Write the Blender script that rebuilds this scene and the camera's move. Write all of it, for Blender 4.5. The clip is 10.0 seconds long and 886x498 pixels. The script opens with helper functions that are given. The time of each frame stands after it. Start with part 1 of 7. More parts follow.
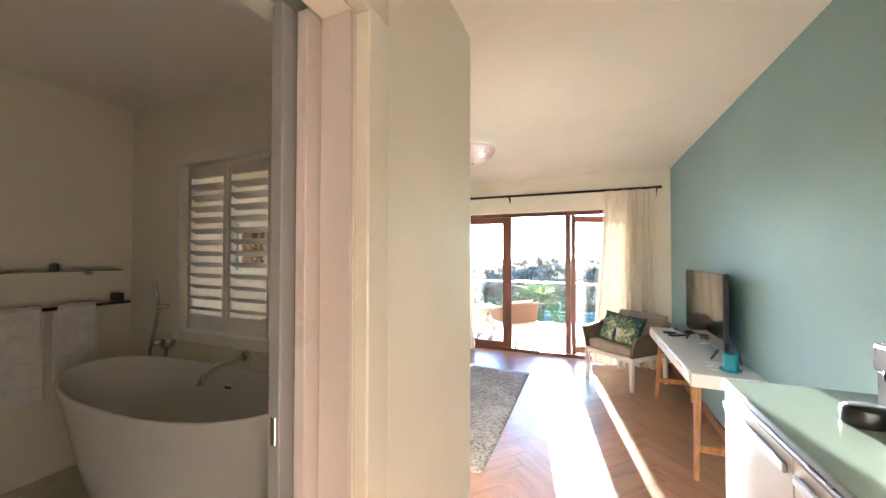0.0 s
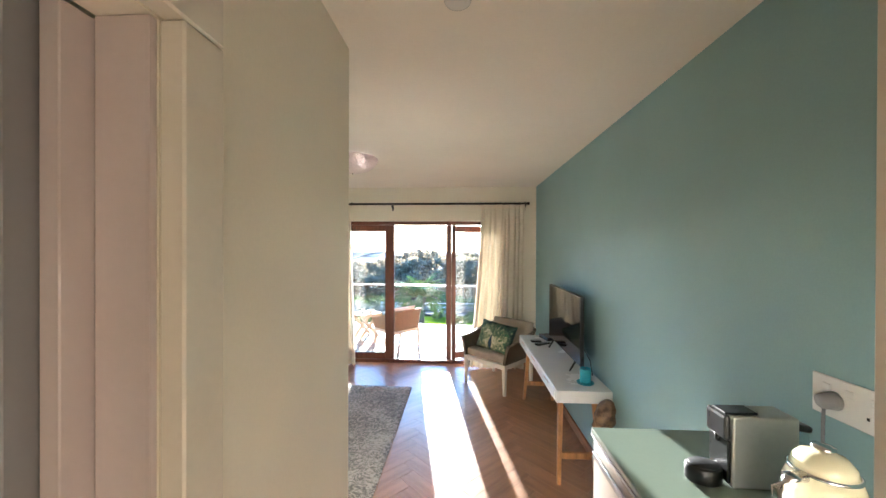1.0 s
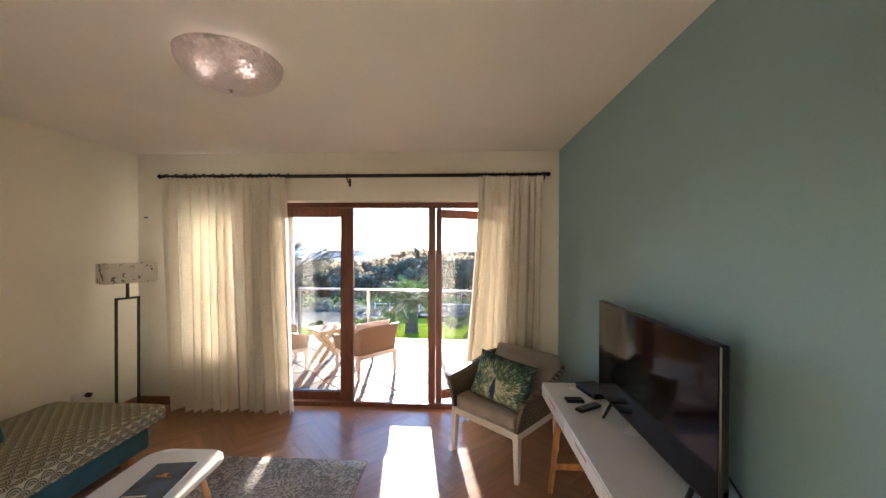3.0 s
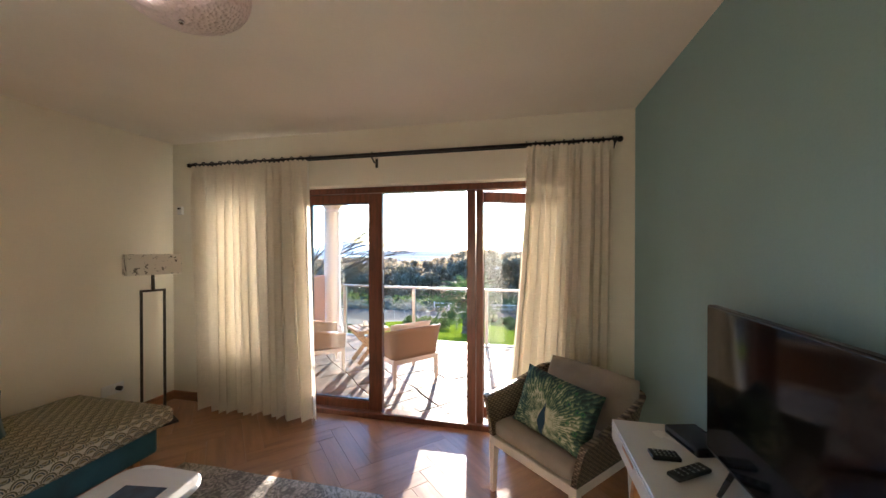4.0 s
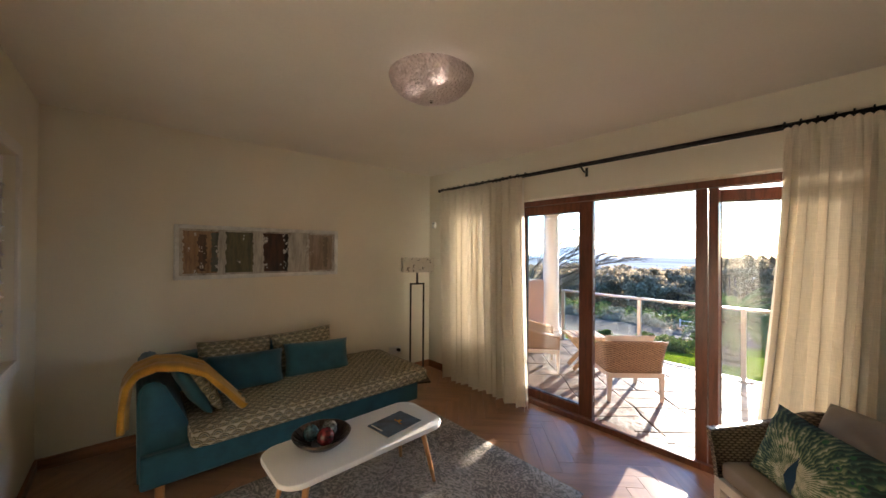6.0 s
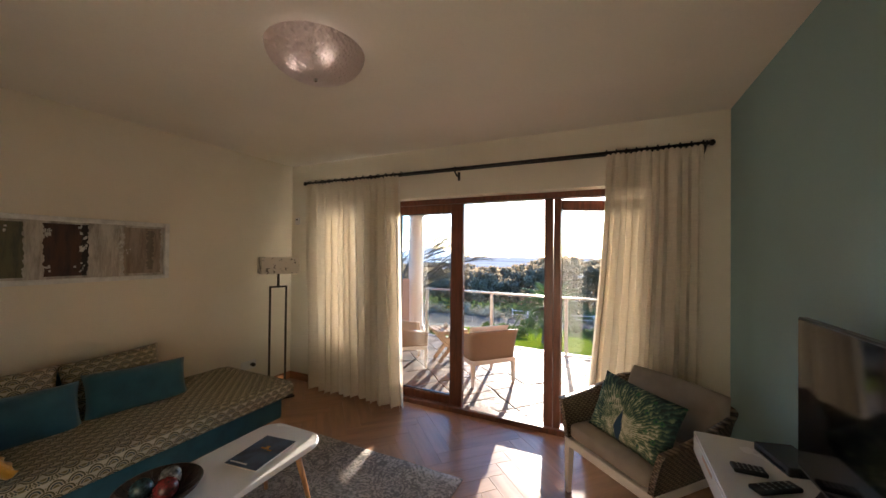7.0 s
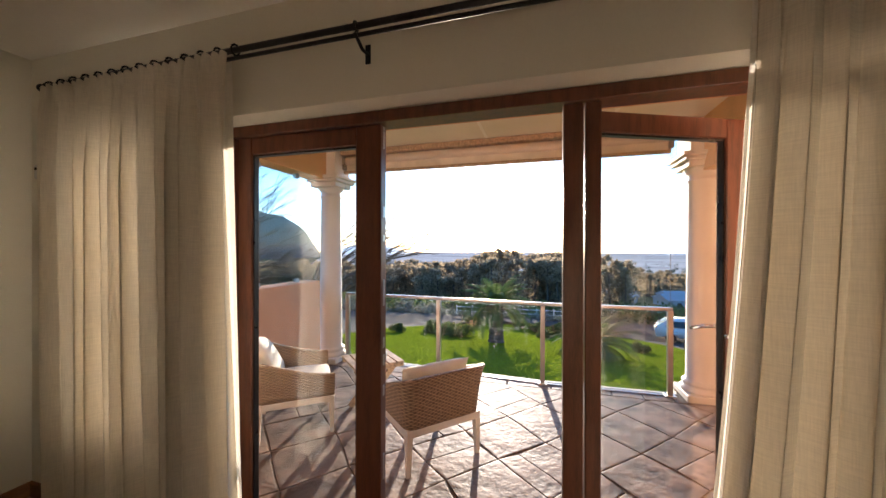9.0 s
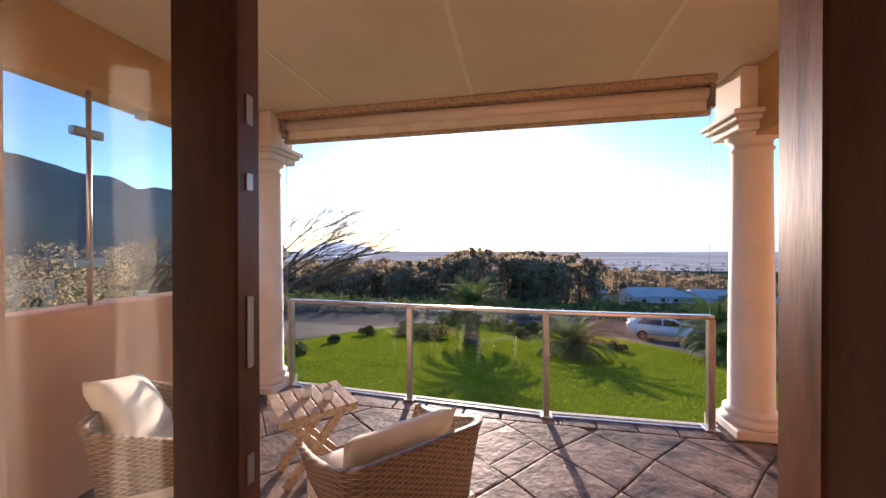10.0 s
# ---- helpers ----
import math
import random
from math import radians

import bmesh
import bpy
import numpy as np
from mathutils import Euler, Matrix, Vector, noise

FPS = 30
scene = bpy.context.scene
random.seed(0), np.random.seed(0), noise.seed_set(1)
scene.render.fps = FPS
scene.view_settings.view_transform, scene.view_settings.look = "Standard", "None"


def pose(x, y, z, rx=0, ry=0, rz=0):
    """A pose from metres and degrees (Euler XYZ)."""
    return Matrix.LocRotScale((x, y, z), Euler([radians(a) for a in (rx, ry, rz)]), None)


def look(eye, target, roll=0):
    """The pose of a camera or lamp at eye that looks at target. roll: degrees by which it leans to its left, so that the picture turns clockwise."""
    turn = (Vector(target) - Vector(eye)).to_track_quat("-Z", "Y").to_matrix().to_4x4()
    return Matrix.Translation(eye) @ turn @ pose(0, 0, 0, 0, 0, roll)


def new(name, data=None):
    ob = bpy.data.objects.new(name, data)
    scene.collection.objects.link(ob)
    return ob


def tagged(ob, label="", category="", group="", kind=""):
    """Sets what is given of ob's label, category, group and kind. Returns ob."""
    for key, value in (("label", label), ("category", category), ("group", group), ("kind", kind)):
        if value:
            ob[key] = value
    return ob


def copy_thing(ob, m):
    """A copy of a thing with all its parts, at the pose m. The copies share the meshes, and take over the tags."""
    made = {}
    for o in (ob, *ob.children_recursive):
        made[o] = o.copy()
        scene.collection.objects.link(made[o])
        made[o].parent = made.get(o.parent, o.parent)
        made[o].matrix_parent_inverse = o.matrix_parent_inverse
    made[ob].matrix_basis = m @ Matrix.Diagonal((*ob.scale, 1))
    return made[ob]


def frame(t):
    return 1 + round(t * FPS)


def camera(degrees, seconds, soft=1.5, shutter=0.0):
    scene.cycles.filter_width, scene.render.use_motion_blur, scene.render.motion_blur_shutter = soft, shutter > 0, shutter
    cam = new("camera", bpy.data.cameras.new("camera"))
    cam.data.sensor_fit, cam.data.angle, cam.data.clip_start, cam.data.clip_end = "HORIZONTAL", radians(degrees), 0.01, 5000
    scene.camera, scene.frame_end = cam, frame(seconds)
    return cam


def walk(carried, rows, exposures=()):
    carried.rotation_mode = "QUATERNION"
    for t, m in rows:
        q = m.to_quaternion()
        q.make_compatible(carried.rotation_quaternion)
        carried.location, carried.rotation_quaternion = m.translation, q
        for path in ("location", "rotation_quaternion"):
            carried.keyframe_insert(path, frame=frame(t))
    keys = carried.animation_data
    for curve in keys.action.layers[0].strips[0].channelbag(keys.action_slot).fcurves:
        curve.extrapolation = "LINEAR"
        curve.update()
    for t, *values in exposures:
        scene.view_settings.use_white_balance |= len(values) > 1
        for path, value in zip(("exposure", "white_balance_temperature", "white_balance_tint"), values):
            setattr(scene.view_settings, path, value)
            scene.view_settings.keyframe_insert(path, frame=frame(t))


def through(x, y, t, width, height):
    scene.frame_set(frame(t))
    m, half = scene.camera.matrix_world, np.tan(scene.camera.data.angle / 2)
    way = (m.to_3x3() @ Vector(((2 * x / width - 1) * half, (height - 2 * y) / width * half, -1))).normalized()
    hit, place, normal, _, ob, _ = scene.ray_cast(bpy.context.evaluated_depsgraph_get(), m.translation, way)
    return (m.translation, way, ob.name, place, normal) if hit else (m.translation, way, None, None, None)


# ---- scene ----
BULB = 0.7
SUN_UP, SUN_TURN, SKY, SUN = 7.0, -8.3, 0.128, 2.25
EXPOSURES = [(0.0, 5.10, 5600, 8), (0.5, 4.70, 5550, 7), (1.0, 4.42, 5550, 6), (2.5, 4.0, 6050, 11), (4.0, 3.58, 6150, 12), (5.0, 3.38, 6450, 12), (6.5, 3.3, 6450, 12), (7.0, 3.12, 6500, 14), (7.5, 3.05, 6450, 14), (8.5, 2.78, 6650, 15), (9.0, 2.56, 6800, 16), (9.5, 2.48, 7050, 19), (10.0, 2.06, 7150, 27)]
cam = camera(103.5, 10.0)
PATH = [
    (0, (0.044, -0.118, 1.439), (-0.712, 1.733, 1.474), 0.1),
    (0.3, (0.055, -0.208, 1.599), (-0.411, 1.737, 1.628), 0.6),
    (0.5, (0.046, -0.21, 1.666), (-0.263, 1.765, 1.69), -0.0),
    (0.8, (0.022, -0.062, 1.677), (-0.13, 1.932, 1.686), 0.3),
    (1, (-0.003, 0.067, 1.687), (-0.11, 2.064, 1.679), 0.2),
    (1.5, (0.002, 0.445, 1.639), (-0.087, 2.443, 1.631), 0.2),
    (2, (0.027, 0.833, 1.662), (-0.061, 2.831, 1.649), 0.2),
    (2.5, (0.053, 1.281, 1.667), (-0.038, 3.279, 1.65), 0.2),
    (2.7, (0.073, 1.441, 1.66), (-0.017, 3.439, 1.644), 0.2),
    (3.8, (0.155, 2.164, 1.521), (-0.112, 4.146, 1.515), 0.1),
    (4, (0.228, 2.248, 1.53), (-0.21, 4.199, 1.517), 0.0),
    (4.5, (0.244, 2.262, 1.547), (-0.677, 4.037, 1.54), 0.2),
    (5, (0.329, 2.234, 1.563), (-1.089, 3.644, 1.573), 0.3),
    (5.2, (0.372, 2.202, 1.571), (-1.156, 3.492, 1.578), 0.4),
    (6.3, (0.489, 2.045, 1.542), (-0.965, 3.418, 1.561), 0.4),
    (6.5, (0.453, 2.021, 1.55), (-0.855, 3.533, 1.564), 0.4),
    (7, (0.288, 2.043, 1.533), (-0.571, 3.849, 1.553), 0.6),
    (7.5, (0.153, 2.286, 1.523), (-0.457, 4.191, 1.53), 0.5),
    (8, (-0.006, 2.748, 1.514), (-0.579, 4.664, 1.509), 0.4),
    (8.5, (-0.163, 3.25, 1.482), (-0.727, 5.169, 1.48), 0.3),
    (9, (-0.3, 3.788, 1.456), (-0.857, 5.709, 1.452), 0.1),
    (9.5, (-0.465, 4.302, 1.436), (-0.989, 6.232, 1.426), 0.2),
    (10, (-0.574, 4.749, 1.393), (-0.979, 6.707, 1.382), -0.1),
]
walk(cam, [(t, look(eye, target, roll)) for t, eye, target, roll in PATH],
     exposures=EXPOSURES)

# ---- light ----
world = bpy.data.worlds.new("sky")
scene.world = world
world.use_nodes = True
wn = world.node_tree.nodes
sky = wn.new("ShaderNodeTexSky")
sky.sky_type = "NISHITA"
sky.sun_disc = False
sky.sun_elevation = radians(SUN_UP)
sky.sun_rotation = radians(SUN_TURN)
sky.altitude = 100
sky.air_density, sky.dust_density, sky.ozone_density = 0.9, 0.45, 4.5
wn["Background"].inputs["Strength"].default_value = SKY
world.node_tree.links.new(sky.outputs[0], wn["Background"].inputs["Color"])
sun = new("sun", bpy.data.lights.new("sun", "SUN"))
sun.data.energy, sun.data.angle, sun.data.color = SUN, radians(0.5), (1.0, 0.88, 0.74)
sun.matrix_world = look((-1.4436, 9.895, 4), (0, 0, 4 - 10 * math.tan(radians(SUN_UP))))
# area lamp added in the narrow window's opening to boost the sky's light
fill_lamp = new("window_fill_lamp", bpy.data.lights.new("window_fill_lamp", "AREA"))
fill_lamp.data.shape, fill_lamp.data.size, fill_lamp.data.size_y, fill_lamp.data.energy = "RECTANGLE", 0.40, 1.35, 3.4
fill_lamp.matrix_world = pose(-2.38, 5.36, 1.255, -90, 0, 0)

# ---- materials ----
def nodes_of(name):
    m = bpy.data.materials.new(name)
    m.use_nodes = True
    return m, m.node_tree.nodes, m.node_tree.links, m.node_tree.nodes["Principled BSDF"]


def mat(name, colour, rough=0.6, metal=0.0, vary=0.12, scale=6.0, fine=60.0, bump=0.15, stretch=(1, 1, 1),
        second=None, per_object=0.0, per_island=0.0, coat=0.0, sheen=0.0, space="Object", spec=0.5):
    """A surface with broad and fine variation of colour, gloss and relief."""
    m, n, l, b = nodes_of(name)
    co = n.new("ShaderNodeTexCoord")
    mp = n.new("ShaderNodeMapping")
    mp.inputs["Scale"].default_value = stretch
    l.new(co.outputs[space], mp.inputs["Vector"])
    if per_object:
        oi = n.new("ShaderNodeObjectInfo")
        sc = n.new("ShaderNodeMath")
        sc.operation = "MULTIPLY"
        sc.inputs[1].default_value = 53.0
        l.new(oi.outputs["Random"], sc.inputs[0]), l.new(sc.outputs[0], mp.inputs["Location"])
    n1, n2 = n.new("ShaderNodeTexNoise"), n.new("ShaderNodeTexNoise")
    n1.inputs["Scale"].default_value, n1.inputs["Detail"].default_value = scale, 4
    n2.inputs["Scale"].default_value, n2.inputs["Detail"].default_value = fine, 3
    l.new(mp.outputs[0], n1.inputs["Vector"]), l.new(mp.outputs[0], n2.inputs["Vector"])
    mixer = n.new("ShaderNodeMix")
    mixer.data_type = "RGBA"
    dark = second or tuple(c * (1 - 2.2 * vary) for c in colour)
    lite = colour if second else tuple(min(1, c * (1 + vary)) for c in colour)
    mixer.inputs[6].default_value, mixer.inputs[7].default_value = (*dark, 1), (*lite, 1)
    ramp = n.new("ShaderNodeMapRange")
    ramp.inputs[1].default_value, ramp.inputs[2].default_value = 0.3, 0.62
    add = n.new("ShaderNodeMath")
    add.operation = "MULTIPLY_ADD"
    add.inputs[1].default_value = 0.35
    l.new(n2.outputs[0], add.inputs[0]), l.new(n1.outputs[0], add.inputs[2])
    sub = n.new("ShaderNodeMath")
    sub.operation = "SUBTRACT"
    sub.inputs[1].default_value = 0.17
    l.new(add.outputs[0], sub.inputs[0]), l.new(sub.outputs[0], ramp.inputs[0])
    l.new(ramp.outputs[0], mixer.inputs[0])
    out = mixer.outputs[2]
    if per_object or per_island:
        src = n.new("ShaderNodeObjectInfo").outputs["Random"] if per_object else n.new("ShaderNodeNewGeometry").outputs["Random Per Island"]
        amount = per_object or per_island
        mr = n.new("ShaderNodeMapRange")
        mr.inputs[3].default_value, mr.inputs[4].default_value = 1 - amount, 1 + amount
        hsv = n.new("ShaderNodeHueSaturation")
        l.new(src, mr.inputs[0]), l.new(mr.outputs[0], hsv.inputs["Value"]), l.new(out, hsv.inputs["Color"])
        out = hsv.outputs[0]
    l.new(out, b.inputs["Base Color"])
    rr = n.new("ShaderNodeMapRange")
    spread = min(0.08, 0.4 * rough)
    rr.inputs[3].default_value, rr.inputs[4].default_value = rough - spread, min(1, rough + spread)
    l.new(n1.outputs[0], rr.inputs[0]), l.new(rr.outputs[0], b.inputs["Roughness"])
    b.inputs["Metallic"].default_value = metal
    b.inputs["Coat Weight"].default_value = coat
    b.inputs["Sheen Weight"].default_value = sheen
    b.inputs["Specular IOR Level"].default_value = spec
    if bump:
        bp = n.new("ShaderNodeBump")
        bp.inputs["Strength"].default_value, bp.inputs["Distance"].default_value = bump, 0.004
        l.new(add.outputs[0], bp.inputs["Height"]), l.new(bp.outputs[0], b.inputs["Normal"])
    return m


def leafy(name, colour, through=0.35, vary=0.35):
    """Leaves and cloth that let some light through."""
    m, n, l, b = nodes_of(name)
    geo = n.new("ShaderNodeNewGeometry")
    mr = n.new("ShaderNodeMapRange")
    mr.inputs[3].default_value, mr.inputs[4].default_value = 1 - vary, 1 + vary
    hsv = n.new("ShaderNodeHueSaturation")
    hsv.inputs["Color"].default_value = (*colour, 1)
    l.new(geo.outputs["Random Per Island"], mr.inputs[0]), l.new(mr.outputs[0], hsv.inputs["Value"])
    l.new(hsv.outputs[0], b.inputs["Base Color"])
    b.inputs["Roughness"].default_value = 0.75
    b.inputs["Specular IOR Level"].default_value = 0.05
    t = n.new("ShaderNodeBsdfTranslucent")
    l.new(hsv.outputs[0], t.inputs["Color"])
    mix = n.new("ShaderNodeMixShader")
    mix.inputs[0].default_value = through
    l.new(b.outputs[0], mix.inputs[1]), l.new(t.outputs[0], mix.inputs[2])
    l.new(mix.outputs[0], n["Material Output"].inputs["Surface"])
    return m


def linen(name, colour, through):
    """Loosely woven curtain cloth."""
    m, n, l, b = nodes_of(name)
    co = n.new("ShaderNodeTexCoord")
    col = None
    hs = []
    for sc in ((260, 260, 14), (14, 14, 240)):
        mp = n.new("ShaderNodeMapping")
        mp.inputs["Scale"].default_value = sc
        no = n.new("ShaderNodeTexNoise")
        no.inputs["Scale"].default_value, no.inputs["Detail"].default_value = 1.0, 2
        l.new(co.outputs["Object"], mp.inputs[0]), l.new(mp.outputs[0], no.inputs["Vector"])
        hs.append(no)
    ad = n.new("ShaderNodeMath")
    l.new(hs[0].outputs[0], ad.inputs[0]), l.new(hs[1].outputs[0], ad.inputs[1])
    mr = n.new("ShaderNodeMapRange")
    mr.inputs[1].default_value, mr.inputs[2].default_value = 0.7, 1.35
    mr.inputs[3].default_value, mr.inputs[4].default_value = 0.84, 1.0
    l.new(ad.outputs[0], mr.inputs[0])
    hsv = n.new("ShaderNodeHueSaturation")
    hsv.inputs["Color"].default_value = (*colour, 1)
    l.new(mr.outputs[0], hsv.inputs["Value"]), l.new(hsv.outputs[0], b.inputs["Base Color"])
    b.inputs["Roughness"].default_value = 0.85
    bp = n.new("ShaderNodeBump")
    bp.inputs["Strength"].default_value, bp.inputs["Distance"].default_value = 0.25, 0.002
    l.new(ad.outputs[0], bp.inputs["Height"]), l.new(bp.outputs[0], b.inputs["Normal"])
    t = n.new("ShaderNodeBsdfTranslucent")
    l.new(hsv.outputs[0], t.inputs["Color"]), l.new(bp.outputs[0], t.inputs["Normal"])
    mix = n.new("ShaderNodeMixShader")
    mix.inputs[0].default_value = through
    l.new(b.outputs[0], mix.inputs[1]), l.new(t.outputs[0], mix.inputs[2])
    l.new(mix.outputs[0], n["Material Output"].inputs["Surface"])
    return m


def glass_pane(name, tint=(1, 1, 1), rough=0.0, gloss=0.09):
    """Clear sheet glass: mostly straight through, with a mirror gloss that grows at grazing angles."""
    m, n, l, b = nodes_of(name)
    tr, gl = n.new("ShaderNodeBsdfTransparent"), n.new("ShaderNodeBsdfGlossy")
    tr.inputs[0].default_value = (*tint, 1)
    gl.inputs["Roughness"].default_value = rough
    lw = n.new("ShaderNodeLayerWeight")
    lw.inputs[0].default_value = 0.5
    pw5 = n.new("ShaderNodeMath")
    pw5.operation = "POWER"
    pw5.inputs[1].default_value = 5.0
    l.new(lw.outputs["Facing"], pw5.inputs[0])
    mr = n.new("ShaderNodeMath")
    mr.operation = "MULTIPLY_ADD"
    mr.inputs[1].default_value, mr.inputs[2].default_value = 0.9, gloss
    mr.use_clamp = True
    l.new(pw5.outputs[0], mr.inputs[0])
    mix = n.new("ShaderNodeMixShader")
    l.new(mr.outputs[0], mix.inputs[0]), l.new(tr.outputs[0], mix.inputs[1]), l.new(gl.outputs[0], mix.inputs[2])
    l.new(mix.outputs[0], n["Material Output"].inputs["Surface"])
    return m


def glowing(name, colour, strength):
    m, n, l, b = nodes_of(name)
    b.inputs["Base Color"].default_value = (*colour, 1)
    b.inputs["Emission Color"].default_value = (*colour, 1)
    b.inputs["Emission Strength"].default_value = strength
    return m


def math_node(n, l, op, a, b=None, c=None):
    k = n.new("ShaderNodeMath")
    k.operation = op
    for slot, v in enumerate((a, b, c)):
        if v is None:
            continue
        if isinstance(v, (int, float)):
            k.inputs[slot].default_value = v
        else:
            l.new(v, k.inputs[slot])
    return k.outputs[0]


def scale_cloth(name):
    """Woven cloth with rows of overlapping arches in cream, ochre and grey-blue."""
    m, n, l, b = nodes_of(name)
    uv = n.new("ShaderNodeUVMap")
    sep = n.new("ShaderNodeSeparateXYZ")
    l.new(uv.outputs[0], sep.inputs[0])
    W, Hh = 0.072, 0.036
    v = math_node(n, l, "DIVIDE", sep.outputs[1], Hh)
    row = math_node(n, l, "FLOOR", v)
    par = math_node(n, l, "MODULO", math_node(n, l, "ADD", row, 1000), 2)
    u = math_node(n, l, "ADD", math_node(n, l, "DIVIDE", sep.outputs[0], W), math_node(n, l, "MULTIPLY", par, 0.5))
    fu = math_node(n, l, "SUBTRACT", math_node(n, l, "FRACT", u), 0.5)
    fv = math_node(n, l, "MULTIPLY", math_node(n, l, "FRACT", v), 0.5)
    d0 = math_node(n, l, "SQRT", math_node(n, l, "ADD", math_node(n, l, "MULTIPLY", fu, fu), math_node(n, l, "MULTIPLY", fv, fv)))
    # outside the arch the next row's arch shows
    fu2 = math_node(n, l, "SUBTRACT", math_node(n, l, "FRACT", math_node(n, l, "ADD", u, 0.5)), 0.5)
    fv2 = math_node(n, l, "ADD", fv, 0.5)
    inside = math_node(n, l, "LESS_THAN", d0, 0.5)
    d1 = math_node(n, l, "SQRT", math_node(n, l, "ADD", math_node(n, l, "MULTIPLY", fu2, fu2), math_node(n, l, "MULTIPLY", fv2, fv2)))
    d1 = math_node(n, l, "SUBTRACT", d1, 0.25)
    dd = math_node(n, l, "ADD", math_node(n, l, "MULTIPLY", inside, d0), math_node(n, l, "MULTIPLY", math_node(n, l, "SUBTRACT", 1, inside), d1))
    ramp = n.new("ShaderNodeValToRGB")
    ramp.color_ramp.interpolation = "CONSTANT"
    e = ramp.color_ramp.elements
    e[0].position, e[0].color = 0.0, (0.17, 0.145, 0.07, 1)
    e[1].position, e[1].color = 0.16, (0.38, 0.34, 0.25, 1)
    for p, c in ((0.22, (0.045, 0.065, 0.065, 1)), (0.30, (0.40, 0.36, 0.27, 1)), (0.37, (0.10, 0.09, 0.045, 1)), (0.46, (0.46, 0.42, 0.32, 1))):
        q = e.new(p)
        q.color = c
    l.new(dd, ramp.inputs[0])
    no = n.new("ShaderNodeTexNoise")
    no.inputs["Scale"].default_value = 400
    l.new(uv.outputs[0], no.inputs["Vector"])
    mr = n.new("ShaderNodeMapRange")
    mr.inputs[3].default_value, mr.inputs[4].default_value = 0.7, 1.25
    l.new(no.outputs[0], mr.inputs[0])
    hsv = n.new("ShaderNodeHueSaturation")
    l.new(mr.outputs[0], hsv.inputs["Value"]), l.new(ramp.outputs[0], hsv.inputs["Color"])
    l.new(hsv.outputs[0], b.inputs["Base Color"])
    bp = n.new("ShaderNodeBump")
    bp.inputs["Strength"].default_value, bp.inputs["Distance"].default_value = 0.3, 0.002
    l.new(no.outputs[0], bp.inputs["Height"]), l.new(bp.outputs[0], b.inputs["Normal"])
    b.inputs["Roughness"].default_value = 0.9
    b.inputs["Specular IOR Level"].default_value = 0.2
    return m


def feather_cloth(name):
    """Printed cushion cloth: a fan of pale green rays with dark green and blue eyes round a blue patch."""
    m, n, l, b = nodes_of(name)
    uv = n.new("ShaderNodeUVMap")
    sep = n.new("ShaderNodeSeparateXYZ")
    l.new(uv.outputs[0], sep.inputs[0])
    x = math_node(n, l, "SUBTRACT", sep.outputs[0], -0.02)
    y = math_node(n, l, "SUBTRACT", sep.outputs[1], -0.09)
    r = math_node(n, l, "SQRT", math_node(n, l, "ADD", math_node(n, l, "MULTIPLY", x, x), math_node(n, l, "MULTIPLY", y, y)))
    a = math_node(n, l, "ARCTAN2", y, x)
    no = n.new("ShaderNodeTexNoise")
    no.inputs["Scale"].default_value, no.inputs["Detail"].default_value = 30, 6
    pat = n.new("ShaderNodeTexNoise")
    pat.inputs["Scale"].default_value, pat.inputs["Detail"].default_value = 9, 2
    l.new(uv.outputs[0], pat.inputs["Vector"])
    l.new(uv.outputs[0], no.inputs["Vector"])
    rays = math_node(n, l, "SINE", math_node(n, l, "ADD", math_node(n, l, "MULTIPLY", a, 70), math_node(n, l, "MULTIPLY", no.outputs[0], 16)))
    rays = math_node(n, l, "MULTIPLY_ADD", rays, 0.11, math_node(n, l, "MULTIPLY_ADD", no.outputs[0], 0.85, math_node(n, l, "MULTIPLY_ADD", pat.outputs[0], 0.8, math_node(n, l, "MULTIPLY_ADD", r, -1.1, -0.13))))
    ramp = n.new("ShaderNodeValToRGB")
    e = ramp.color_ramp.elements
    e[0].position, e[0].color = 0.20, (0.014, 0.034, 0.034, 1)
    e[1].position, e[1].color = 0.76, (0.66, 0.64, 0.48, 1)
    for p, c in ((0.40, (0.035, 0.095, 0.075, 1)), (0.56, (0.19, 0.25, 0.13, 1))):
        q = e.new(p)
        q.color = c
    l.new(rays, ramp.inputs[0])
    vor = n.new("ShaderNodeTexVoronoi")
    vor.inputs["Scale"].default_value = 17
    l.new(uv.outputs[0], vor.inputs["Vector"])
    eye = math_node(n, l, "LESS_THAN", vor.outputs["Distance"], 0.24)
    core = math_node(n, l, "LESS_THAN", vor.outputs["Distance"], 0.12)
    far = math_node(n, l, "GREATER_THAN", r, 0.13)
    m1 = n.new("ShaderNodeMix")
    m1.data_type = "RGBA"
    l.new(math_node(n, l, "MULTIPLY", math_node(n, l, "MULTIPLY", eye, far), 0.7), m1.inputs[0])
    l.new(ramp.outputs[0], m1.inputs[6])
    m1.inputs[7].default_value = (0.03, 0.16, 0.06, 1)
    m2 = n.new("ShaderNodeMix")
    m2.data_type = "RGBA"
    l.new(math_node(n, l, "MULTIPLY", math_node(n, l, "MULTIPLY", core, far), 0.8), m2.inputs[0])
    l.new(m1.outputs[2], m2.inputs[6])
    m2.inputs[7].default_value = (0.012, 0.04, 0.09, 1)
    blob = math_node(n, l, "LESS_THAN", math_node(n, l, "ADD", math_node(n, l, "ABSOLUTE", math_node(n, l, "MULTIPLY", x, 3.6)), math_node(n, l, "ABSOLUTE", math_node(n, l, "SUBTRACT", y, 0.0))), math_node(n, l, "MULTIPLY_ADD", no.outputs[0], 0.06, 0.075))
    m3 = n.new("ShaderNodeMix")
    m3.data_type = "RGBA"
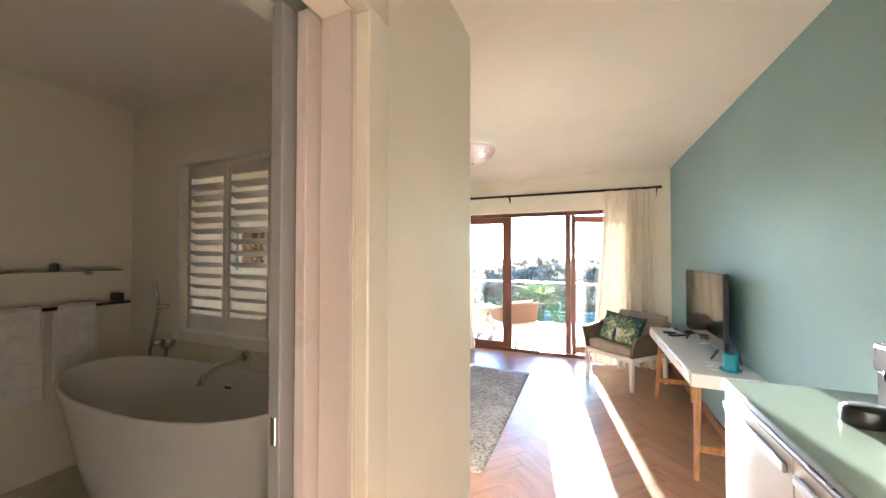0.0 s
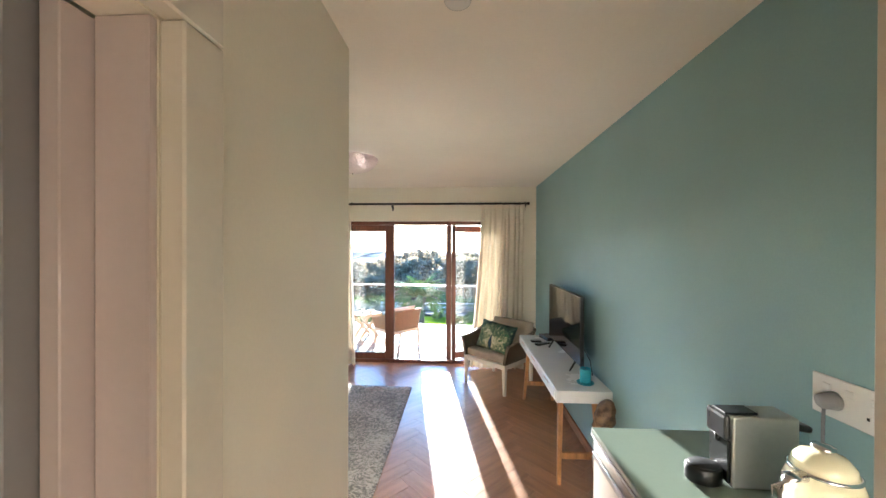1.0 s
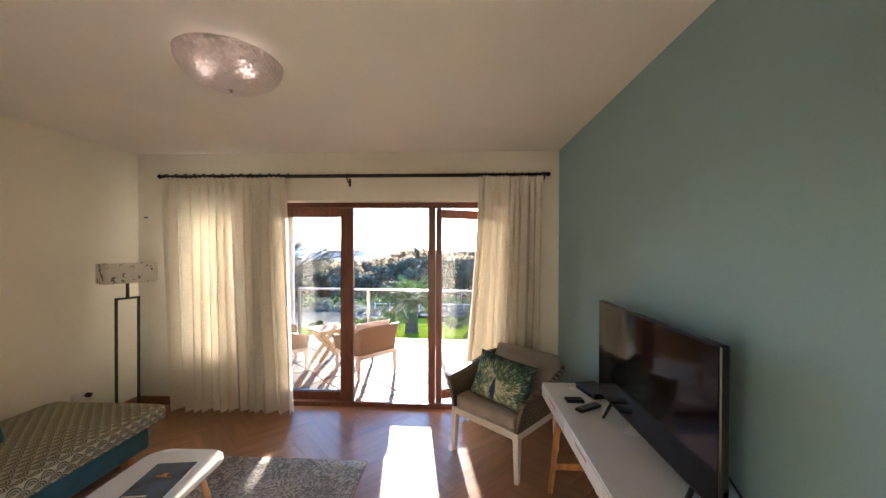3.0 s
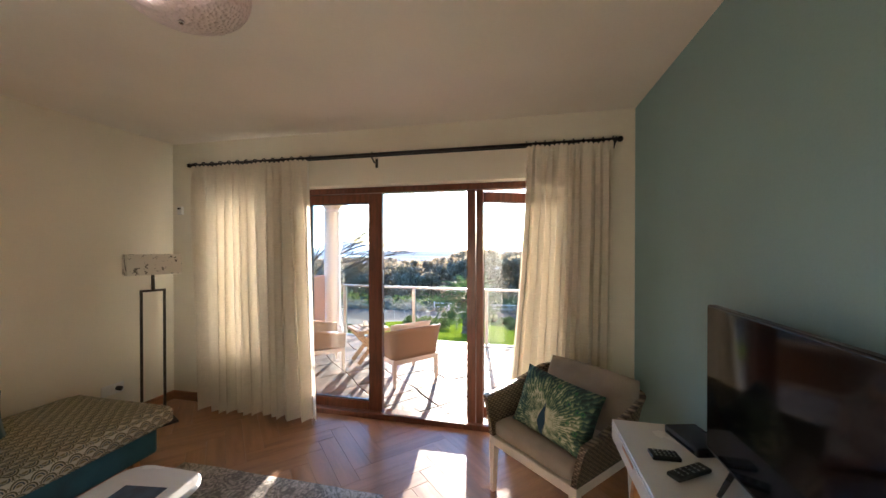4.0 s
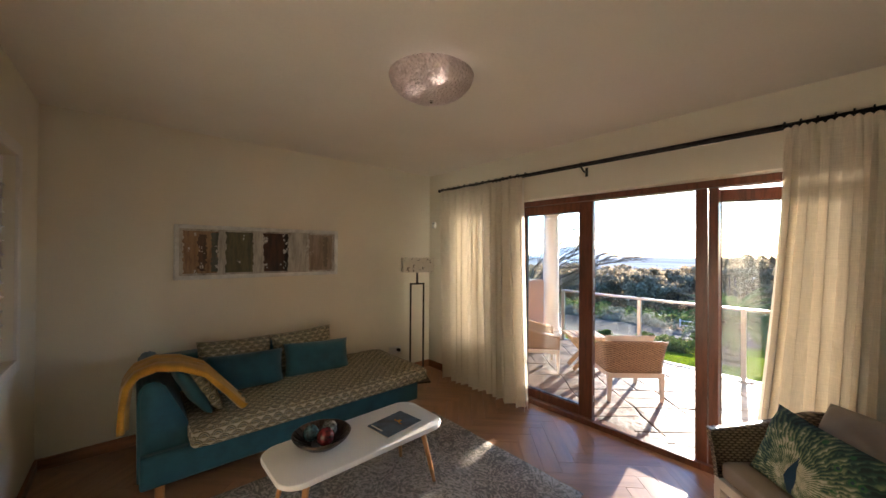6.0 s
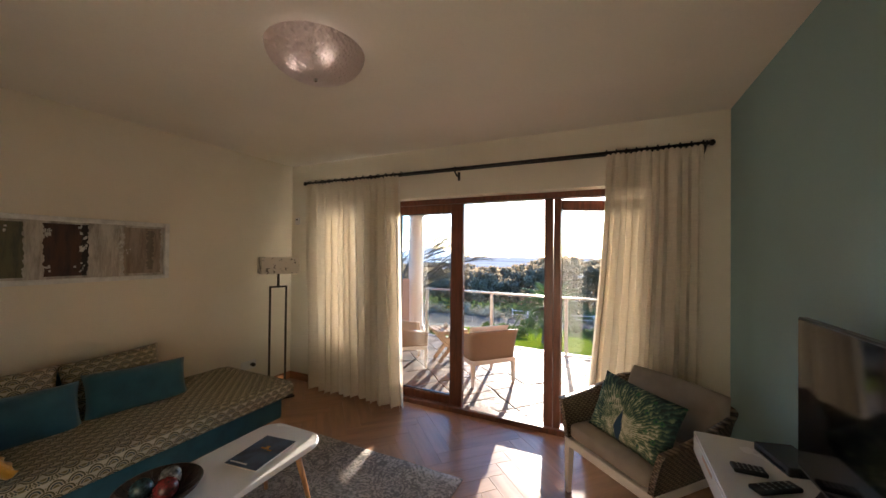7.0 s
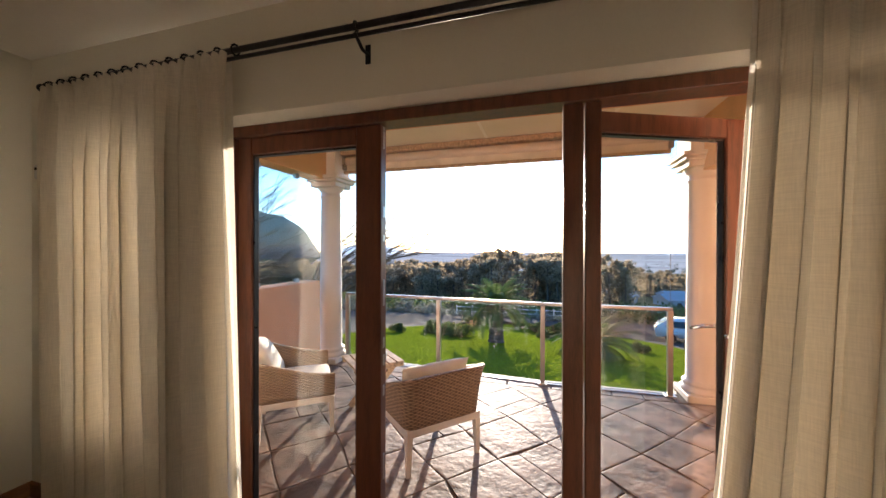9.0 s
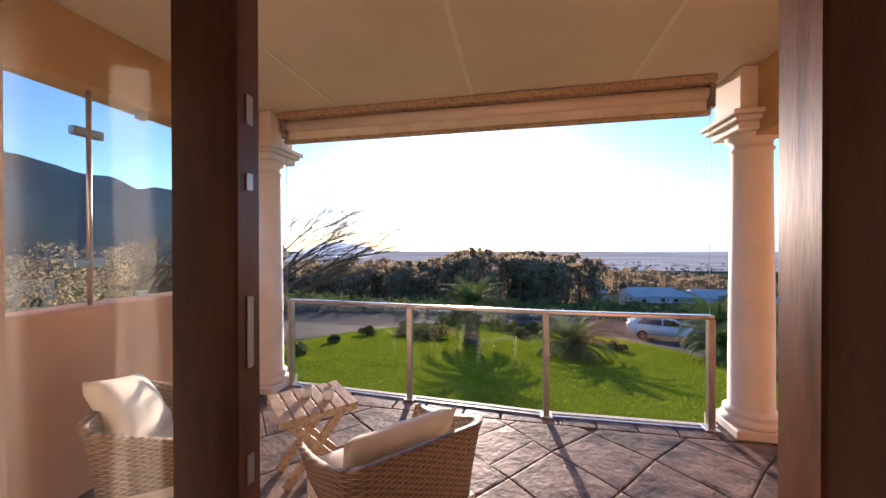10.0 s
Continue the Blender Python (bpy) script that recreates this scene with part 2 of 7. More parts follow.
    l.new(blob, m3.inputs[0]), l.new(m2.outputs[2], m3.inputs[6])
    m3.inputs[7].default_value = (0.01, 0.05, 0.10, 1)
    l.new(m3.outputs[2], b.inputs["Base Color"])
    b.inputs["Roughness"].default_value = 0.85
    return m


def wicker(name, light, dark, w=0.034, h=0.012):
    """Flat rattan weave on UVs in metres."""
    m, n, l, b = nodes_of(name)
    uv = n.new("ShaderNodeUVMap")
    sep = n.new("ShaderNodeSeparateXYZ")
    l.new(uv.outputs[0], sep.inputs[0])
    v = math_node(n, l, "DIVIDE", sep.outputs[1], h)
    par = math_node(n, l, "MODULO", math_node(n, l, "ADD", math_node(n, l, "FLOOR", v), 1000), 2)
    u = math_node(n, l, "ADD", math_node(n, l, "DIVIDE", sep.outputs[0], w), math_node(n, l, "MULTIPLY", par, 0.5))
    su = math_node(n, l, "SINE", math_node(n, l, "MULTIPLY", math_node(n, l, "FRACT", u), math.pi))
    sv = math_node(n, l, "SINE", math_node(n, l, "MULTIPLY", math_node(n, l, "FRACT", v), math.pi))
    hgt = math_node(n, l, "MULTIPLY", su, sv)
    no = n.new("ShaderNodeTexNoise")
    no.inputs["Scale"].default_value, no.inputs["Detail"].default_value = 35, 4
    l.new(uv.outputs[0], no.inputs["Vector"])
    mix = n.new("ShaderNodeMix")
    mix.data_type = "RGBA"
    mix.inputs[6].default_value, mix.inputs[7].default_value = (*dark, 1), (*light, 1)
    l.new(math_node(n, l, "MULTIPLY_ADD", hgt, 0.95, math_node(n, l, "MULTIPLY_ADD", no.outputs[0], 0.9, -0.42)), mix.inputs[0])
    mix.clamp_factor = True
    l.new(mix.outputs[2], b.inputs["Base Color"])
    bp = n.new("ShaderNodeBump")
    bp.inputs["Strength"].default_value, bp.inputs["Distance"].default_value = 0.9, 0.004
    l.new(hgt, bp.inputs["Height"]), l.new(bp.outputs[0], b.inputs["Normal"])
    b.inputs["Roughness"].default_value = 0.6
    return m


def rug_cloth(name):
    """Faded grey rug with a worn pale damask figure."""
    m, n, l, b = nodes_of(name)
    co = n.new("ShaderNodeTexCoord")
    vor = n.new("ShaderNodeTexNoise")
    vor.inputs["Scale"].default_value, vor.inputs["Detail"].default_value, vor.inputs["Distortion"].default_value = 5, 3, 2.5
    fine = n.new("ShaderNodeTexNoise")
    fine.inputs["Scale"].default_value, fine.inputs["Detail"].default_value = 60, 5
    broad = n.new("ShaderNodeTexNoise")
    broad.inputs["Scale"].default_value = 2.2
    for k in (vor, fine, broad):
        l.new(co.outputs["Object"], k.inputs["Vector"])
    rings = math_node(n, l, "SINE", math_node(n, l, "MULTIPLY", vor.outputs[0], 46))
    s = math_node(n, l, "MULTIPLY_ADD", rings, 0.16, math_node(n, l, "MULTIPLY_ADD", fine.outputs[0], 1.1, math_node(n, l, "MULTIPLY_ADD", broad.outputs[0], 0.8, -0.45)))
    ramp = n.new("ShaderNodeValToRGB")
    e = ramp.color_ramp.elements
    e[0].position, e[0].color = 0.3, (0.185, 0.175, 0.158, 1)
    e[1].position, e[1].color = 0.75, (0.50, 0.455, 0.40, 1)
    l.new(s, ramp.inputs[0]), l.new(ramp.outputs[0], b.inputs["Base Color"])
    bp = n.new("ShaderNodeBump")
    bp.inputs["Strength"].default_value, bp.inputs["Distance"].default_value = 0.5, 0.004
    l.new(fine.outputs[0], bp.inputs["Height"]), l.new(bp.outputs[0], b.inputs["Normal"])
    b.inputs["Roughness"].default_value = 0.95
    b.inputs["Specular IOR Level"].default_value = 0.1
    return m


M_CREAM = mat("cream_wall_paint", (0.80, 0.745, 0.62), 0.6, vary=0.02, scale=1.5, fine=90, bump=0.05)
M_CEIL = mat("ceiling_paint", (0.84, 0.79, 0.71), 0.75, vary=0.02, scale=1.2, fine=80, bump=0.04)
M_TEAL = mat("teal_wall_paint", (0.282, 0.436, 0.450), 0.6, vary=0.03, scale=1.5, fine=120, bump=0.06)
M_BATH = mat("bathroom_wall_paint", (0.80, 0.82, 0.67), 0.6, vary=0.03, scale=1.5, bump=0.05)
M_TRIM = mat("trim_paint", (0.60, 0.52, 0.50), 0.3, vary=0.02, scale=2, bump=0.03)
M_CASING = mat("cream_gloss_paint", (0.72, 0.67, 0.57), 0.22, vary=0.02, scale=2, bump=0.03)
M_HALL = mat("beige_hall_paint", (0.64, 0.575, 0.49), 0.45, vary=0.03, scale=2, bump=0.04)
M_LEAF = mat("sliding_door_paint", (0.27, 0.265, 0.27), 0.35, vary=0.02, scale=2, bump=0.03)
M_OAK = mat("oak_plank", (0.37, 0.20, 0.11), 0.34, vary=0.10, scale=2.2, fine=26, bump=0.1, stretch=(9, 1, 1), per_object=0.07, coat=0.1)
M_SKIRT = mat("stained_skirting", (0.33, 0.15, 0.07), 0.35, vary=0.2, scale=4, stretch=(1, 1, 6), bump=0.1)
M_MAHOG = mat("mahogany_frame", (0.13, 0.043, 0.022), 0.36, vary=0.18, scale=5, fine=40, stretch=(6, 6, 0.7), bump=0.08, coat=0.06)
M_PINE = mat("light_wood_leg", (0.50, 0.24, 0.09), 0.4, vary=0.18, scale=6, fine=50, stretch=(5, 5, 0.8), bump=0.08)
M_WHITE = mat("white_lacquer", (0.80, 0.79, 0.76), 0.25, vary=0.015, scale=3, bump=0.02)
M_CABINET = mat("off_white_cabinet_paint", (0.60, 0.55, 0.50), 0.35, vary=0.02, scale=3, bump=0.02)
M_WHITEWOOD = mat("white_painted_wood", (0.78, 0.74, 0.68), 0.4, vary=0.03, scale=6, bump=0.05)
M_IRON = mat("black_iron", (0.03, 0.03, 0.032), 0.45, 0.6, vary=0.2, scale=20, bump=0.1)
M_BRONZE = mat("bronzed_metal", (0.07, 0.06, 0.05), 0.4, 0.8, vary=0.2, scale=15, bump=0.05)
M_CHROME = mat("chrome", (0.75, 0.75, 0.76), 0.12, 1.0, vary=0.02, bump=0)
M_STEEL = mat("brushed_steel", (0.42, 0.42, 0.42), 0.3, 1.0, vary=0.05, scale=3, fine=200, stretch=(1, 1, 14), bump=0.02)
M_ALU = mat("brushed_aluminium", (0.62, 0.58, 0.54), 0.32, 0.9, vary=0.06, scale=6, bump=0.02)
M_BLACK = mat("black_plastic", (0.012, 0.012, 0.013), 0.3, vary=0.1, scale=20, bump=0.02)
M_SCREEN = mat("black_screen", (0.005, 0.005, 0.006), 0.07, vary=0.02, bump=0, spec=0.14)
M_COUCH = mat("teal_upholstery", (0.018, 0.09, 0.122), 0.85, vary=0.12, scale=8, fine=220, bump=0.35, sheen=0.2)
M_SCALE = scale_cloth("arch_pattern_cloth")
M_MUSTARD = mat("mustard_knit", (0.50, 0.24, 0.018), 0.9, vary=0.14, scale=12, fine=160, bump=0.5, sheen=0.3)
M_TAUPE = mat("taupe_seat_cloth", (0.35, 0.30, 0.25), 0.85, vary=0.06, scale=8, fine=260, bump=0.3)
M_CANVAS = mat("cream_canvas", (0.74, 0.68, 0.57), 0.85, vary=0.06, scale=6, fine=180, bump=0.25)
M_FEATHER = feather_cloth("feather_print_cloth")
M_WICKER = wicker("grey_brown_wicker", (0.36, 0.28, 0.20), (0.05, 0.036, 0.025))
M_WICKER_OUT = wicker("honey_wicker", (0.55, 0.40, 0.26), (0.14, 0.092, 0.058), 0.052, 0.0125)
M_LINEN = linen("cream_linen", (0.87, 0.79, 0.66), 0.20)
M_LINING = linen("curtain_lining", (0.93, 0.89, 0.80), 0.30)
M_RUG = rug_cloth("faded_rug")
M_GLASS = glass_pane("window_glass", (0.96, 0.975, 0.965), 0.0, 0.05)
M_RAILGLASS = glass_pane("rail_glass", (0.94, 0.965, 0.955), 0.0, 0.03)
M_GREENGLASS = mat("green_glass_top", (0.20, 0.25, 0.205), 0.18, vary=0.02, scale=2, bump=0, coat=0.5)
M_CERAMIC = mat("white_ceramic", (0.80, 0.79, 0.77), 0.12, vary=0.01, scale=2, bump=0)
M_TOWEL = mat("white_towel", (0.76, 0.74, 0.70), 0.95, vary=0.05, scale=20, fine=260, bump=0.6)
M_TILE = mat("beige_floor_tile", (0.55, 0.50, 0.42), 0.4, vary=0.08, scale=3, bump=0.05)
M_TURQ = mat("turquoise_candle_wax", (0.02, 0.30, 0.38), 0.45, vary=0.06, scale=10, bump=0.05)
M_IVORY = mat("ivory_enamel", (0.82, 0.74, 0.50), 0.12, vary=0.01, bump=0, coat=0.5)
M_CARVED = mat("carved_brown_wood", (0.21, 0.125, 0.065), 0.55, vary=0.3, scale=22, fine=70, bump=1.0, second=(0.06, 0.032, 0.018))
M_ARTFRAME = mat("distressed_silver_frame", (0.74, 0.74, 0.71), 0.4, vary=0.08, scale=14, fine=80, bump=0.4)
M_SLATE = mat("slate_paver", (0.20, 0.148, 0.122), 0.6, vary=0.32, scale=5, fine=26, bump=3.0, per_object=0.18, spec=0.3)
M_GROUT = mat("dark_grout", (0.17, 0.14, 0.115), 0.85, vary=0.2, scale=12, bump=0.4)
M_SALMON = mat("salmon_plaster", (0.62, 0.34, 0.21), 0.8, vary=0.06, scale=2.5, fine=45, bump=0.5)
M_OCHRE = mat("ochre_plaster", (0.66, 0.40, 0.20), 0.8, vary=0.06, scale=2.5, fine=45, bump=0.5)
M_STUCCO = mat("white_column_paint", (0.78, 0.71, 0.64), 0.6, vary=0.04, scale=3, bump=0.15)
M_SOFFIT = mat("soffit_board", (0.70, 0.60, 0.50), 0.65, vary=0.03, scale=1.5, bump=0.05)
M_TEAK = mat("weathered_teak", (0.46, 0.33, 0.22), 0.6, vary=0.18, scale=8, fine=60, stretch=(5, 1, 5), bump=0.2)
M_GRASS = mat("lawn_ground", (0.135, 0.185, 0.016), 0.9, vary=0.25, scale=0.5, fine=9, bump=0.5, second=(0.078, 0.125, 0.010), spec=0.0)
M_BLADE = leafy("grass_blade", (0.21, 0.265, 0.018), 0.5, 0.4)
M_FIELD = mat("scrub_ground", (0.09, 0.098, 0.06), 0.95, vary=0.3, scale=0.06, fine=0.5, bump=0.0, second=(0.045, 0.058, 0.036), spec=0.0)
M_ROAD = mat("drive_asphalt", (0.075, 0.066, 0.06), 0.9, vary=0.2, scale=0.8, fine=12, bump=0.4, spec=0.05)
M_BARK = mat("bark", (0.12, 0.09, 0.07), 0.9, vary=0.25, scale=10, fine=50, bump=0.8)
M_PALM = leafy("palm_frond", (0.10, 0.145, 0.045), 0.35)
M_BUSH = leafy("shrub_leaf", (0.11, 0.14, 0.045), 0.35)
M_GREYBUSH = leafy("grey_shrub_leaf", (0.25, 0.24, 0.185), 0.3)
# leaf colour lifted above foliage tone, standing in for backlit haze
M_WOODS = leafy("haze_lifted_leaf", (0.34, 0.265, 0.17), 0.7)


# ---- builders ----
UV_MATS = {M_SCALE, M_FEATHER, M_WICKER, M_WICKER_OUT}


def finish(name, bm, material, smooth):
    me = bpy.data.meshes.new(name)
    if material in UV_MATS and not bm.loops.layers.uv:
        uv = bm.loops.layers.uv.new("UVMap")
        bm.normal_update()
        for f in bm.faces:
            k = max(range(3), key=lambda i: abs(f.normal[i]))
            i, j = ((1, 2), (0, 2), (0, 1))[k]
            for lp in f.loops:
                lp[uv].uv = (lp.vert.co[i], lp.vert.co[j])
    for f in bm.faces:
        f.smooth = smooth
    bm.to_mesh(me)
    bm.free()
    me.materials.append(material)
    return me


def part(name, bm, material, parent=None, label="", smooth=False):
    """Links a bmesh as one mesh object under a thing or a part."""
    ob = new(name, finish(name, bm, material, smooth))
    ob.parent = parent
    return tagged(ob, label)


def thing(name, label, category, m=None, group="", kind=""):
    ob = tagged(new(name), label, category, group, kind)
    ob.empty_display_size = 0.1
    if m is not None:
        ob.matrix_world = m
    return ob


def solid(name, bm, material, label, category, kind="structure", smooth=False, m=None, group=""):
    ob = part(name, bm, material, None, "", smooth)
    if m is not None:
        ob.matrix_world = m
    return tagged(ob, label, category, group, kind)


def B():
    return bmesh.new()


def box(bm, x0, x1, y0, y1, z0, z1, bevel=0.0, seg=1, m=None):
    v = [bm.verts.new((x, y, z)) for x in (x0, x1) for y in (y0, y1) for z in (z0, z1)]
    fs = [bm.faces.new([v[i] for i in q]) for q in ((0, 1, 3, 2), (4, 6, 7, 5), (0, 4, 5, 1), (2, 3, 7, 6), (0, 2, 6, 4), (1, 5, 7, 3))]
    made = v
    if bevel:
        es = list({e for f in fs for e in f.edges})
        r = bmesh.ops.bevel(bm, geom=es, offset=bevel, segments=seg, profile=0.5, affect="EDGES")
        made = list({w for f in r["faces"] for w in f.verts})
    if m is not None:
        bmesh.ops.transform(bm, matrix=m, verts=made)
    return bm


def tube(bm, pts, r, seg=10, r2=None, closed=False):
    """A round bar along points; r may taper to r2."""
    pts = [Vector(p) for p in pts]
    rings = []
    up = Vector((0.13, 0.21, 0.97))
    for i, p in enumerate(pts):
        d = (pts[min(i + 1, len(pts) - 1)] - pts[max(i - 1, 0)]).normalized()
        a = d.cross(up if abs(d.dot(up)) < 0.97 else Vector((1, 0, 0))).normalized()
        b = d.cross(a)
        rr = r if r2 is None else r + (r2 - r) * i / max(1, len(pts) - 1)
        rings.append([bm.verts.new(p + rr * (math.cos(t) * a + math.sin(t) * b)) for t in (2 * math.pi * k / seg for k in range(seg))])
    for q, s in zip(rings, rings[1:]):
        for k in range(seg):
            bm.faces.new((q[k], q[(k + 1) % seg], s[(k + 1) % seg], s[k]))
    bm.faces.new(rings[0][::-1])
    bm.faces.new(rings[-1])
    return bm


def lathe(bm, profile, seg=32, cx=0, cy=0, sx=1.0, sy=1.0, cap=True):
    """Turns (radius, height) pairs round an upright axis."""
    rings = [[bm.verts.new((cx + r * sx * math.cos(t), cy + r * sy * math.sin(t), z)) for t in (2 * math.pi * k / seg for k in range(seg))] for r, z in profile]
    for q, s in zip(rings, rings[1:]):
        for k in range(seg):
            bm.faces.new((q[k], q[(k + 1) % seg], s[(k + 1) % seg], s[k]))
    if cap:
        bm.faces.new(rings[0][::-1])
        bm.faces.new(rings[-1])
    return bm


def pillow(w, h, d, m=None, n=14, pinch=0.06):
    """A stuffed cushion: w by h, d thick in the middle, with its seam round the edge."""
    bm = B()
    uv = bm.loops.layers.uv.new("UVMap")
    grid = {}
    for side in (1, -1):
        for i in range(n + 1):
            for j in range(n + 1):
                u, v = 2 * i / n - 1, 2 * j / n - 1
                edge = i in (0, n) or j in (0, n)
                if edge and side == -1:
                    grid[side, i, j] = grid[1, i, j]
                    continue
                t = ((1 - abs(u) ** 3.2) * (1 - abs(v) ** 3.2)) ** 0.55
                pull = 1 - pinch * (1 - u * u) * abs(v) ** 3
                pull2 = 1 - pinch * (1 - v * v) * abs(u) ** 3
                wob = 0.012 * noise.noise(Vector((u * 2.1 + w * 9, v * 2.1 + h * 7, side * 3 + d * 20)))
                p = Vector((u * w / 2 * pull2, v * h / 2 * pull, side * d / 2 * t + (wob if not edge else 0)))
                grid[side, i, j] = bm.verts.new(p)
    for side in (1, -1):
        for i in range(n):
            for j in range(n):
                q = [(i, j), (i + 1, j), (i + 1, j + 1), (i, j + 1)]
                if side < 0:
                    q.reverse()
                f = bm.faces.new([grid[side, a, b] for a, b in q])
                for lp, (a, b) in zip(f.loops, q):
                    lp[uv].uv = ((a / n - 0.5) * w, (b / n - 0.5) * h)
    if m is not None:
        bmesh.ops.transform(bm, matrix=m, verts=bm.verts)
    return bm


def slab(w, l, h, bevel, m=None, cuts=10, puff=0.0):
    """A thick seat cushion or mattress with rounded edges and a slightly domed, uneven top; UVs in metres."""
    bm = B()
    box(bm, -w / 2, w / 2, -l / 2, l / 2, 0, h)
    bmesh.ops.subdivide_edges(bm, edges=bm.edges[:], cuts=cuts, use_grid_fill=True)
    for v in bm.verts:
        p = v.co
        q = Vector((max(-w / 2 + bevel, min(w / 2 - bevel, p.x)), max(-l / 2 + bevel, min(l / 2 - bevel, p.y)), max(bevel, min(h - bevel, p.z))))
        d = p - q
        if d.length > 1e-6:
            p2 = q + d.normalized() * bevel
        else:
            p2 = p.copy()
        k = (1 - (2 * p.x / w) ** 4) * (1 - (2 * p.y / l) ** 4)
        p2.z += puff * k * (1 if p.z > h / 2 else 0) + 0.006 * noise.noise(p * 3.1) * (1 if p.z > h / 2 else 0)
        v.co = p2
    uv = bm.loops.layers.uv.new("UVMap")
    bm.normal_update()
    for f in bm.faces:
        c = f.calc_center_median()
        k = max(range(3), key=lambda i: abs(f.normal[i]))
        for lp in f.loops:
            p = lp.vert.co
            lp[uv].uv = (p.y, p.x) if k == 2 else (p.y, p.z + w / 2) if k == 0 else (p.x, p.z)
    if m is not None:
        bmesh.ops.transform(bm, matrix=m, verts=bm.verts)
    return bm


def pierced(x0, x1, z0, z1, y0, y1, holes):
    """A wall slab in the x-z plane with rectangular openings right through it."""
    xs = sorted({x0, x1, *[h[0] for h in holes], *[h[1] for h in holes]})
    zs = sorted({z0, z1, *[h[2] for h in holes], *[h[3] for h in holes]})
    solid_cell = lambda i, j: 0 <= i < len(xs) - 1 and 0 <= j < len(zs) - 1 and not any(
        h[0] <= xs[i] and xs[i + 1] <= h[1] and h[2] <= zs[j] and zs[j + 1] <= h[3] for h in holes)
    bm = B()
    vv = {}
    def V(i, j, k):
        if (i, j, k) not in vv:
            vv[i, j, k] = bm.verts.new((xs[i], (y0, y1)[k], zs[j]))
        return vv[i, j, k]
    for i in range(len(xs) - 1):
        for j in range(len(zs) - 1):
            if not solid_cell(i, j):
                continue
            bm.faces.new((V(i, j, 0), V(i + 1, j, 0), V(i + 1, j + 1, 0), V(i, j + 1, 0)))
            bm.faces.new((V(i, j, 1), V(i, j + 1, 1), V(i + 1, j + 1, 1), V(i + 1, j, 1)))
            if not solid_cell(i - 1, j):
                bm.faces.new((V(i, j, 0), V(i, j + 1, 0), V(i, j + 1, 1), V(i, j, 1)))
            if not solid_cell(i + 1, j):
                bm.faces.new((V(i + 1, j, 0), V(i + 1, j, 1), V(i + 1, j + 1, 1), V(i + 1, j + 1, 0)))
            if not solid_cell(i, j - 1):
                bm.faces.new((V(i, j, 0), V(i, j, 1), V(i + 1, j, 1), V(i + 1, j, 0)))
            if not solid_cell(i, j + 1):
                bm.faces.new((V(i, j + 1, 0), V(i + 1, j + 1, 0), V(i + 1, j + 1, 1), V(i, j + 1, 1)))
    return bm


def simple_box(*a, **k):
    return box(B(), *a, **k)


# ---- the shell of the flat ----
CEIL, WX, EX, NY = 2.556, -3.2, 1.05, 5.09
DOOR = (-1.93, 0.62, -0.06, 2.075)
SIDE = (-2.64, -2.12, 0.52, 1.99)
solid("wall_north", pierced(WX - 0.2, EX + 0.2, -0.3, 2.8, NY, 5.38, [(DOOR[0], DOOR[1], -0.3, DOOR[3]), SIDE]), M_CREAM, "cream painted wall round the terrace doors", "wall")
solid("wall_outside", pierced(-3.6, 1.5, -0.3, 2.75, 5.384, 5.42, [(DOOR[0] + 0.03, DOOR[1] - 0.03, -0.3, DOOR[3] - 0.02), (SIDE[0] + .02, SIDE[1] - .02, SIDE[2], SIDE[3])]), M_SALMON, "salmon plaster outer face of the house wall", "wall")
solid("wall_east", simple_box(EX, EX + 0.2, 0.515, NY, -0.3, 2.8), M_TEAL, "teal painted feature wall", "wall")
solid("wall_west", simple_box(WX - 0.2, WX, -1.5, NY, -0.3, 2.8), M_CREAM, "long cream painted wall behind the couch", "wall")
SHUT = (-2.60, -0.96, 0.91, 2.07)
solid("wall_bathroom", pierced(WX, -0.50, -0.3, 2.8, 1.47, 1.58, [SHUT]), M_CREAM, "cream wall between bathroom and living room", "wall")
bm = B()
box(bm, -0.595, -0.50, 0.615, 1.47, -0.3, 2.8)
box(bm, -0.595, -0.50, -0.40, 0.615, 2.06, 2.8)
box(bm, -0.595, -0.50, -2.6, -0.40, -0.3, 2.8)
solid("wall_corridor", bm, M_CREAM, "cream corridor wall beside the bathroom door", "wall")
bm = B()
box(bm, -0.76, -0.69, 0.70, 1.47, -0.3, 2.8)
box(bm, -0.76, -0.69, -0.40, 0.70, 2.08, 2.8)
box(bm, -0.76, -0.69, -1.5, -0.40, -0.3, 2.8)
solid("wall_bathroom_inner", bm, M_BATH, "inner bathroom wall beside the pocket door", "wall")
bm = B()
box(bm, 0.48, EX + 0.2, -2.6, 0.505, -0.3, 2.8, 0.004)
solid("wall_corridor_east", bm, M_HALL, "smooth off-white corridor wall end", "wall")
solid("wall_south", simple_box(-0.6, 0.48, -2.8, -2.6, -0.3, 2.8), M_CREAM, "cream end wall of the corridor", "wall")
solid("wall_bathroom_south", simple_box(WX, -0.595, -1.7, -1.5, -0.3, 2.8), M_BATH, "bathroom end wall", "wall")
solid("ceiling", simple_box(WX - 0.2, EX + 0.2, -2.8, 5.38, CEIL, CEIL + 0.2), M_CEIL, "plain off-white painted ceiling", "ceiling")
solid("subfloor", simple_box(WX, EX, -2.6, 5.2, -0.3, -0.022), M_GROUT, "dark bed under the parquet", "floor")
solid("bathroom_floor", simple_box(WX, -0.62, -1.5, 1.47, -0.02, 0.0), M_TILE, "beige tiled bathroom floor", "floor")
bm = B()
box(bm, -0.50, -0.456, 0.615, 0.712, 0, 2.06, 0.004)
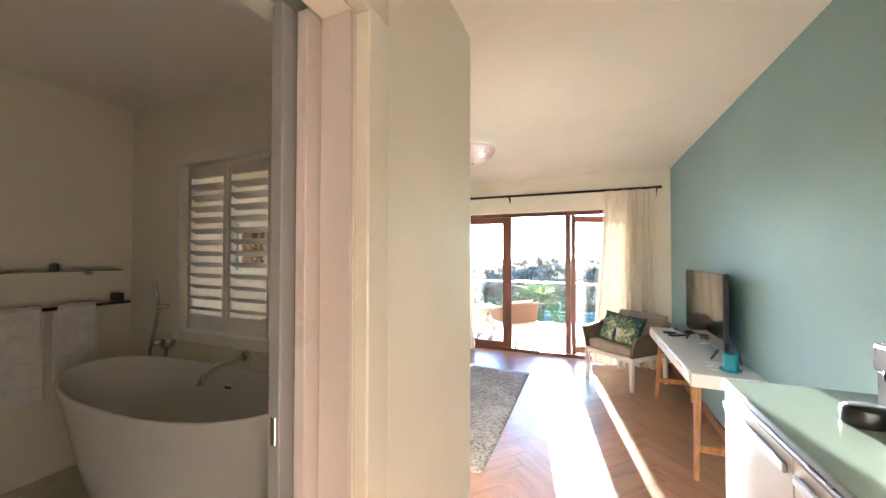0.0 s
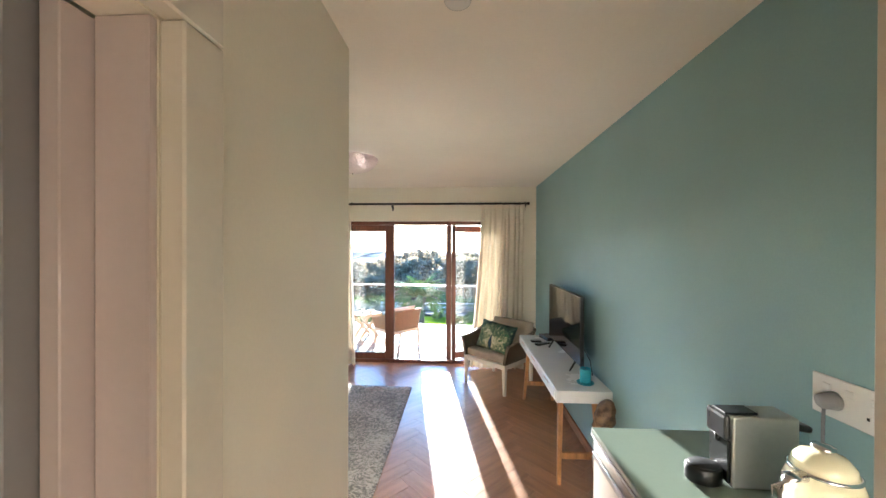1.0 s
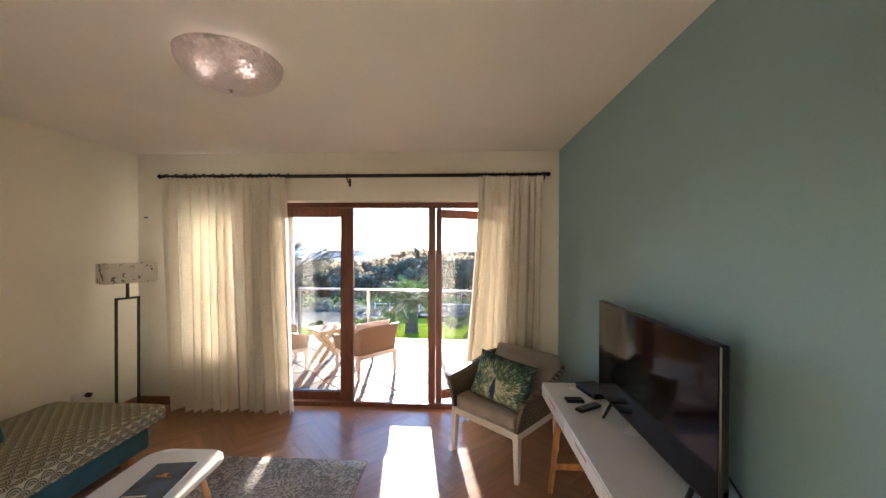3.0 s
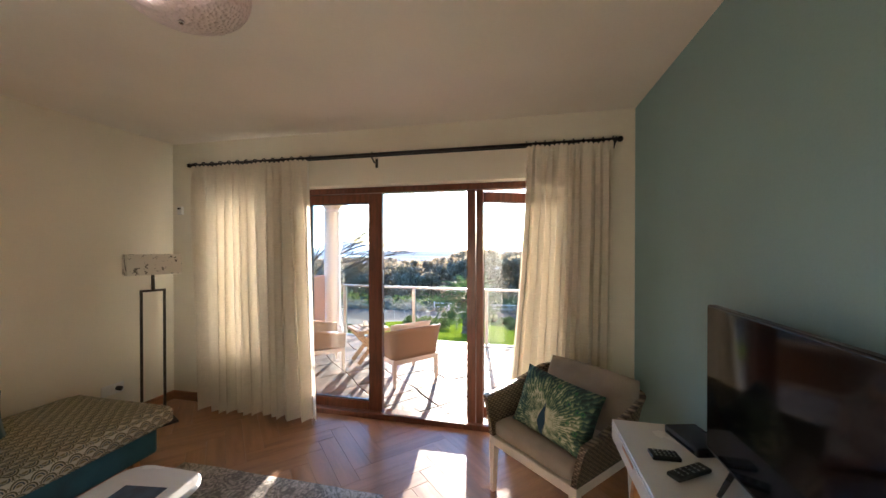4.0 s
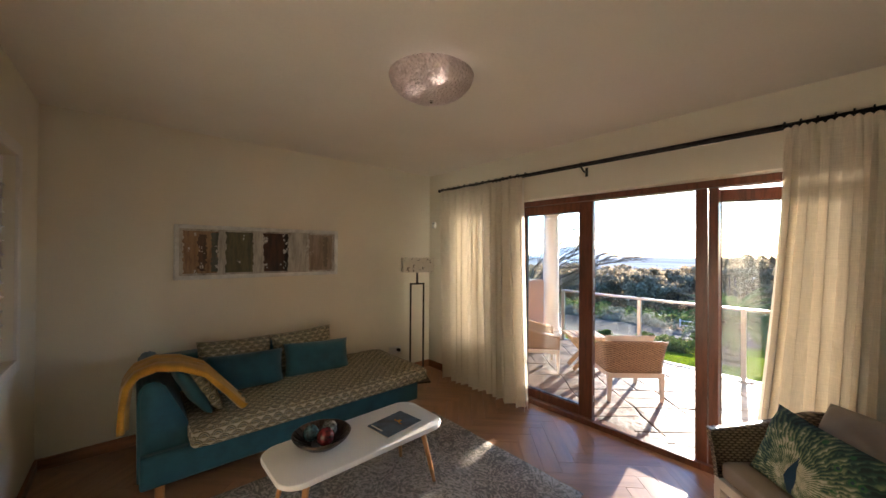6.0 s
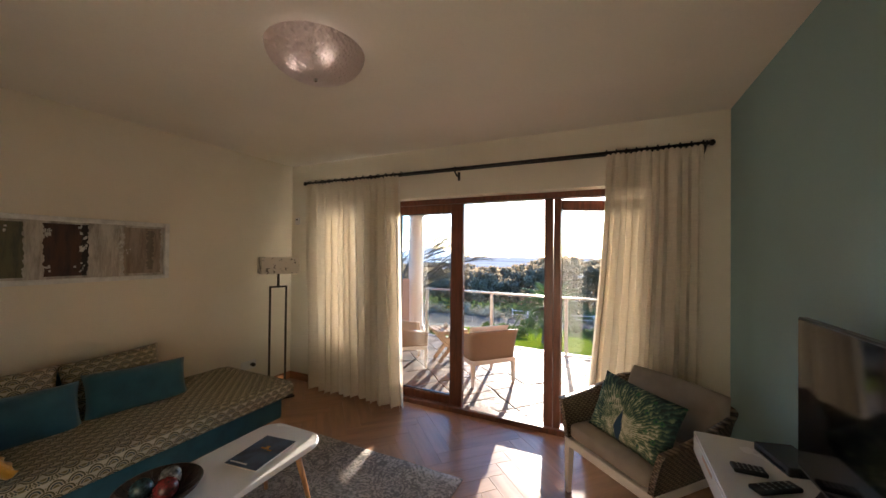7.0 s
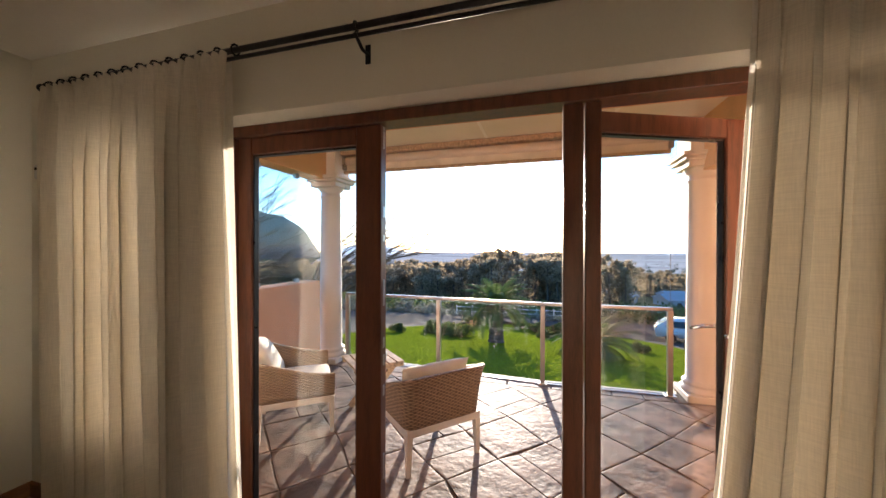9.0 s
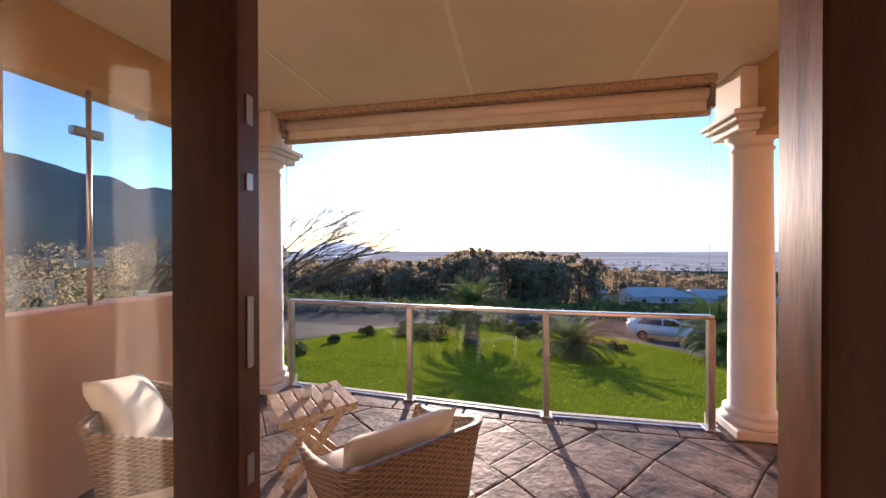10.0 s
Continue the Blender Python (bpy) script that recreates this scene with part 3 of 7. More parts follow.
box(bm, -0.50, -0.456, -0.50, 0.712, 2.062, 2.155, 0.004)
box(bm, -0.50, -0.456, -0.50, -0.402, 0, 2.06, 0.004)
solid("trim_bathroom_door", bm, M_CASING, "cream gloss casing round the bathroom door", "door frame")
bm = B()
box(bm, -0.594, -0.502, 0.600, 0.613, 0, 2.058)
box(bm, -0.630, -0.597, 0.552, 0.70, 0, 2.056, 0.002)
solid("trim_bathroom_jamb", bm, M_TRIM, "blush pink gloss door jamb", "door jamb")
leaf = thing("door_2", "grey-white sliding pocket door, slid open", "door", kind="structure")
part("door_panel", simple_box(-0.672, -0.634, 0.512, 1.46, 0.008, 2.058, 0.003), M_LEAF, leaf)
bm = B()
box(bm, -0.661, -0.645, 0.5095, 0.5145, 0.98, 1.05, 0.002)
part("door_latch", bm, M_CHROME, leaf, "small chrome edge pull")

for nm, a in (("baseboard_west", (WX, WX + 0.018, 1.58, NY, 0, 0.085)), ("baseboard_north_west", (WX + 0.018, DOOR[0], NY - 0.018, NY, 0, 0.085)),
              ("baseboard_north_east", (DOOR[1], EX - 0.018, NY - 0.018, NY, 0, 0.085)), ("baseboard_east", (EX - 0.018, EX, 1.45, NY, 0, 0.085)),
              ("baseboard_bathroom_wall", (WX + 0.018, -0.50, 1.58, 1.598, 0, 0.085)), ("baseboard_corridor", (-0.50, -0.482, 0.715, 1.58, 0, 0.085))):
    solid(nm, simple_box(*a, 0.004), M_SKIRT, "stained wooden skirting board", "skirting")

# ---- shutters between bathroom and living room ----
win = thing("window_1", "white louvred shutters filling an inner window", "shutters", kind="structure")
bm = B()
x0, x1, z0, z1 = SHUT
for a in ((x0 - 0.07, x0, z0 - 0.07, z1 + 0.07), (x1, x1 + 0.07, z0 - 0.07, z1 + 0.07), (x0, x1, z1, z1 + 0.07), (x0, x1, z0 - 0.07, z0)):
    box(bm, a[0], a[1], 1.452, 1.472, a[2], a[3], 0.003)
    box(bm, a[0], a[1], 1.578, 1.595, a[2], a[3], 0.003)
part("window_frame", bm, M_WHITEWOOD, win)
pw = (x1 - x0) / 4
slat_me = None
for i in range(4):
    a, b = x0 + i * pw + 0.004, x0 + (i + 1) * pw - 0.004
    bm = B()
    for q in ((a, a + 0.035, z0 + 0.01, z1 - 0.01), (b - 0.035, b, z0 + 0.01, z1 - 0.01), (a + 0.035, b - 0.035, z1 - 0.09, z1 - 0.01), (a + 0.035, b - 0.035, z0 + 0.01, z0 + 0.11)):
        box(bm, q[0], q[1], 1.505, 1.535, q[2], q[3], 0.002)
    panel = part("shutter_panel", bm, M_WHITEWOOD, win)
    if slat_me is None:
        bm = B()
        lathe(bm, [(1, -0.5), (1, 0.5)], 12, sx=0.006, sy=0.037)
        bmesh.ops.transform(bm, matrix=Matrix.Rotation(radians(90), 4, "Y") @ Matrix.Diagonal((1, 1, b - a - 0.074, 1)), verts=bm.verts)
        slat_me = finish("slat", bm, M_WHITEWOOD, True)
    for k in range(12):
        s = new("slat", slat_me)
        s.parent = panel
        s.matrix_basis = Matrix.Translation(((a + b) / 2, 1.52, z0 + 0.15 + k * 0.0775)) @ Matrix.Rotation(radians(-28), 4, "X")

# ---- terrace doors ----
dr = thing("door_1", "mahogany glazed terrace doors, middle leaf open", "door", kind="structure")
FY0, FY1 = 5.205, 5.315
bm = B()
box(bm, DOOR[0], DOOR[1], FY0, FY1, 2.02, 2.072, 0.003)
box(bm, DOOR[0], DOOR[0] + 0.105, FY0, FY1, 0.0, 2.018, 0.003)
box(bm, DOOR[1] - 0.07, DOOR[1], FY0, FY1, 0.0, 2.018, 0.003)
box(bm, DOOR[0], DOOR[1], FY0 - 0.03, FY1 + 0.04, -0.10, -0.003, 0.003)
box(bm, DOOR[0], DOOR[1], FY0 - 0.075, FY0 - 0.032, -0.10, 0.045, 0.004)
box(bm, DOOR[0] + 0.105, -1.01, FY0 + 0.02, FY1 - 0.02, -0.002, 0.022, 0.003)
part("door_frame", bm, M_MAHOG, dr)


def glazed_leaf(parent, w, h, stile, top, bottom, m, label=""):
    """One leaf: stiles, rails and a pane. Local x runs across it, z up; 55 mm thick."""
    bm = B()
    box(bm, 0, stile[0], -0.0275, 0.0275, 0, h, 0.004)
    box(bm, w - stile[1], w, -0.0275, 0.0275, 0, h, 0.004)
    box(bm, stile[0], w - stile[1], -0.0265, 0.0265, h - top, h, 0.004)
    box(bm, stile[0], w - stile[1], -0.0265, 0.0265, 0, bottom, 0.004)
    ob = part("door_leaf", bm, M_MAHOG, parent, label)
    ob.matrix_basis = m
    bm = B()
    for q in ((stile[0], stile[0] + 0.008, bottom, h - top), (w - stile[1] - 0.008, w - stile[1], bottom, h - top), (stile[0] + 0.008, w - stile[1] - 0.008, h - top - 0.008, h - top), (stile[0] + 0.008, w - stile[1] - 0.008, bottom, bottom + 0.008)):
        box(bm, q[0], q[1], -0.014, 0.014, q[2], q[3])
    part("gasket", bm, M_BLACK, ob, "black rubber gasket")
    pane = part("pane", simple_box(stile[0] + 0.002, w - stile[1] - 0.002, -0.003, 0.003, bottom + 0.002, h - top - 0.002), M_GLASS, ob)
    pane.visible_shadow = False
    return ob


left_leaf = glazed_leaf(dr, 0.812, 1.995, (0.085, 0.128), 0.085, 0.085, Matrix.Translation((-1.822, 5.255, 0.022)))
bm = B()
for z, h in ((1.96, 0.10), (1.62, 0.05), (1.50, 0.03), (1.25, 0.12), (1.02, 0.05), (0.94, 0.05), (0.80, 0.05), (0.45, 0.12), (0.2, 0.06)):
    box(bm, 0.8115, 0.8150, -0.008, 0.008, z - h / 2 - 0.02, z + h / 2 - 0.02, 0.0015)
part("lock_plate", bm, M_STEEL, left_leaf, "steel lock plates on the edge")
bm = B()
box(bm, -0.23, -0.155, 5.225, 5.30, 0.0, 2.018, 0.004)
part("door_post", bm, M_MAHOG, dr)
bm = B()
box(bm, -0.149, -0.092, 5.225, 5.30, 0.0, 2.018, 0.004)
part("door_post", bm, M_MAHOG, dr)
right_leaf = glazed_leaf(dr, 0.74, 1.995, (0.035, 0.11), 0.085, 0.085, Matrix.Translation((-0.135, 5.333, 0.02)) @ Matrix.Rotation(radians(24), 4, "Z"))
bm = B()
for sgn in (-1, 1):
    y = sgn * 0.03
    box(bm, 0.665, 0.70, min(y, y + sgn * 0.006), max(y, y + sgn * 0.006), 0.92, 1.14, 0.002)
    tube(bm, [(0.682, y, 1.08), (0.682, y + sgn * 0.05, 1.08), (0.645, y + sgn * 0.055, 1.08), (0.565, y + sgn * 0.055, 1.075)], 0.009, 8)
part("door_handle", bm, M_CHROME, right_leaf, "chrome lever handle", True)

win = thing("window_2", "narrow mahogany side window behind the curtain", "window", kind="structure")
bm = B()
sx0, sx1, sz0, sz1 = SIDE
for q in ((sx0, sx0 + 0.05, sz0, sz1), (sx1 - 0.05, sx1, sz0, sz1), (sx0 + 0.05, sx1 - 0.05, sz1 - 0.05, sz1), (sx0 + 0.05, sx1 - 0.05, sz0, sz0 + 0.05), (sx0 + 0.05, sx1 - 0.05, 1.15, 1.21)):
    box(bm, q[0], q[1], 5.22, 5.28, q[2], q[3], 0.003)
part("window_frame", bm, M_MAHOG, win)
for z0, z1 in ((sz0 + 0.05, 1.15), (1.21, sz1 - 0.05)):
    pane = part("pane", simple_box(sx0 + 0.051, sx1 - 0.051, 5.247, 5.253, z0 + 0.001, z1 - 0.001), M_GLASS, win)
    pane.visible_shadow = False

# ---- curtains ----
POLE_Y, POLE_Z = 4.98, 2.305


def curtain(x0, x1, b0, b1, folds, seed, label):
    """A pinch-pleated curtain: x0 to x1 at the pole, b0 to b1 at the hem."""
    rnd = random.Random(seed)
    nx, nz = folds * 16, 40
    ztop, zbot = 2.286, 0.016
    ph = [rnd.uniform(-1.5, 1.5) for _ in range(folds + 3)]
    am = [rnd.uniform(0.3, 1.5) for _ in range(folds + 3)]
    pleats = 2 * folds

    def place(f, z, back):
        down = (ztop - z) / (ztop - zbot)
        w = f + 0.020 * math.sin(7 * f + seed) + 0.012 * math.sin(17 * f + 2 * seed + 1.5 * down)
        s = min(max(w, 0.0), 1.0) * folds
        k = int(s)
        u = s - k
        a, p = am[k] * (1 - u) + am[k + 1] * u, ph[k] * (1 - u) + ph[k + 1] * u
        head = max(0.0, 1 - (ztop - z) / 0.11)
        loose = min(1.0, (ztop - z) / 0.45)
        amp = (0.010 + 0.026 * a * loose * (0.7 + 0.5 * down)) * (1 - 0.7 * head)
        wave = math.sin(2 * math.pi * s + p)
        y = POLE_Y - 0.036 + (0.55 if back else 1.0) * amp * wave + 0.010 * math.sin(math.pi * s * 0.6 + 2.2 * down + seed) * down
        y -= 0.010 * head * abs(math.sin(math.pi * f * pleats)) ** 0.5
        x = (x0 + (b0 - x0) * down ** 1.4) * (1 - f) + (x1 + (b1 - x1) * down ** 1.4) * f + 0.010 * math.sin(4 * math.pi * s + p) * loose
        if z > ztop - 1e-6:
            z -= 0.012 * (1 - abs(math.sin(math.pi * f * pleats))) + 0.004 * math.sin(23 * f + seed)
        if z < zbot + 1e-6:
            z += 0.010 * (0.5 + 0.5 * wave) * a + 0.008 * math.sin(9 * f + seed)
        return x, y + (0.040 if back else 0.0), z

    ob = thing("curtain", label, "curtain", kind="")
    for nm, material, back, rows_n in (("cloth", M_LINEN, False, nz), ("lining", M_LINING, True, 14)):
        bm = B()
        rows = []
        for j in range(rows_n + 1):
            z = ztop + (zbot - ztop) * (j / rows_n) ** 1.25
            if back:
                z = min(z, ztop - 0.03)
            rows.append([bm.verts.new(place(0.012 + 0.976 * i / nx if back else i / nx, z, back)) for i in range(nx + 1)])
        for r, q in zip(rows, rows[1:]):
            for i in range(nx):
                bm.faces.new((r[i], r[i + 1], q[i + 1], q[i]))
        part(nm, bm, material, ob, "thin pale lining" if back else "", True)
    for i in range(pleats // 2 + 1):
        x = x0 + (x1 - x0) * i / (pleats // 2)
        ring = B()
        tube(ring, [(x + 0.004 * math.sin(t), POLE_Y + 0.021 * math.cos(t), POLE_Z + 0.021 * math.sin(t)) for t in (2 * math.pi * k / 12 for k in range(13))], 0.0045, 6)
        part("ring", ring, M_IRON, ob, "", True)
    return ob


curtain(-2.80, -1.575, -2.76, -1.50, 13, 3, "cream linen curtain drawn over a narrow window")
curtain(0.262, 0.868, 0.10, 0.86, 9, 8, "cream linen curtain gathered beside the doors")
rod = thing("curtain_pole", "black iron curtain pole with ball ends", "curtain pole")
part("pole", tube(B(), [(-2.87, POLE_Y, POLE_Z), (0.92, POLE_Y, POLE_Z)], 0.0125, 14), M_IRON, rod, "", True)
part("back_pole", tube(B(), [(-2.85, POLE_Y + 0.045, POLE_Z - 0.004), (0.90, POLE_Y + 0.045, POLE_Z - 0.004)], 0.009, 12), M_IRON, rod, "", True)
for x in (-2.87, 0.92):
    bm = B()
    bmesh.ops.create_uvsphere(bm, u_segments=14, v_segments=8, radius=0.021, matrix=Matrix.Translation((x, POLE_Y, POLE_Z)))
    part("finial", bm, M_IRON, rod, "", True)
for x in (-2.83, -1.0, 0.885):
    bm = B()
    tube(bm, [(x, NY, POLE_Z - 0.05), (x, NY - 0.05, POLE_Z - 0.055), (x, POLE_Y + 0.0, POLE_Z - 0.022)], 0.007, 8)
    tube(bm, [(x + 0.006, POLE_Y + 0.016 * math.cos(t), POLE_Z + 0.016 * math.sin(t)) for t in (2 * math.pi * k / 12 for k in range(13))], 0.005, 6)
    box(bm, x - 0.012, x + 0.012, NY - 0.006, NY, POLE_Z - 0.09, POLE_Z - 0.01, 0.002)
    part("bracket", bm, M_IRON, rod)

# ---- seating ----
def u_path(w, d, r, n=8):
    """A U open to the front: from the front left corner round the back to the front right."""
    pts = [(-w, -d)]
    for cx, cy, a0 in ((-w + r, d - r, 180), (w - r, d - r, 90)):
        for k in range(n + 1):
            a = radians(a0 - 90 * k / n)
            pts.append((cx + r * math.cos(a), cy + r * math.sin(a)))
    pts.append((w, -d))
    out = [pts[0]]
    for p, q in zip(pts, pts[1:]):
        L = math.dist(p, q)
        for k in range(1, max(1, round(L / 0.06)) + 1):
            f = k / max(1, round(L / 0.06))
            out.append((p[0] + (q[0] - p[0]) * f, p[1] + (q[1] - p[1]) * f))
    return out


def armchair(name, label, m, weave, frame_mat, cushion, W=0.31, D=0.30, seat=0.35, arm=0.58, back=0.70, leg_out=0.0, group=""):
    """Low armchair: four tapered legs, a rail frame, a woven tub, a seat cushion."""
    ob = thing(name, label, "armchair", m, group)
    for sx in (-1, 1):
        for sy in (-1, 1):
            bm = B()
            top = [bm.verts.new((sx * (W - 0.022) + a * 0.022, sy * (D - 0.022) + b * 0.022, seat - 0.05)) for a, b in ((-1, -1), (1, -1), (1, 1), (-1, 1))]
            bot = [bm.verts.new((sx * (W - 0.018) + a * 0.014, sy * (D - 0.018) + b * 0.014, 0)) for a, b in ((-1, -1), (1, -1), (1, 1), (-1, 1))]
            bm.faces.new(top)
            bm.faces.new(bot[::-1])
            for k in range(4):
                bm.faces.new((bot[k], bot[(k + 1) % 4], top[(k + 1) % 4], top[k]))
            part("leg", bm, frame_mat, ob)
    bm = B()
    box(bm, -W, W, -D, -D + 0.04, seat - 0.052, seat, 0.004)
    box(bm, -W, W, D - 0.04, D, seat - 0.052, seat, 0.004)
    box(bm, -W, -W + 0.04, -D + 0.04, D - 0.04, seat - 0.052, seat - 0.001, 0.004)
    box(bm, W - 0.04, W, -D + 0.04, D - 0.04, seat - 0.052, seat - 0.001, 0.004)
    box(bm, -W + 0.04, W - 0.04, -D + 0.04, D - 0.04, seat - 0.035, seat - 0.012)
    part("seat_frame", bm, frame_mat, ob)
    path = u_path(W, D, 0.07)
    total = sum(math.dist(p, q) for p, q in zip(path, path[1:]))
    bm = B()
    uv = bm.loops.layers.uv.new("UVMap")
    rings, s, ss = [], 0.0, []
    nz = 7
    for i, p in enumerate(path):
        if i:
            s += math.dist(path[i - 1], p)
        ss.append(s)
        a, b = path[max(i - 1, 0)], path[min(i + 1, len(path) - 1)]
        t = Vector((b[0] - a[0], b[1] - a[1])).normalized()
        o = Vector((-t.y, t.x))
        k = (p[1] + D) / (2 * D)
        top = arm + (back - arm) * max(0, k) ** 1.6
        ring = []
        prof = [(0.0, h) for h in range(nz + 1)] + [(1.0, h) for h in range(nz, -1, -1)]
        for inner, h in prof:
            f = h / nz
            z = seat + 0.001 + (top - seat) * f
            out = 0.055 * f ** 1.3 - 0.032 * inner + (0.008 if h == nz else 0) * (0 if inner else 1)
            ring.append(bm.verts.new((p[0] + o.x * out, p[1] + o.y * out, z + (0.004 if h == nz and not inner else 0))))
        rings.append(ring)
    n = len(rings[0])
    for i in range(len(rings) - 1):
        for k in range(n):
            q = [(i, k), (i + 1, k), (i + 1, (k + 1) % n), (i, (k + 1) % n)]
            f = bm.faces.new([rings[a][b] for a, b in q])
            for lp, (a, b) in zip(f.loops, q):
                lp[uv].uv = (ss[a], rings[a][b].co.z)
    for ring in (rings[0][::-1], rings[-1]):
        f = bm.faces.new(ring)
        for lp in f.loops:
            lp[uv].uv = (lp.vert.co.x, lp.vert.co.z)
    part("woven_shell", bm, weave, ob, "", True)
    part("seat_cushion", slab(2 * W - 0.075, 2 * D - 0.03, 0.10, 0.03, Matrix.Translation((0, -0.012, seat + 0.002)), 8, 0.015), cushion, ob, "", True)
    return ob


ac = armchair("armchair", "grey-brown wicker armchair with white legs and taupe cushions", pose(0.4625, 4.4635, 0, 0, 0, -42.4), M_WICKER, M_WHITEWOOD, M_TAUPE, arm=0.575, back=0.68)
part("back_cushion", pillow(0.60, 0.39, 0.17, pose(0.03, 0.21, 0.575, 70, 0, 0), 16, -0.05), M_TAUPE, ac, "", True)
tagged(part("cushion", pillow(0.53, 0.35, 0.13, pose(0.415, 4.315, 0.61, 68, 3, -45)), M_FEATHER, None, "", True), "green and blue feather print cushion propped on the armchair", "cushion")

# couch along the west wall
co = thing("couch", "teal daybed couch with a patterned seat and back cushions", "couch")
bm = B()
box(bm, -3.16, -2.24, 2.12, 4.18, 0.10, 0.30, 0.02, 2)
part("base", bm, M_COUCH, co)
bm = B()
box(bm, -3.18, -2.99, 2.12, 3.60, 0.30, 0.70, 0.04, 3)
part("backrest", bm, M_COUCH, co, "", True)
# sloping arm
bm = B()
sec = [(2.11, 0.10), (2.105, 0.64), (2.12, 0.715), (2.17, 0.745), (2.235, 0.715), (2.35, 0.47), (2.40, 0.30), (2.40, 0.10)]
xs = [-3.17, -3.14, -2.40, -2.33, -2.30]
rows = []
for x, k in zip(xs, (0.97, 1, 1, 0.99, 0.95)):
    rows.append([bm.verts.new((x, 2.2 + (y - 2.2) * k, 0.42 + (z - 0.42) * k)) for y, z in sec])
for a, b in zip(rows, rows[1:]):
    for k in range(len(sec)):
        bm.faces.new((a[k], a[(k + 1) % len(sec)], b[(k + 1) % len(sec)], b[k]))
bm.faces.new(rows[0])
bm.faces.new(rows[-1][::-1])
bmesh.ops.recalc_face_normals(bm, faces=bm.faces)
bmesh.ops.bevel(bm, geom=bm.edges[:], offset=0.022, segments=3, affect="EDGES", clamp_overlap=True)
part("arm", bm, M_COUCH, co, "", True)
part("seat_cushion", slab(0.93, 1.86, 0.13, 0.05, Matrix.Translation((-2.585, 3.285, 0.302)), 16, 0.012), M_SCALE, co, "cream and ochre arch-patterned seat", True)
for x in (-3.08, -2.32):
    for y in (2.22, 4.08):
        part("leg", simple_box(x - 0.025, x + 0.025, y - 0.025, y + 0.025, 0, 0.10, 0.003), M_PINE, co)


def cushion(label, w, h, d, m, cloth, group="cushions on the couch"):
    return tagged(part("cushion", pillow(w, h, d, m), cloth, None, "", True), label, "cushion", group)


for y in (2.75, 3.32):
    cushion("arch-patterned cushion leaning on the couch back", 0.57, 0.37, 0.17, pose(-2.93, y, 0.60, 72, 2 if y < 3 else -2, 90), M_SCALE)
for y, tz in ((2.78, 88), (3.38, 84)):
    cushion("long plain teal cushion standing on the couch", 0.59, 0.31, 0.19, pose(-2.74, y, 0.55, 66, 2, tz), M_COUCH)
cushion("arch-patterned cushion leaning on the couch arm", 0.48, 0.40, 0.10, pose(-2.59, 2.455, 0.59, 60, 0, 183), M_SCALE)
cushion("square teal cushion leaning on the couch arm", 0.52, 0.42, 0.10, pose(-2.585, 2.395, 0.585, 60, 0, 182), M_COUCH)


def draped(name, label, material, line, width, x, thick=0.016):
    """A folded cloth hanging over an edge: line gives (y, z) along it."""
    bm = B()
    nx = 12
    fine = []
    for (p, q) in zip(line, line[1:]):
        for k in range(4):
            fine.append((p[0] + (q[0] - p[0]) * k / 4, p[1] + (q[1] - p[1]) * k / 4))
    fine.append(line[-1])
    grid = []
    for side in (0, 1):
        rows = []
        for i, (y, z) in enumerate(fine):
            a, b = fine[max(i - 1, 0)], fine[min(i + 1, len(fine) - 1)]
            t = Vector((b[0] - a[0], b[1] - a[1])).normalized()
            o = Vector((-t.y, t.x))
            row = []
            for k in range(nx + 1):
                u = k / nx - 0.5
                ripple = 0.010 * math.sin(u * 17 + i * 0.12) + 0.006 * math.sin(u * 41 + 1)
                off = (thick if side == 0 else 0) + ripple + 0.010
                spread = width * (1 + 0.12 * abs(i / len(fine) - 0.4))
                row.append(bm.verts.new((x + u * spread + 0.03 * (i / len(fine)), y - o.x * -off, z + o.y * off)))
            rows.append(row)
        grid.append(rows)
    for side, rows in enumerate(grid):
        for r, q in zip(rows, rows[1:]):
            for k in range(nx):
                f = (r[k], r[k + 1], q[k + 1], q[k])
                bm.faces.new(f if side == 0 else f[::-1])
    a, b = grid
    n = len(fine)
    for i in range(n - 1):
        bm.faces.new((a[i][0], a[i + 1][0], b[i + 1][0], b[i][0]))
        bm.faces.new((a[i][nx], b[i][nx], b[i + 1][nx], a[i + 1][nx]))
    for k in range(nx):
        bm.faces.new((a[0][k], b[0][k], b[0][k + 1], a[0][k + 1]))
        bm.faces.new((a[n - 1][k], a[n - 1][k + 1], b[n - 1][k + 1], b[n - 1][k]))
    bmesh.ops.recalc_face_normals(bm, faces=bm.faces)
    return tagged(part(name, bm, material, None, "", True), label, "throw")


draped("throw", "mustard yellow knitted throw draped over the couch arm", M_MUSTARD,
       [(2.07, 0.47), (2.07, 0.60), (2.085, 0.72), (2.12, 0.775), (2.20, 0.80), (2.31, 0.78), (2.43, 0.72), (2.55, 0.58), (2.635, 0.47), (2.655, 0.452)], 0.29, -2.40, 0.03)

# ---- rug, coffee table and what lies on it ----
bm = slab(1.505, 2.13, 0.010, 0.004, None, 20)
rug = solid("rug", bm, M_RUG, "faded grey patterned area rug on the parquet", "rug", "", True, Matrix.Translation((-1.347, 3.185, 0.0)))
ct = thing("coffee_table", "white coffee table with splayed light wood legs", "coffee table", pose(-1.49, 3.15, 0.010, 0, 0, 1))
bm = B()
w, l, r = 0.225, 0.525, 0.10
ring = []
for cx, cy, a0 in ((w - r, l - r, 0), (-w + r, l - r, 90), (-w + r, -l + r, 180), (w - r, -l + r, 270)):
    for k in range(7):
        a = radians(a0 + 15 * k)
        ring.append((cx + r * math.cos(a), cy + r * math.sin(a)))
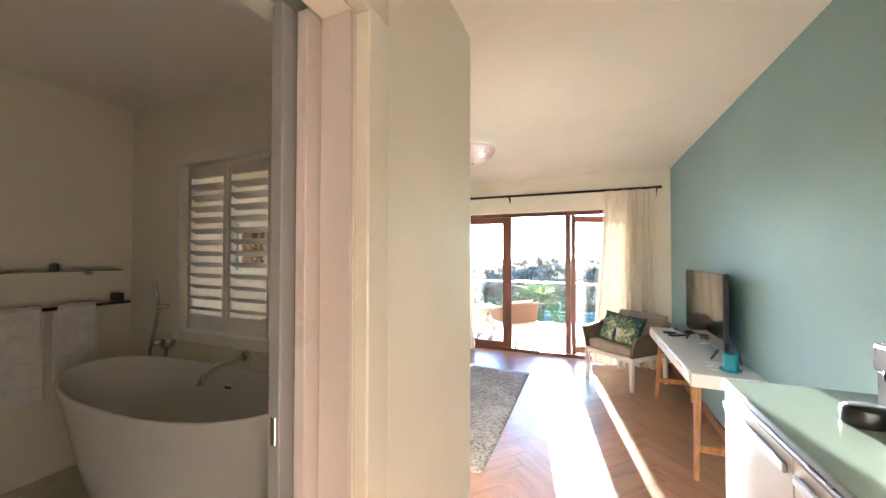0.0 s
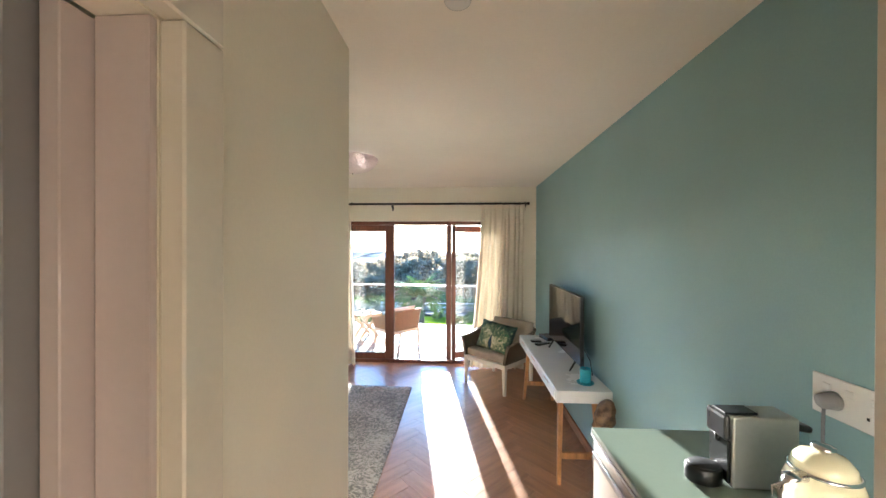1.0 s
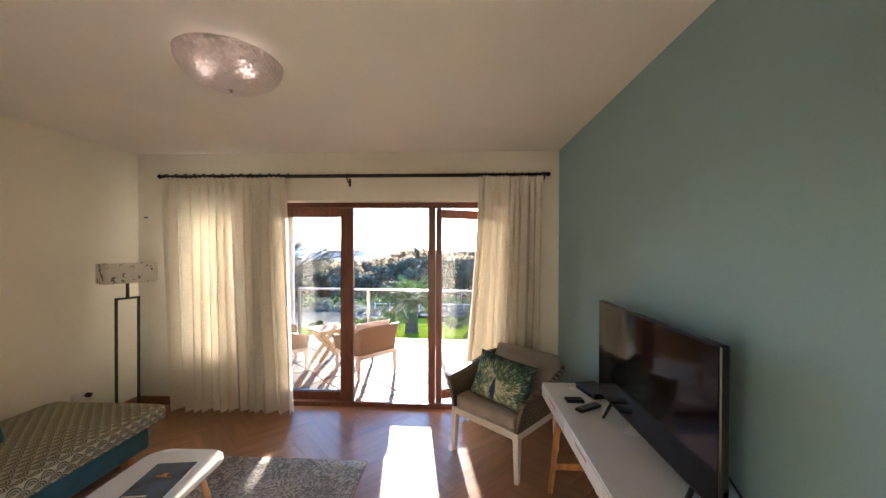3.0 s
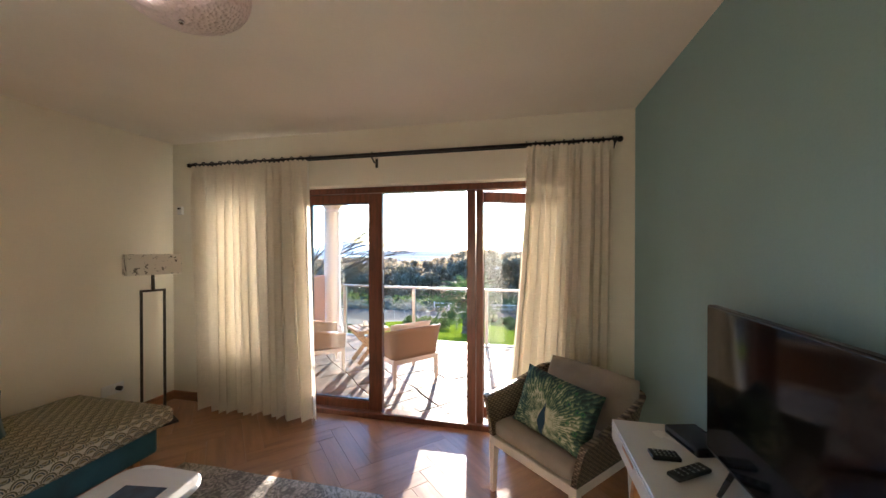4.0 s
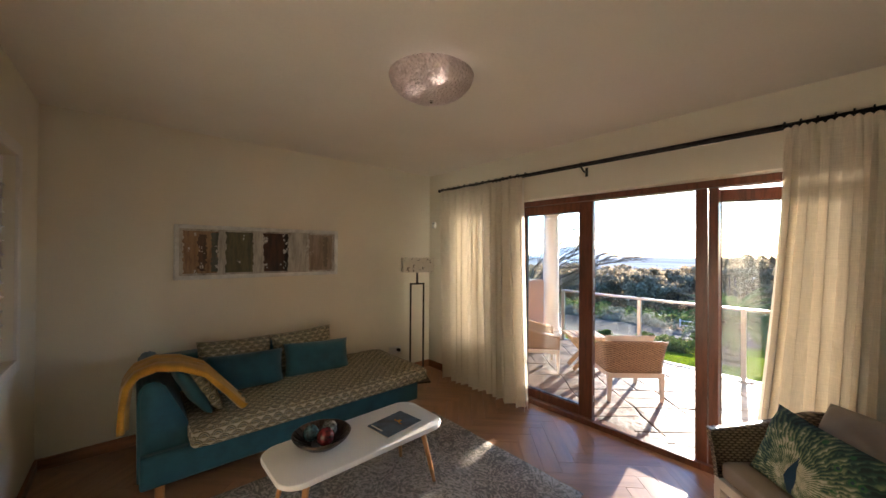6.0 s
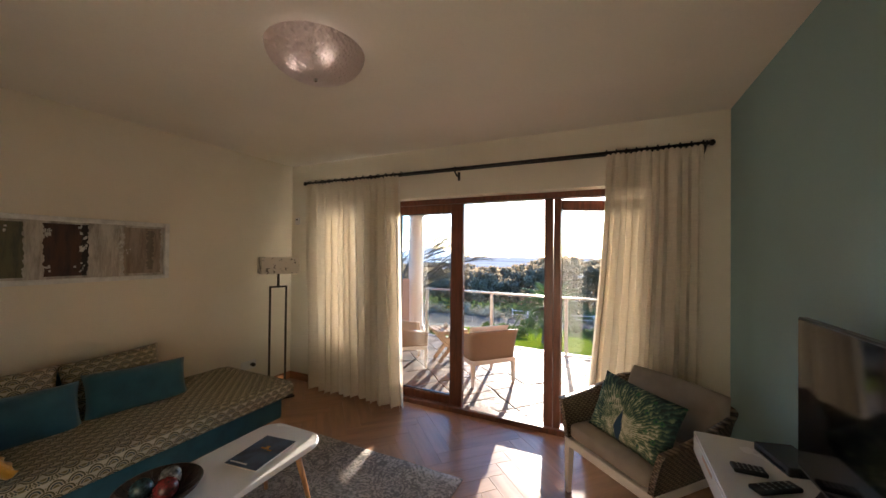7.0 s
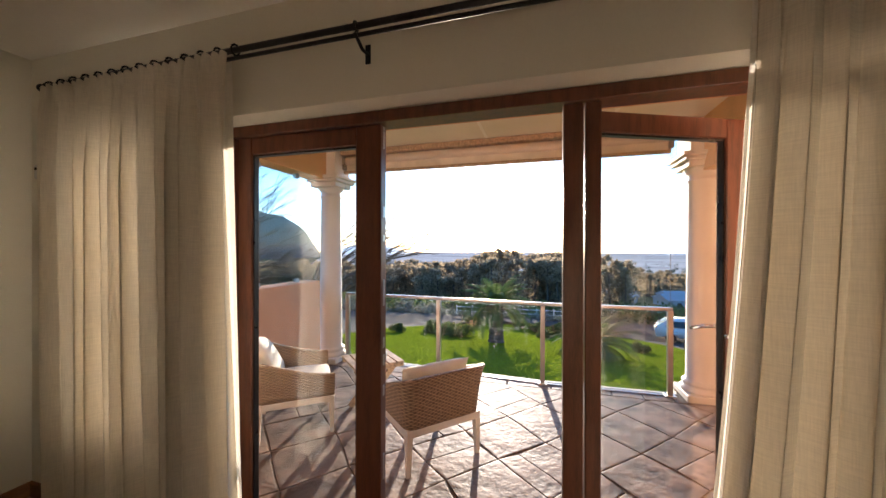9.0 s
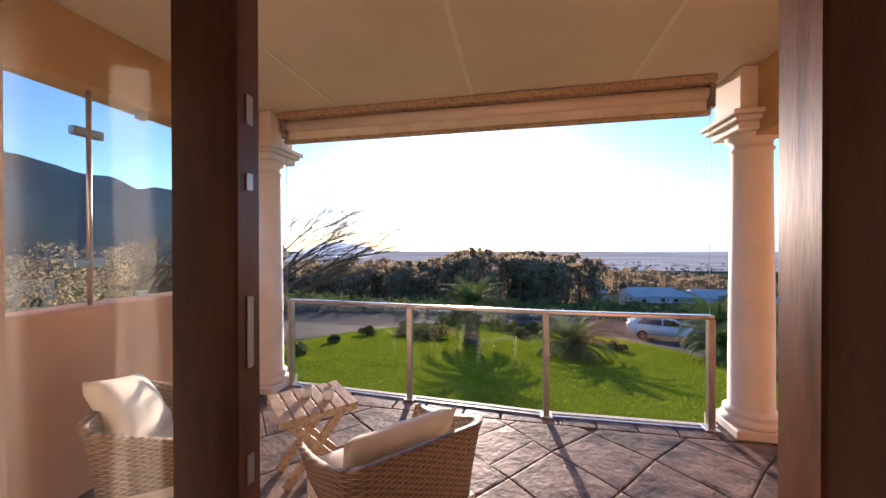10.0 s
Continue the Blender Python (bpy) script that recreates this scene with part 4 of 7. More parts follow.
def bulge(x, y):
    return x * (1 + 0.03 * (1 - (y / l) ** 2)), y * (1 + 0.02 * (1 - (x / w) ** 2))
prof = [(0.985, 0.362), (1.0, 0.368), (1.0, 0.386), (0.99, 0.392)]
rr = [[bm.verts.new((*(c * k for c in bulge(x, y)), z)) for x, y in ring] for k, z in prof]
for a, b in zip(rr, rr[1:]):
    for k in range(len(ring)):
        bm.faces.new((a[k], a[(k + 1) % len(ring)], b[(k + 1) % len(ring)], b[k]))
bm.faces.new(rr[0][::-1])
bm.faces.new(rr[-1])
part("tabletop", bm, M_WHITE, ct)
for sx in (-1, 1):
    for sy in (-1, 1):
        part("leg", tube(B(), [(sx * 0.14, sy * 0.38, 0.362), (sx * 0.19, sy * 0.45, 0.0)], 0.019, 12, 0.011), M_PINE, ct, "", True)
TT = 0.402
bk = thing("book", "glossy magazine with a dark sunset cover", "book", pose(-1.45, 3.38, TT, 0, 0, 8))
part("pages", simple_box(-0.10, 0.10, -0.14, 0.14, 0.001, 0.012), M_CANVAS, bk)
M_COVER = mat("book_cover", (0.06, 0.10, 0.15), 0.5, vary=0.3, scale=9, fine=30, bump=0, second=(0.02, 0.025, 0.03))
part("cover", simple_box(-0.105, 0.105, -0.145, 0.145, 0.012, 0.0145, 0.001), M_COVER, bk)
M_GLOW = mat("printed_orange", (0.55, 0.26, 0.07), 0.25, vary=0.2, scale=20, bump=0)
bm = B()
for x, y, w, l in ((-0.01, 0.03, 0.05, 0.012), (0.03, 0.02, 0.03, 0.01), (0.0, 0.045, 0.022, 0.02)):
    box(bm, x - w / 2, x + w / 2, y - l / 2, y + l / 2, 0.0146, 0.0150)
part("printed_picture", bm, M_GLOW, bk)
part("title_bar", simple_box(-0.09, 0.02, -0.125, -0.115, 0.0146, 0.0150), M_CANVAS, bk)
bowl = thing("bowl", "dark brown ridged wooden bowl on the coffee table", "bowl", pose(-1.52, 2.92, TT))
bm = B()
lathe(bm, [(0.055, 0.0), (0.06, 0.004), (0.11, 0.025), (0.15, 0.058), (0.165, 0.082), (0.160, 0.083), (0.145, 0.062), (0.105, 0.032), (0.05, 0.012)], 40)
M_BOWL = mat("dark_bowl_wood", (0.05, 0.028, 0.018), 0.35, vary=0.3, scale=30, bump=0.3)
part("bowl_body", bm, M_BOWL, bowl, "", True)
for k in range(24):
    a = 2 * math.pi * k / 24
    part("rib", tube(B(), [(r * math.cos(a), r * math.sin(a), z) for r, z in ((0.06, 0.018), (0.108, 0.039), (0.147, 0.068), (0.158, 0.082))], 0.0035, 5), M_BOWL, bowl)
for i, (dx, dy, r, c) in enumerate(((-0.03, 0.06, 0.046, (0.30, 0.30, 0.28)), (0.055, 0.0, 0.05, (0.22, 0.03, 0.03)), (-0.045, -0.045, 0.046, (0.05, 0.11, 0.12)))):
    bm = B()
    bmesh.ops.create_uvsphere(bm, u_segments=24, v_segments=14, radius=r)
    mt = mat("decorative_ball", c, 0.25, vary=0.4, scale=40, fine=90, bump=0.6, second=(0.02, 0.02, 0.02))
    solid("decorative_ball", bm, mt, ("silver-grey", "dark red", "dark teal")[i] + " patterned ball lying in the wooden bowl", "ball", "", True, pose(-1.52 + dx, 2.92 + dy, TT + 0.028 + r, 20, 30 * i, 0), "balls in the bowl")

# ---- console desk with the television ----
dk = thing("console_desk", "long white console desk on orange wood trestle legs", "desk")
bm = B()
box(bm, 0.655, 1.035, 2.515, 4.065, 0.615, 0.70, 0.003)
part("desk_body", bm, M_WHITE, dk)
for k in range(3):
    y0 = 2.55 + k * 0.497
    dw = part("drawer", simple_box(0.649, 0.654, y0, y0 + 0.485, 0.622, 0.693, 0.0015), M_WHITE, dk)
    # raised dark strip stands in for the slot's dark recess
    part("slot_strip", simple_box(0.6475, 0.6492, y0 + 0.17, y0 + 0.315, 0.672, 0.686), M_SKIRT, dw, "dark strip standing in for a recessed grip slot")
for y, s in ((2.66, -1), (3.93, 1)):
    for x, sx in ((0.73, -1), (0.97, 1)):
        bm = B()
        a, b = Vector((x, y - s * 0.03, 0.612)), Vector((x + sx * 0.035, y + s * 0.06, 0.0))
        top = [bm.verts.new(a + Vector(d)) for d in ((-.018, -.018, 0), (.018, -.018, 0), (.018, .018, 0), (-.018, .018, 0))]
        bot = [bm.verts.new(b + Vector(d)) for d in ((-.013, -.013, 0), (.013, -.013, 0), (.013, .013, 0), (-.013, .013, 0))]
        bm.faces.new(top), bm.faces.new(bot[::-1])
        for k in range(4):
            bm.faces.new((bot[k], bot[(k + 1) % 4], top[(k + 1) % 4], top[k]))
        part("leg", bm, M_PINE, dk)
    yy = y + s * 0.035
    part("stretcher", simple_box(0.72, 0.98, yy - 0.012, yy + 0.012, 0.17, 0.215, 0.003), M_PINE, dk)
tv = thing("television", "black flat-screen television on two splayed feet", "television")
bm = B()
box(bm, 0.905, 0.935, 2.785, 3.735, 0.775, 1.315, 0.004)
box(bm, 0.935, 0.965, 2.95, 3.57, 0.80, 1.10, 0.01)
part("housing", bm, M_BLACK, tv)
part("screen", simple_box(0.9025, 0.9048, 2.793, 3.727, 0.79, 1.308), M_SCREEN, tv)
for y in (2.93, 3.59):
    bm = B()
    tube(bm, [(0.925, y, 0.79), (0.86, y - 0.03, 0.706)], 0.010, 8, 0.007)
    tube(bm, [(0.925, y, 0.79), (0.985, y - 0.02, 0.706)], 0.010, 8, 0.007)
    part("foot", bm, M_BLACK, tv, "", True)
part("power_cable", tube(B(), [(0.95, 2.83, 0.90), (0.975, 2.775, 0.83), (0.985, 2.765, 0.75), (1.0, 2.79, 0.712), (1.02, 2.95, 0.706)], 0.004, 6), M_BLACK, tv, "", True)
cand = thing("candle_holder", "turquoise pillar candle on a small dish", "candle", pose(0.90, 2.66, 0.70))
part("dish", lathe(B(), [(0.05, 0.0), (0.058, 0.006), (0.06, 0.012), (0.054, 0.010), (0.04, 0.006)], 24), M_TURQ, cand, "", True)
bm = B()
lathe(bm, [(0.038, 0.009), (0.039, 0.02), (0.039, 0.108), (0.036, 0.112), (0.033, 0.108), (0.02, 0.104), (0.004, 0.104)], 24)
part("candle", bm, M_TURQ, cand, "", True)
part("wick", tube(B(), [(0, 0, 0.10), (0.002, 0, 0.118)], 0.0015, 5), M_BLACK, cand)
rm = thing("media_box", "small black media box on the desk", "media box", pose(0.945, 3.905, 0.70, 0, 0, 14))
part("case", simple_box(-0.07, 0.07, -0.10, 0.10, 0.002, 0.038, 0.006, 2), M_BLACK, rm)
part("front_strip", simple_box(-0.0715, -0.0695, -0.08, 0.08, 0.012, 0.02), M_SCREEN, rm)
for (x, y, a, L, w) in ((0.826, 3.68, -58, 0.17, 0.05), (0.778, 3.775, -88, 0.105, 0.06)):
    rc = thing("remote_control", "black remote control lying on the white desk", "remote control", pose(x, y, 0.70, 0, 0, a), "remote controls")
    part("case", simple_box(-w / 2, w / 2, -L / 2, L / 2, 0.001, 0.018, 0.006, 2), M_BLACK, rc)
    bm = B()
    for i in range(3):
        for j in range(5):
            bx, by = (i - 1) * w * 0.27, (j - 2) * L * 0.16
            box(bm, bx - 0.004, bx + 0.004, by - 0.003, by + 0.003, 0.0181, 0.0195)
    part("buttons", bm, M_STEEL, rc)

# ---- kitchenette ----
kc = thing("kitchen_cabinet", "white kitchenette base cabinet with steel grip rails", "cabinet")
part("body", simple_box(0.52, 1.046, 0.53, 1.425, 0.08, 0.965, 0.003), M_CABINET, kc)
part("plinth", simple_box(0.56, 1.046, 0.53, 1.41, 0.0, 0.078), M_BLACK, kc)
for k in range(2):
    y0 = 0.535 + k * 0.445
    d = part("door", simple_box(0.50, 0.518, y0, y0 + 0.44, 0.09, 0.955, 0.002), M_CABINET, kc)
    part("grip_rail", simple_box(0.488, 0.499, y0 + 0.02, y0 + 0.42, 0.905, 0.93, 0.003), M_STEEL, d, "brushed steel grip rail")
tp = thing("worktop", "pale green glass worktop with a steel edge", "worktop")
part("glass_top", simple_box(0.496, 1.048, 0.512, 1.435, 0.978, 1.0, 0.003), M_GREENGLASS, tp)
part("edge_strip", simple_box(0.494, 1.046, 0.514, 1.437, 0.966, 0.977, 0.001), M_STEEL, tp)

cm = thing("coffee_machine", "grey and black capsule coffee machine", "coffee machine", pose(0.835, 1.145, 1.0) @ Matrix.Diagonal((0.9, 0.72, 1.0, 1.0)))
M_SHELL = mat("grey_machine_shell", (0.46, 0.47, 0.45), 0.34, 0.35, vary=0.04, scale=4, bump=0.02)
part("housing", simple_box(-0.072, 0.13, -0.06, 0.06, 0.001, 0.206, 0.007, 2), M_SHELL, cm)
bm = B()
box(bm, -0.094, -0.073, -0.056, 0.056, 0.135, 0.208, 0.010, 2)
box(bm, -0.084, -0.0725, -0.054, 0.054, 0.012, 0.135, 0.004)
part("brew_head", bm, M_BLACK, cm)
part("cup_rest", simple_box(-0.085, 0.02, -0.038, 0.038, 0.2065, 0.2125, 0.003), M_BLACK, cm, "black top plate")
part("spout", tube(B(), [(-0.083, 0, 0.142), (-0.083, 0, 0.118)], 0.011, 10), M_BLACK, cm, "", True)
bm = B()
lathe(bm, [(0.052, 0.0), (0.055, 0.004), (0.055, 0.042), (0.050, 0.046)], 24, -0.13, 0)
part("drip_tray", bm, M_BLACK, cm, "", True)
part("drip_grid", lathe(B(), [(0.004, 0.0465), (0.044, 0.0465), (0.046, 0.048), (0.044, 0.0495), (0.004, 0.0495)], 24, -0.13, 0), M_IRON, cm, "", True)
bm = B()
box(bm, 0.105, 0.185, -0.045, 0.045, -0.010, 0.010, 0.009, 3, m=Matrix.Translation((0, 0, 0.197)) @ Matrix.Rotation(radians(9), 4, "Y"))
part("lever", bm, M_BLACK, cm, "", True)
part("water_tank", simple_box(0.132, 0.172, -0.045, 0.045, 0.004, 0.165, 0.008, 2), M_RAILGLASS, cm, "clear plastic water tank")
kt = thing("kettle", "glossy ivory retro kettle with a chrome handle", "kettle", pose(0.845, 0.93, 1.0))
bm = B()
lathe(bm, [(0.080, 0.012), (0.082, 0.03), (0.078, 0.09), (0.070, 0.14), (0.060, 0.168)], 36)
part("body", bm, M_IVORY, kt, "", True)
part("base_ring", lathe(B(), [(0.078, 0.0), (0.084, 0.002), (0.084, 0.012), (0.080, 0.014)], 36), M_CHROME, kt, "", True)
part("rim", lathe(B(), [(0.0605, 0.166), (0.064, 0.168), (0.064, 0.172), (0.060, 0.174)], 36), M_CHROME, kt, "", True)
part("lid", lathe(B(), [(0.059, 0.173), (0.054, 0.190), (0.040, 0.206), (0.020, 0.212), (0.004, 0.213)], 36), M_IVORY, kt, "", True)
part("knob", lathe(B(), [(0.012, 0.211), (0.022, 0.220), (0.022, 0.226), (0.010, 0.230)], 24), M_CHROME, kt, "", True)
part("handle", tube(B(), [(-0.060, -0.02, 0.165), (-0.105, -0.025, 0.165), (-0.122, -0.025, 0.14), (-0.118, -0.025, 0.07), (-0.085, -0.02, 0.035)], 0.012, 12), M_CHROME, kt, "chrome loop handle", True)
sk = thing("wall_socket", "white double wall socket on the teal wall", "socket")
part("plate", simple_box(1.041, 1.0485, 0.955, 1.165, 1.21, 1.325, 0.003), M_WHITE, sk)
for y in (1.00, 1.06, 1.12):
    part("switch", simple_box(1.037, 1.0405, y - 0.012, y + 0.012, 1.285, 1.305, 0.002), M_WHITE, sk)
bm = B()
for y in (1.0, 1.018):
    box(bm, 1.0395, 1.0408, y - 0.003, y + 0.003, 1.245, 1.253)
part("socket_holes", bm, M_BLACK, sk)
pl = thing("power_plug", "grey moulded power plug with its cable", "plug")
part("plug_body", tube(B(), [(1.040, 1.10, 1.262), (1.022, 1.10, 1.262), (1.004, 1.10, 1.260)], 0.026, 14, 0.02), M_LEAF, pl, "", True)
part("cable", tube(B(), [(1.012, 1.10, 1.245), (1.010, 1.10, 1.19), (1.01, 1.10, 1.10), (1.02, 1.08, 1.02), (1.0, 1.05, 1.006)], 0.004, 6), M_LEAF, pl, "", True)
bm = B()
lathe(bm, [(0.070, 0.0)] + [(0.062 + 0.014 * math.sin(9 * z) + 0.010 * math.sin(23 * z + 1), z) for z in (0.02 + 0.0155 * k for k in range(42))] + [(0.045, 0.69), (0.02, 0.71)], 40)
for v in bm.verts:
    a = math.atan2(v.co.y, v.co.x)
    k = 1.0 + 0.28 * noise.noise(v.co * 13) + 0.16 * noise.noise(v.co * 34) + 0.12 * math.sin(v.co.z * 60 + 3 * a) * math.sin(2 * a + 5 * v.co.z)
    v.co.x, v.co.y = v.co.x * k + 0.022 * math.sin(v.co.z * 10), v.co.y * k
solid("floor_ornament", bm, M_CARVED, "rough carved brown wooden ornament on the floor", "ornament", "", True, pose(0.925, 2.36, 0.0))

# ---- lamps, picture and fittings ----
fl = thing("floor_lamp", "open bronze frame floor lamp with a floral shade", "floor lamp", pose(-2.85, 4.62, 0, 0, 0, -26))
part("base", simple_box(-0.11, 0.11, -0.15, 0.15, 0.001, 0.02, 0.004), M_BRONZE, fl)
for y in (-0.078, 0.078):
    part("post", simple_box(-0.0095, 0.0095, y - 0.0095, y + 0.0095, 0.02, 1.165, 0.002), M_BRONZE, fl)
part("crossbar", simple_box(-0.0095, 0.0095, -0.0685, 0.0685, 1.146, 1.165, 0.002), M_BRONZE, fl)
part("stem", tube(B(), [(0, 0, 1.165), (0, 0, 1.33)], 0.014, 12, 0.011), M_BRONZE, fl, "", True)
M_SHADE = mat("floral_shade_cloth", (0.74, 0.69, 0.60), 0.85, vary=0.1, scale=19, fine=70, bump=0.1, second=(0.20, 0.18, 0.15))
mr = M_SHADE.node_tree.nodes["Map Range"]
mr.inputs[1].default_value, mr.inputs[2].default_value = 0.37, 0.42
bm = B()
for q in ((-0.10, -0.097, -0.182, 0.182), (0.097, 0.10, -0.182, 0.182), (-0.097, 0.097, -0.182, -0.179), (-0.097, 0.097, 0.179, 0.182)):
    box(bm, q[0], q[1], q[2], q[3], 1.295, 1.465)
part("shade", bm, M_SHADE, fl, "cream shade with grey-brown flower print")
part("bulb", lathe(B(), [(0.012, 1.33), (0.014, 1.345), (0.03, 1.375), (0.028, 1.40), (0.012, 1.415)], 16), M_CERAMIC, fl, "", True)

art = thing("wall_picture", "long abstract painting in a distressed silver frame", "picture")
y0, y1, z0, z1 = 2.332, 3.760, 1.287, 1.756
bm = B()
for q in ((y0, y0 + 0.034, z0, z1), (y1 - 0.034, y1, z0, z1), (y0 + 0.034, y1 - 0.034, z1 - 0.034, z1), (y0 + 0.034, y1 - 0.034, z0, z0 + 0.034)):
    box(bm, WX + 0.002, WX + 0.046, q[0], q[1], q[2], q[3], 0.006, 2)
part("picture_frame", bm, M_ARTFRAME, art)
M_PAINT = mat("pale_brushed_paint", (0.60, 0.57, 0.51), 0.7, vary=0.25, scale=9, fine=50, stretch=(1, 3, 0.5), bump=0.6, second=(0.30, 0.27, 0.23))
M_FLECK = mat("white_paint_fleck", (0.58, 0.57, 0.53), 0.7, vary=0.1, scale=30, bump=0.4)
part("canvas", simple_box(WX + 0.002, WX + 0.024, y0 + 0.034, y1 - 0.034, z0 + 0.034, z1 - 0.034), M_PAINT, art)


def brushed(name, a, b, zz0, zz1, light, dark, seed, proud=0.0275, rough_edge=0.008):
    """One brushed patch of paint with a ragged outline."""
    mt = mat("painted_patch", light, 0.65, vary=0.3, scale=10, fine=45, stretch=(1, 4, 0.6), bump=0.6, second=dark)
    rnd = random.Random(seed)
    n = 26
    up = [zz0 + (zz1 - zz0) * k / n for k in range(n + 1)]
    lo = [a + rnd.uniform(-rough_edge, rough_edge) for _ in up]
    hi = [b + rnd.uniform(-rough_edge, rough_edge) for _ in up]
    bm = B()
    for x in (WX + proud, ):
        face = [(bm.verts.new((x, p, z)), bm.verts.new((x, q, z)), bm.verts.new((x - 0.003, p, z)), bm.verts.new((x - 0.003, q, z))) for p, q, z in zip(lo, hi, up)]
    for r, q in zip(face, face[1:]):
        bm.faces.new((r[0], r[1], q[1], q[0]))
        bm.faces.new((r[2], r[0], q[0], q[2]))
        bm.faces.new((r[1], r[3], q[3], q[1]))
    bm.faces.new((face[0][2], face[0][3], face[0][1], face[0][0]))
    bm.faces.new((face[-1][0], face[-1][1], face[-1][3], face[-1][2]))
    part(name, bm, mt, art)


def flecks(y_mid, spread, count, seed):
    rnd = random.Random(seed)
    bm = B()
    for _ in range(count):
        yy, zz = rnd.gauss(y_mid, spread), rnd.uniform(z0 + 0.06, z1 - 0.06)
        for _ in range(rnd.randint(2, 5)):
            w, h = rnd.uniform(0.004, 0.016), rnd.uniform(0.005, 0.022)
            py, pz = yy + rnd.gauss(0, 0.008), zz + rnd.gauss(0, 0.012)
            pz = min(max(pz, z0 + 0.05), z1 - 0.05)
            box(bm, WX + 0.0312, WX + 0.0325 + rnd.uniform(0, 0.001), py - w / 2, py + w / 2, pz - h / 2, pz + h / 2)
    part("paint_flecks", bm, M_FLECK, art)["kind"] = "stuff"


PZ0, PZ1 = z0 + 0.052, z1 - 0.050
brushed("painted_panel", 2.395, 2.640, PZ0, PZ1, (0.34, 0.22, 0.13), (0.16, 0.085, 0.05), 1)
brushed("painted_stripe", 2.50, 2.555, PZ0 + 0.02, PZ1 - 0.03, (0.09, 0.05, 0.035), (0.03, 0.02, 0.018), 2, 0.0295, 0.012)
brushed("painted_stripe", 2.595, 2.642, PZ0 + 0.01, PZ1 - 0.01, (0.09, 0.105, 0.085), (0.045, 0.055, 0.045), 3, 0.0295)
brushed("painted_panel", 2.705, 2.925, PZ0, PZ1, (0.135, 0.125, 0.07), (0.055, 0.062, 0.042), 4)
brushed("painted_panel", 3.018, 3.235, PZ0, PZ1, (0.085, 0.040, 0.026), (0.03, 0.017, 0.014), 5)
brushed("painted_stripe", 3.205, 3.24, PZ0, PZ1, (0.018, 0.014, 0.012), (0.008, 0.007, 0.006), 6, 0.0295)
brushed("painted_panel", 3.455, 3.700, PZ0, PZ1, (0.37, 0.30, 0.24), (0.22, 0.17, 0.13), 7)
brushed("painted_stripe", 3.605, 3.645, PZ0 + 0.03, PZ1 - 0.02, (0.21, 0.18, 0.14), (0.14, 0.11, 0.085), 8, 0.0295, 0.012)
for k, (ym, sp, c) in enumerate(((2.51, 0.018, 6), (2.64, 0.006, 4), (2.81, 0.05, 2), (3.03, 0.007, 5), (3.205, 0.012, 9), (3.44, 0.012, 9), (2.42, 0.02, 1))):
    flecks(ym, sp, c, 40 + k)

dl = thing("ceiling_light", "textured pinkish glass dome ceiling light, lit", "ceiling light", pose(-1.04, 3.335, CEIL))
M_DOME, n, l, b = nodes_of("textured_dome_glass")
b.inputs["Base Color"].default_value = (0.92, 0.80, 0.78, 1)
b.inputs["Roughness"].default_value, b.inputs["Transmission Weight"].default_value = 0.36, 0.55
b.inputs["IOR"].default_value = 1.3
vo = n.new("ShaderNodeTexVoronoi")
vo.inputs["Scale"].default_value = 60
tc = n.new("ShaderNodeTexCoord")
l.new(tc.outputs["Object"], vo.inputs["Vector"])
bp = n.new("ShaderNodeBump")
bp.inputs["Strength"].default_value, bp.inputs["Distance"].default_value = 1.0, 0.012
l.new(vo.outputs["Distance"], bp.inputs["Height"]), l.new(bp.outputs[0], b.inputs["Normal"])
bm = B()
pr = [(0.238 * math.sin(radians(a)), -0.02 - 0.145 * math.cos(radians(a)) + 0.0) for a in range(3, 91, 6)]
inn = [(r * 0.97, z + 0.005) for r, z in pr][::-1]
lathe(bm, pr + inn, 48, cap=False)
part("glass_dome", bm, M_DOME, dl, "", True)
part("finial", lathe(B(), [(0.003, -0.178), (0.008, -0.175), (0.009, -0.168), (0.005, -0.160), (0.012, -0.157), (0.003, -0.15)], 16), M_CHROME, dl, "", True)
part("rod", tube(B(), [(0, 0, -0.155), (0, 0, -0.002)], 0.004, 8), M_CHROME, dl)
part("mount", lathe(B(), [(0.07, -0.022), (0.075, -0.018), (0.075, -0.001)], 24), M_WHITE, dl)
M_BULB = glowing("lit_bulb", (1.0, 0.86, 0.74), BULB)
for x, y in ((-0.09, -0.05), (0.09, -0.02)):
    bm = B()
    bmesh.ops.create_uvsphere(bm, u_segments=16, v_segments=10, radius=0.026, matrix=Matrix.Translation((x, y, -0.075)))
    part("bulb", bm, M_BULB, dl, "", True)
    part("lamp_holder", tube(B(), [(x, y, -0.052), (x * 0.6, y * 0.6, -0.02)], 0.012, 10), M_WHITE, dl)
sp = thing("downlight", "small recessed white ceiling spotlight", "downlight", pose(-0.02, 1.30, CEIL))
part("rim", lathe(B(), [(0.030, -0.004), (0.036, -0.008), (0.046, -0.006), (0.048, -0.001)], 28), M_WHITE, sp, "", True)
part("lens", lathe(B(), [(0.001, -0.003), (0.029, -0.003), (0.030, -0.001)], 24), M_STEEL, sp, "", True)
al = thing("alarm_sensor", "small white alarm sensor on the wall", "sensor")
part("case", simple_box(-3.115, -3.06, NY - 0.03, NY - 0.001, 1.85, 1.93, 0.006, 2), M_WHITE, al)
part("sensor_window", simple_box(-3.105, -3.07, NY - 0.033, NY - 0.030, 1.90, 1.915), M_SCREEN, al)
s2 = thing("wall_socket", "white wall socket above the skirting", "socket")
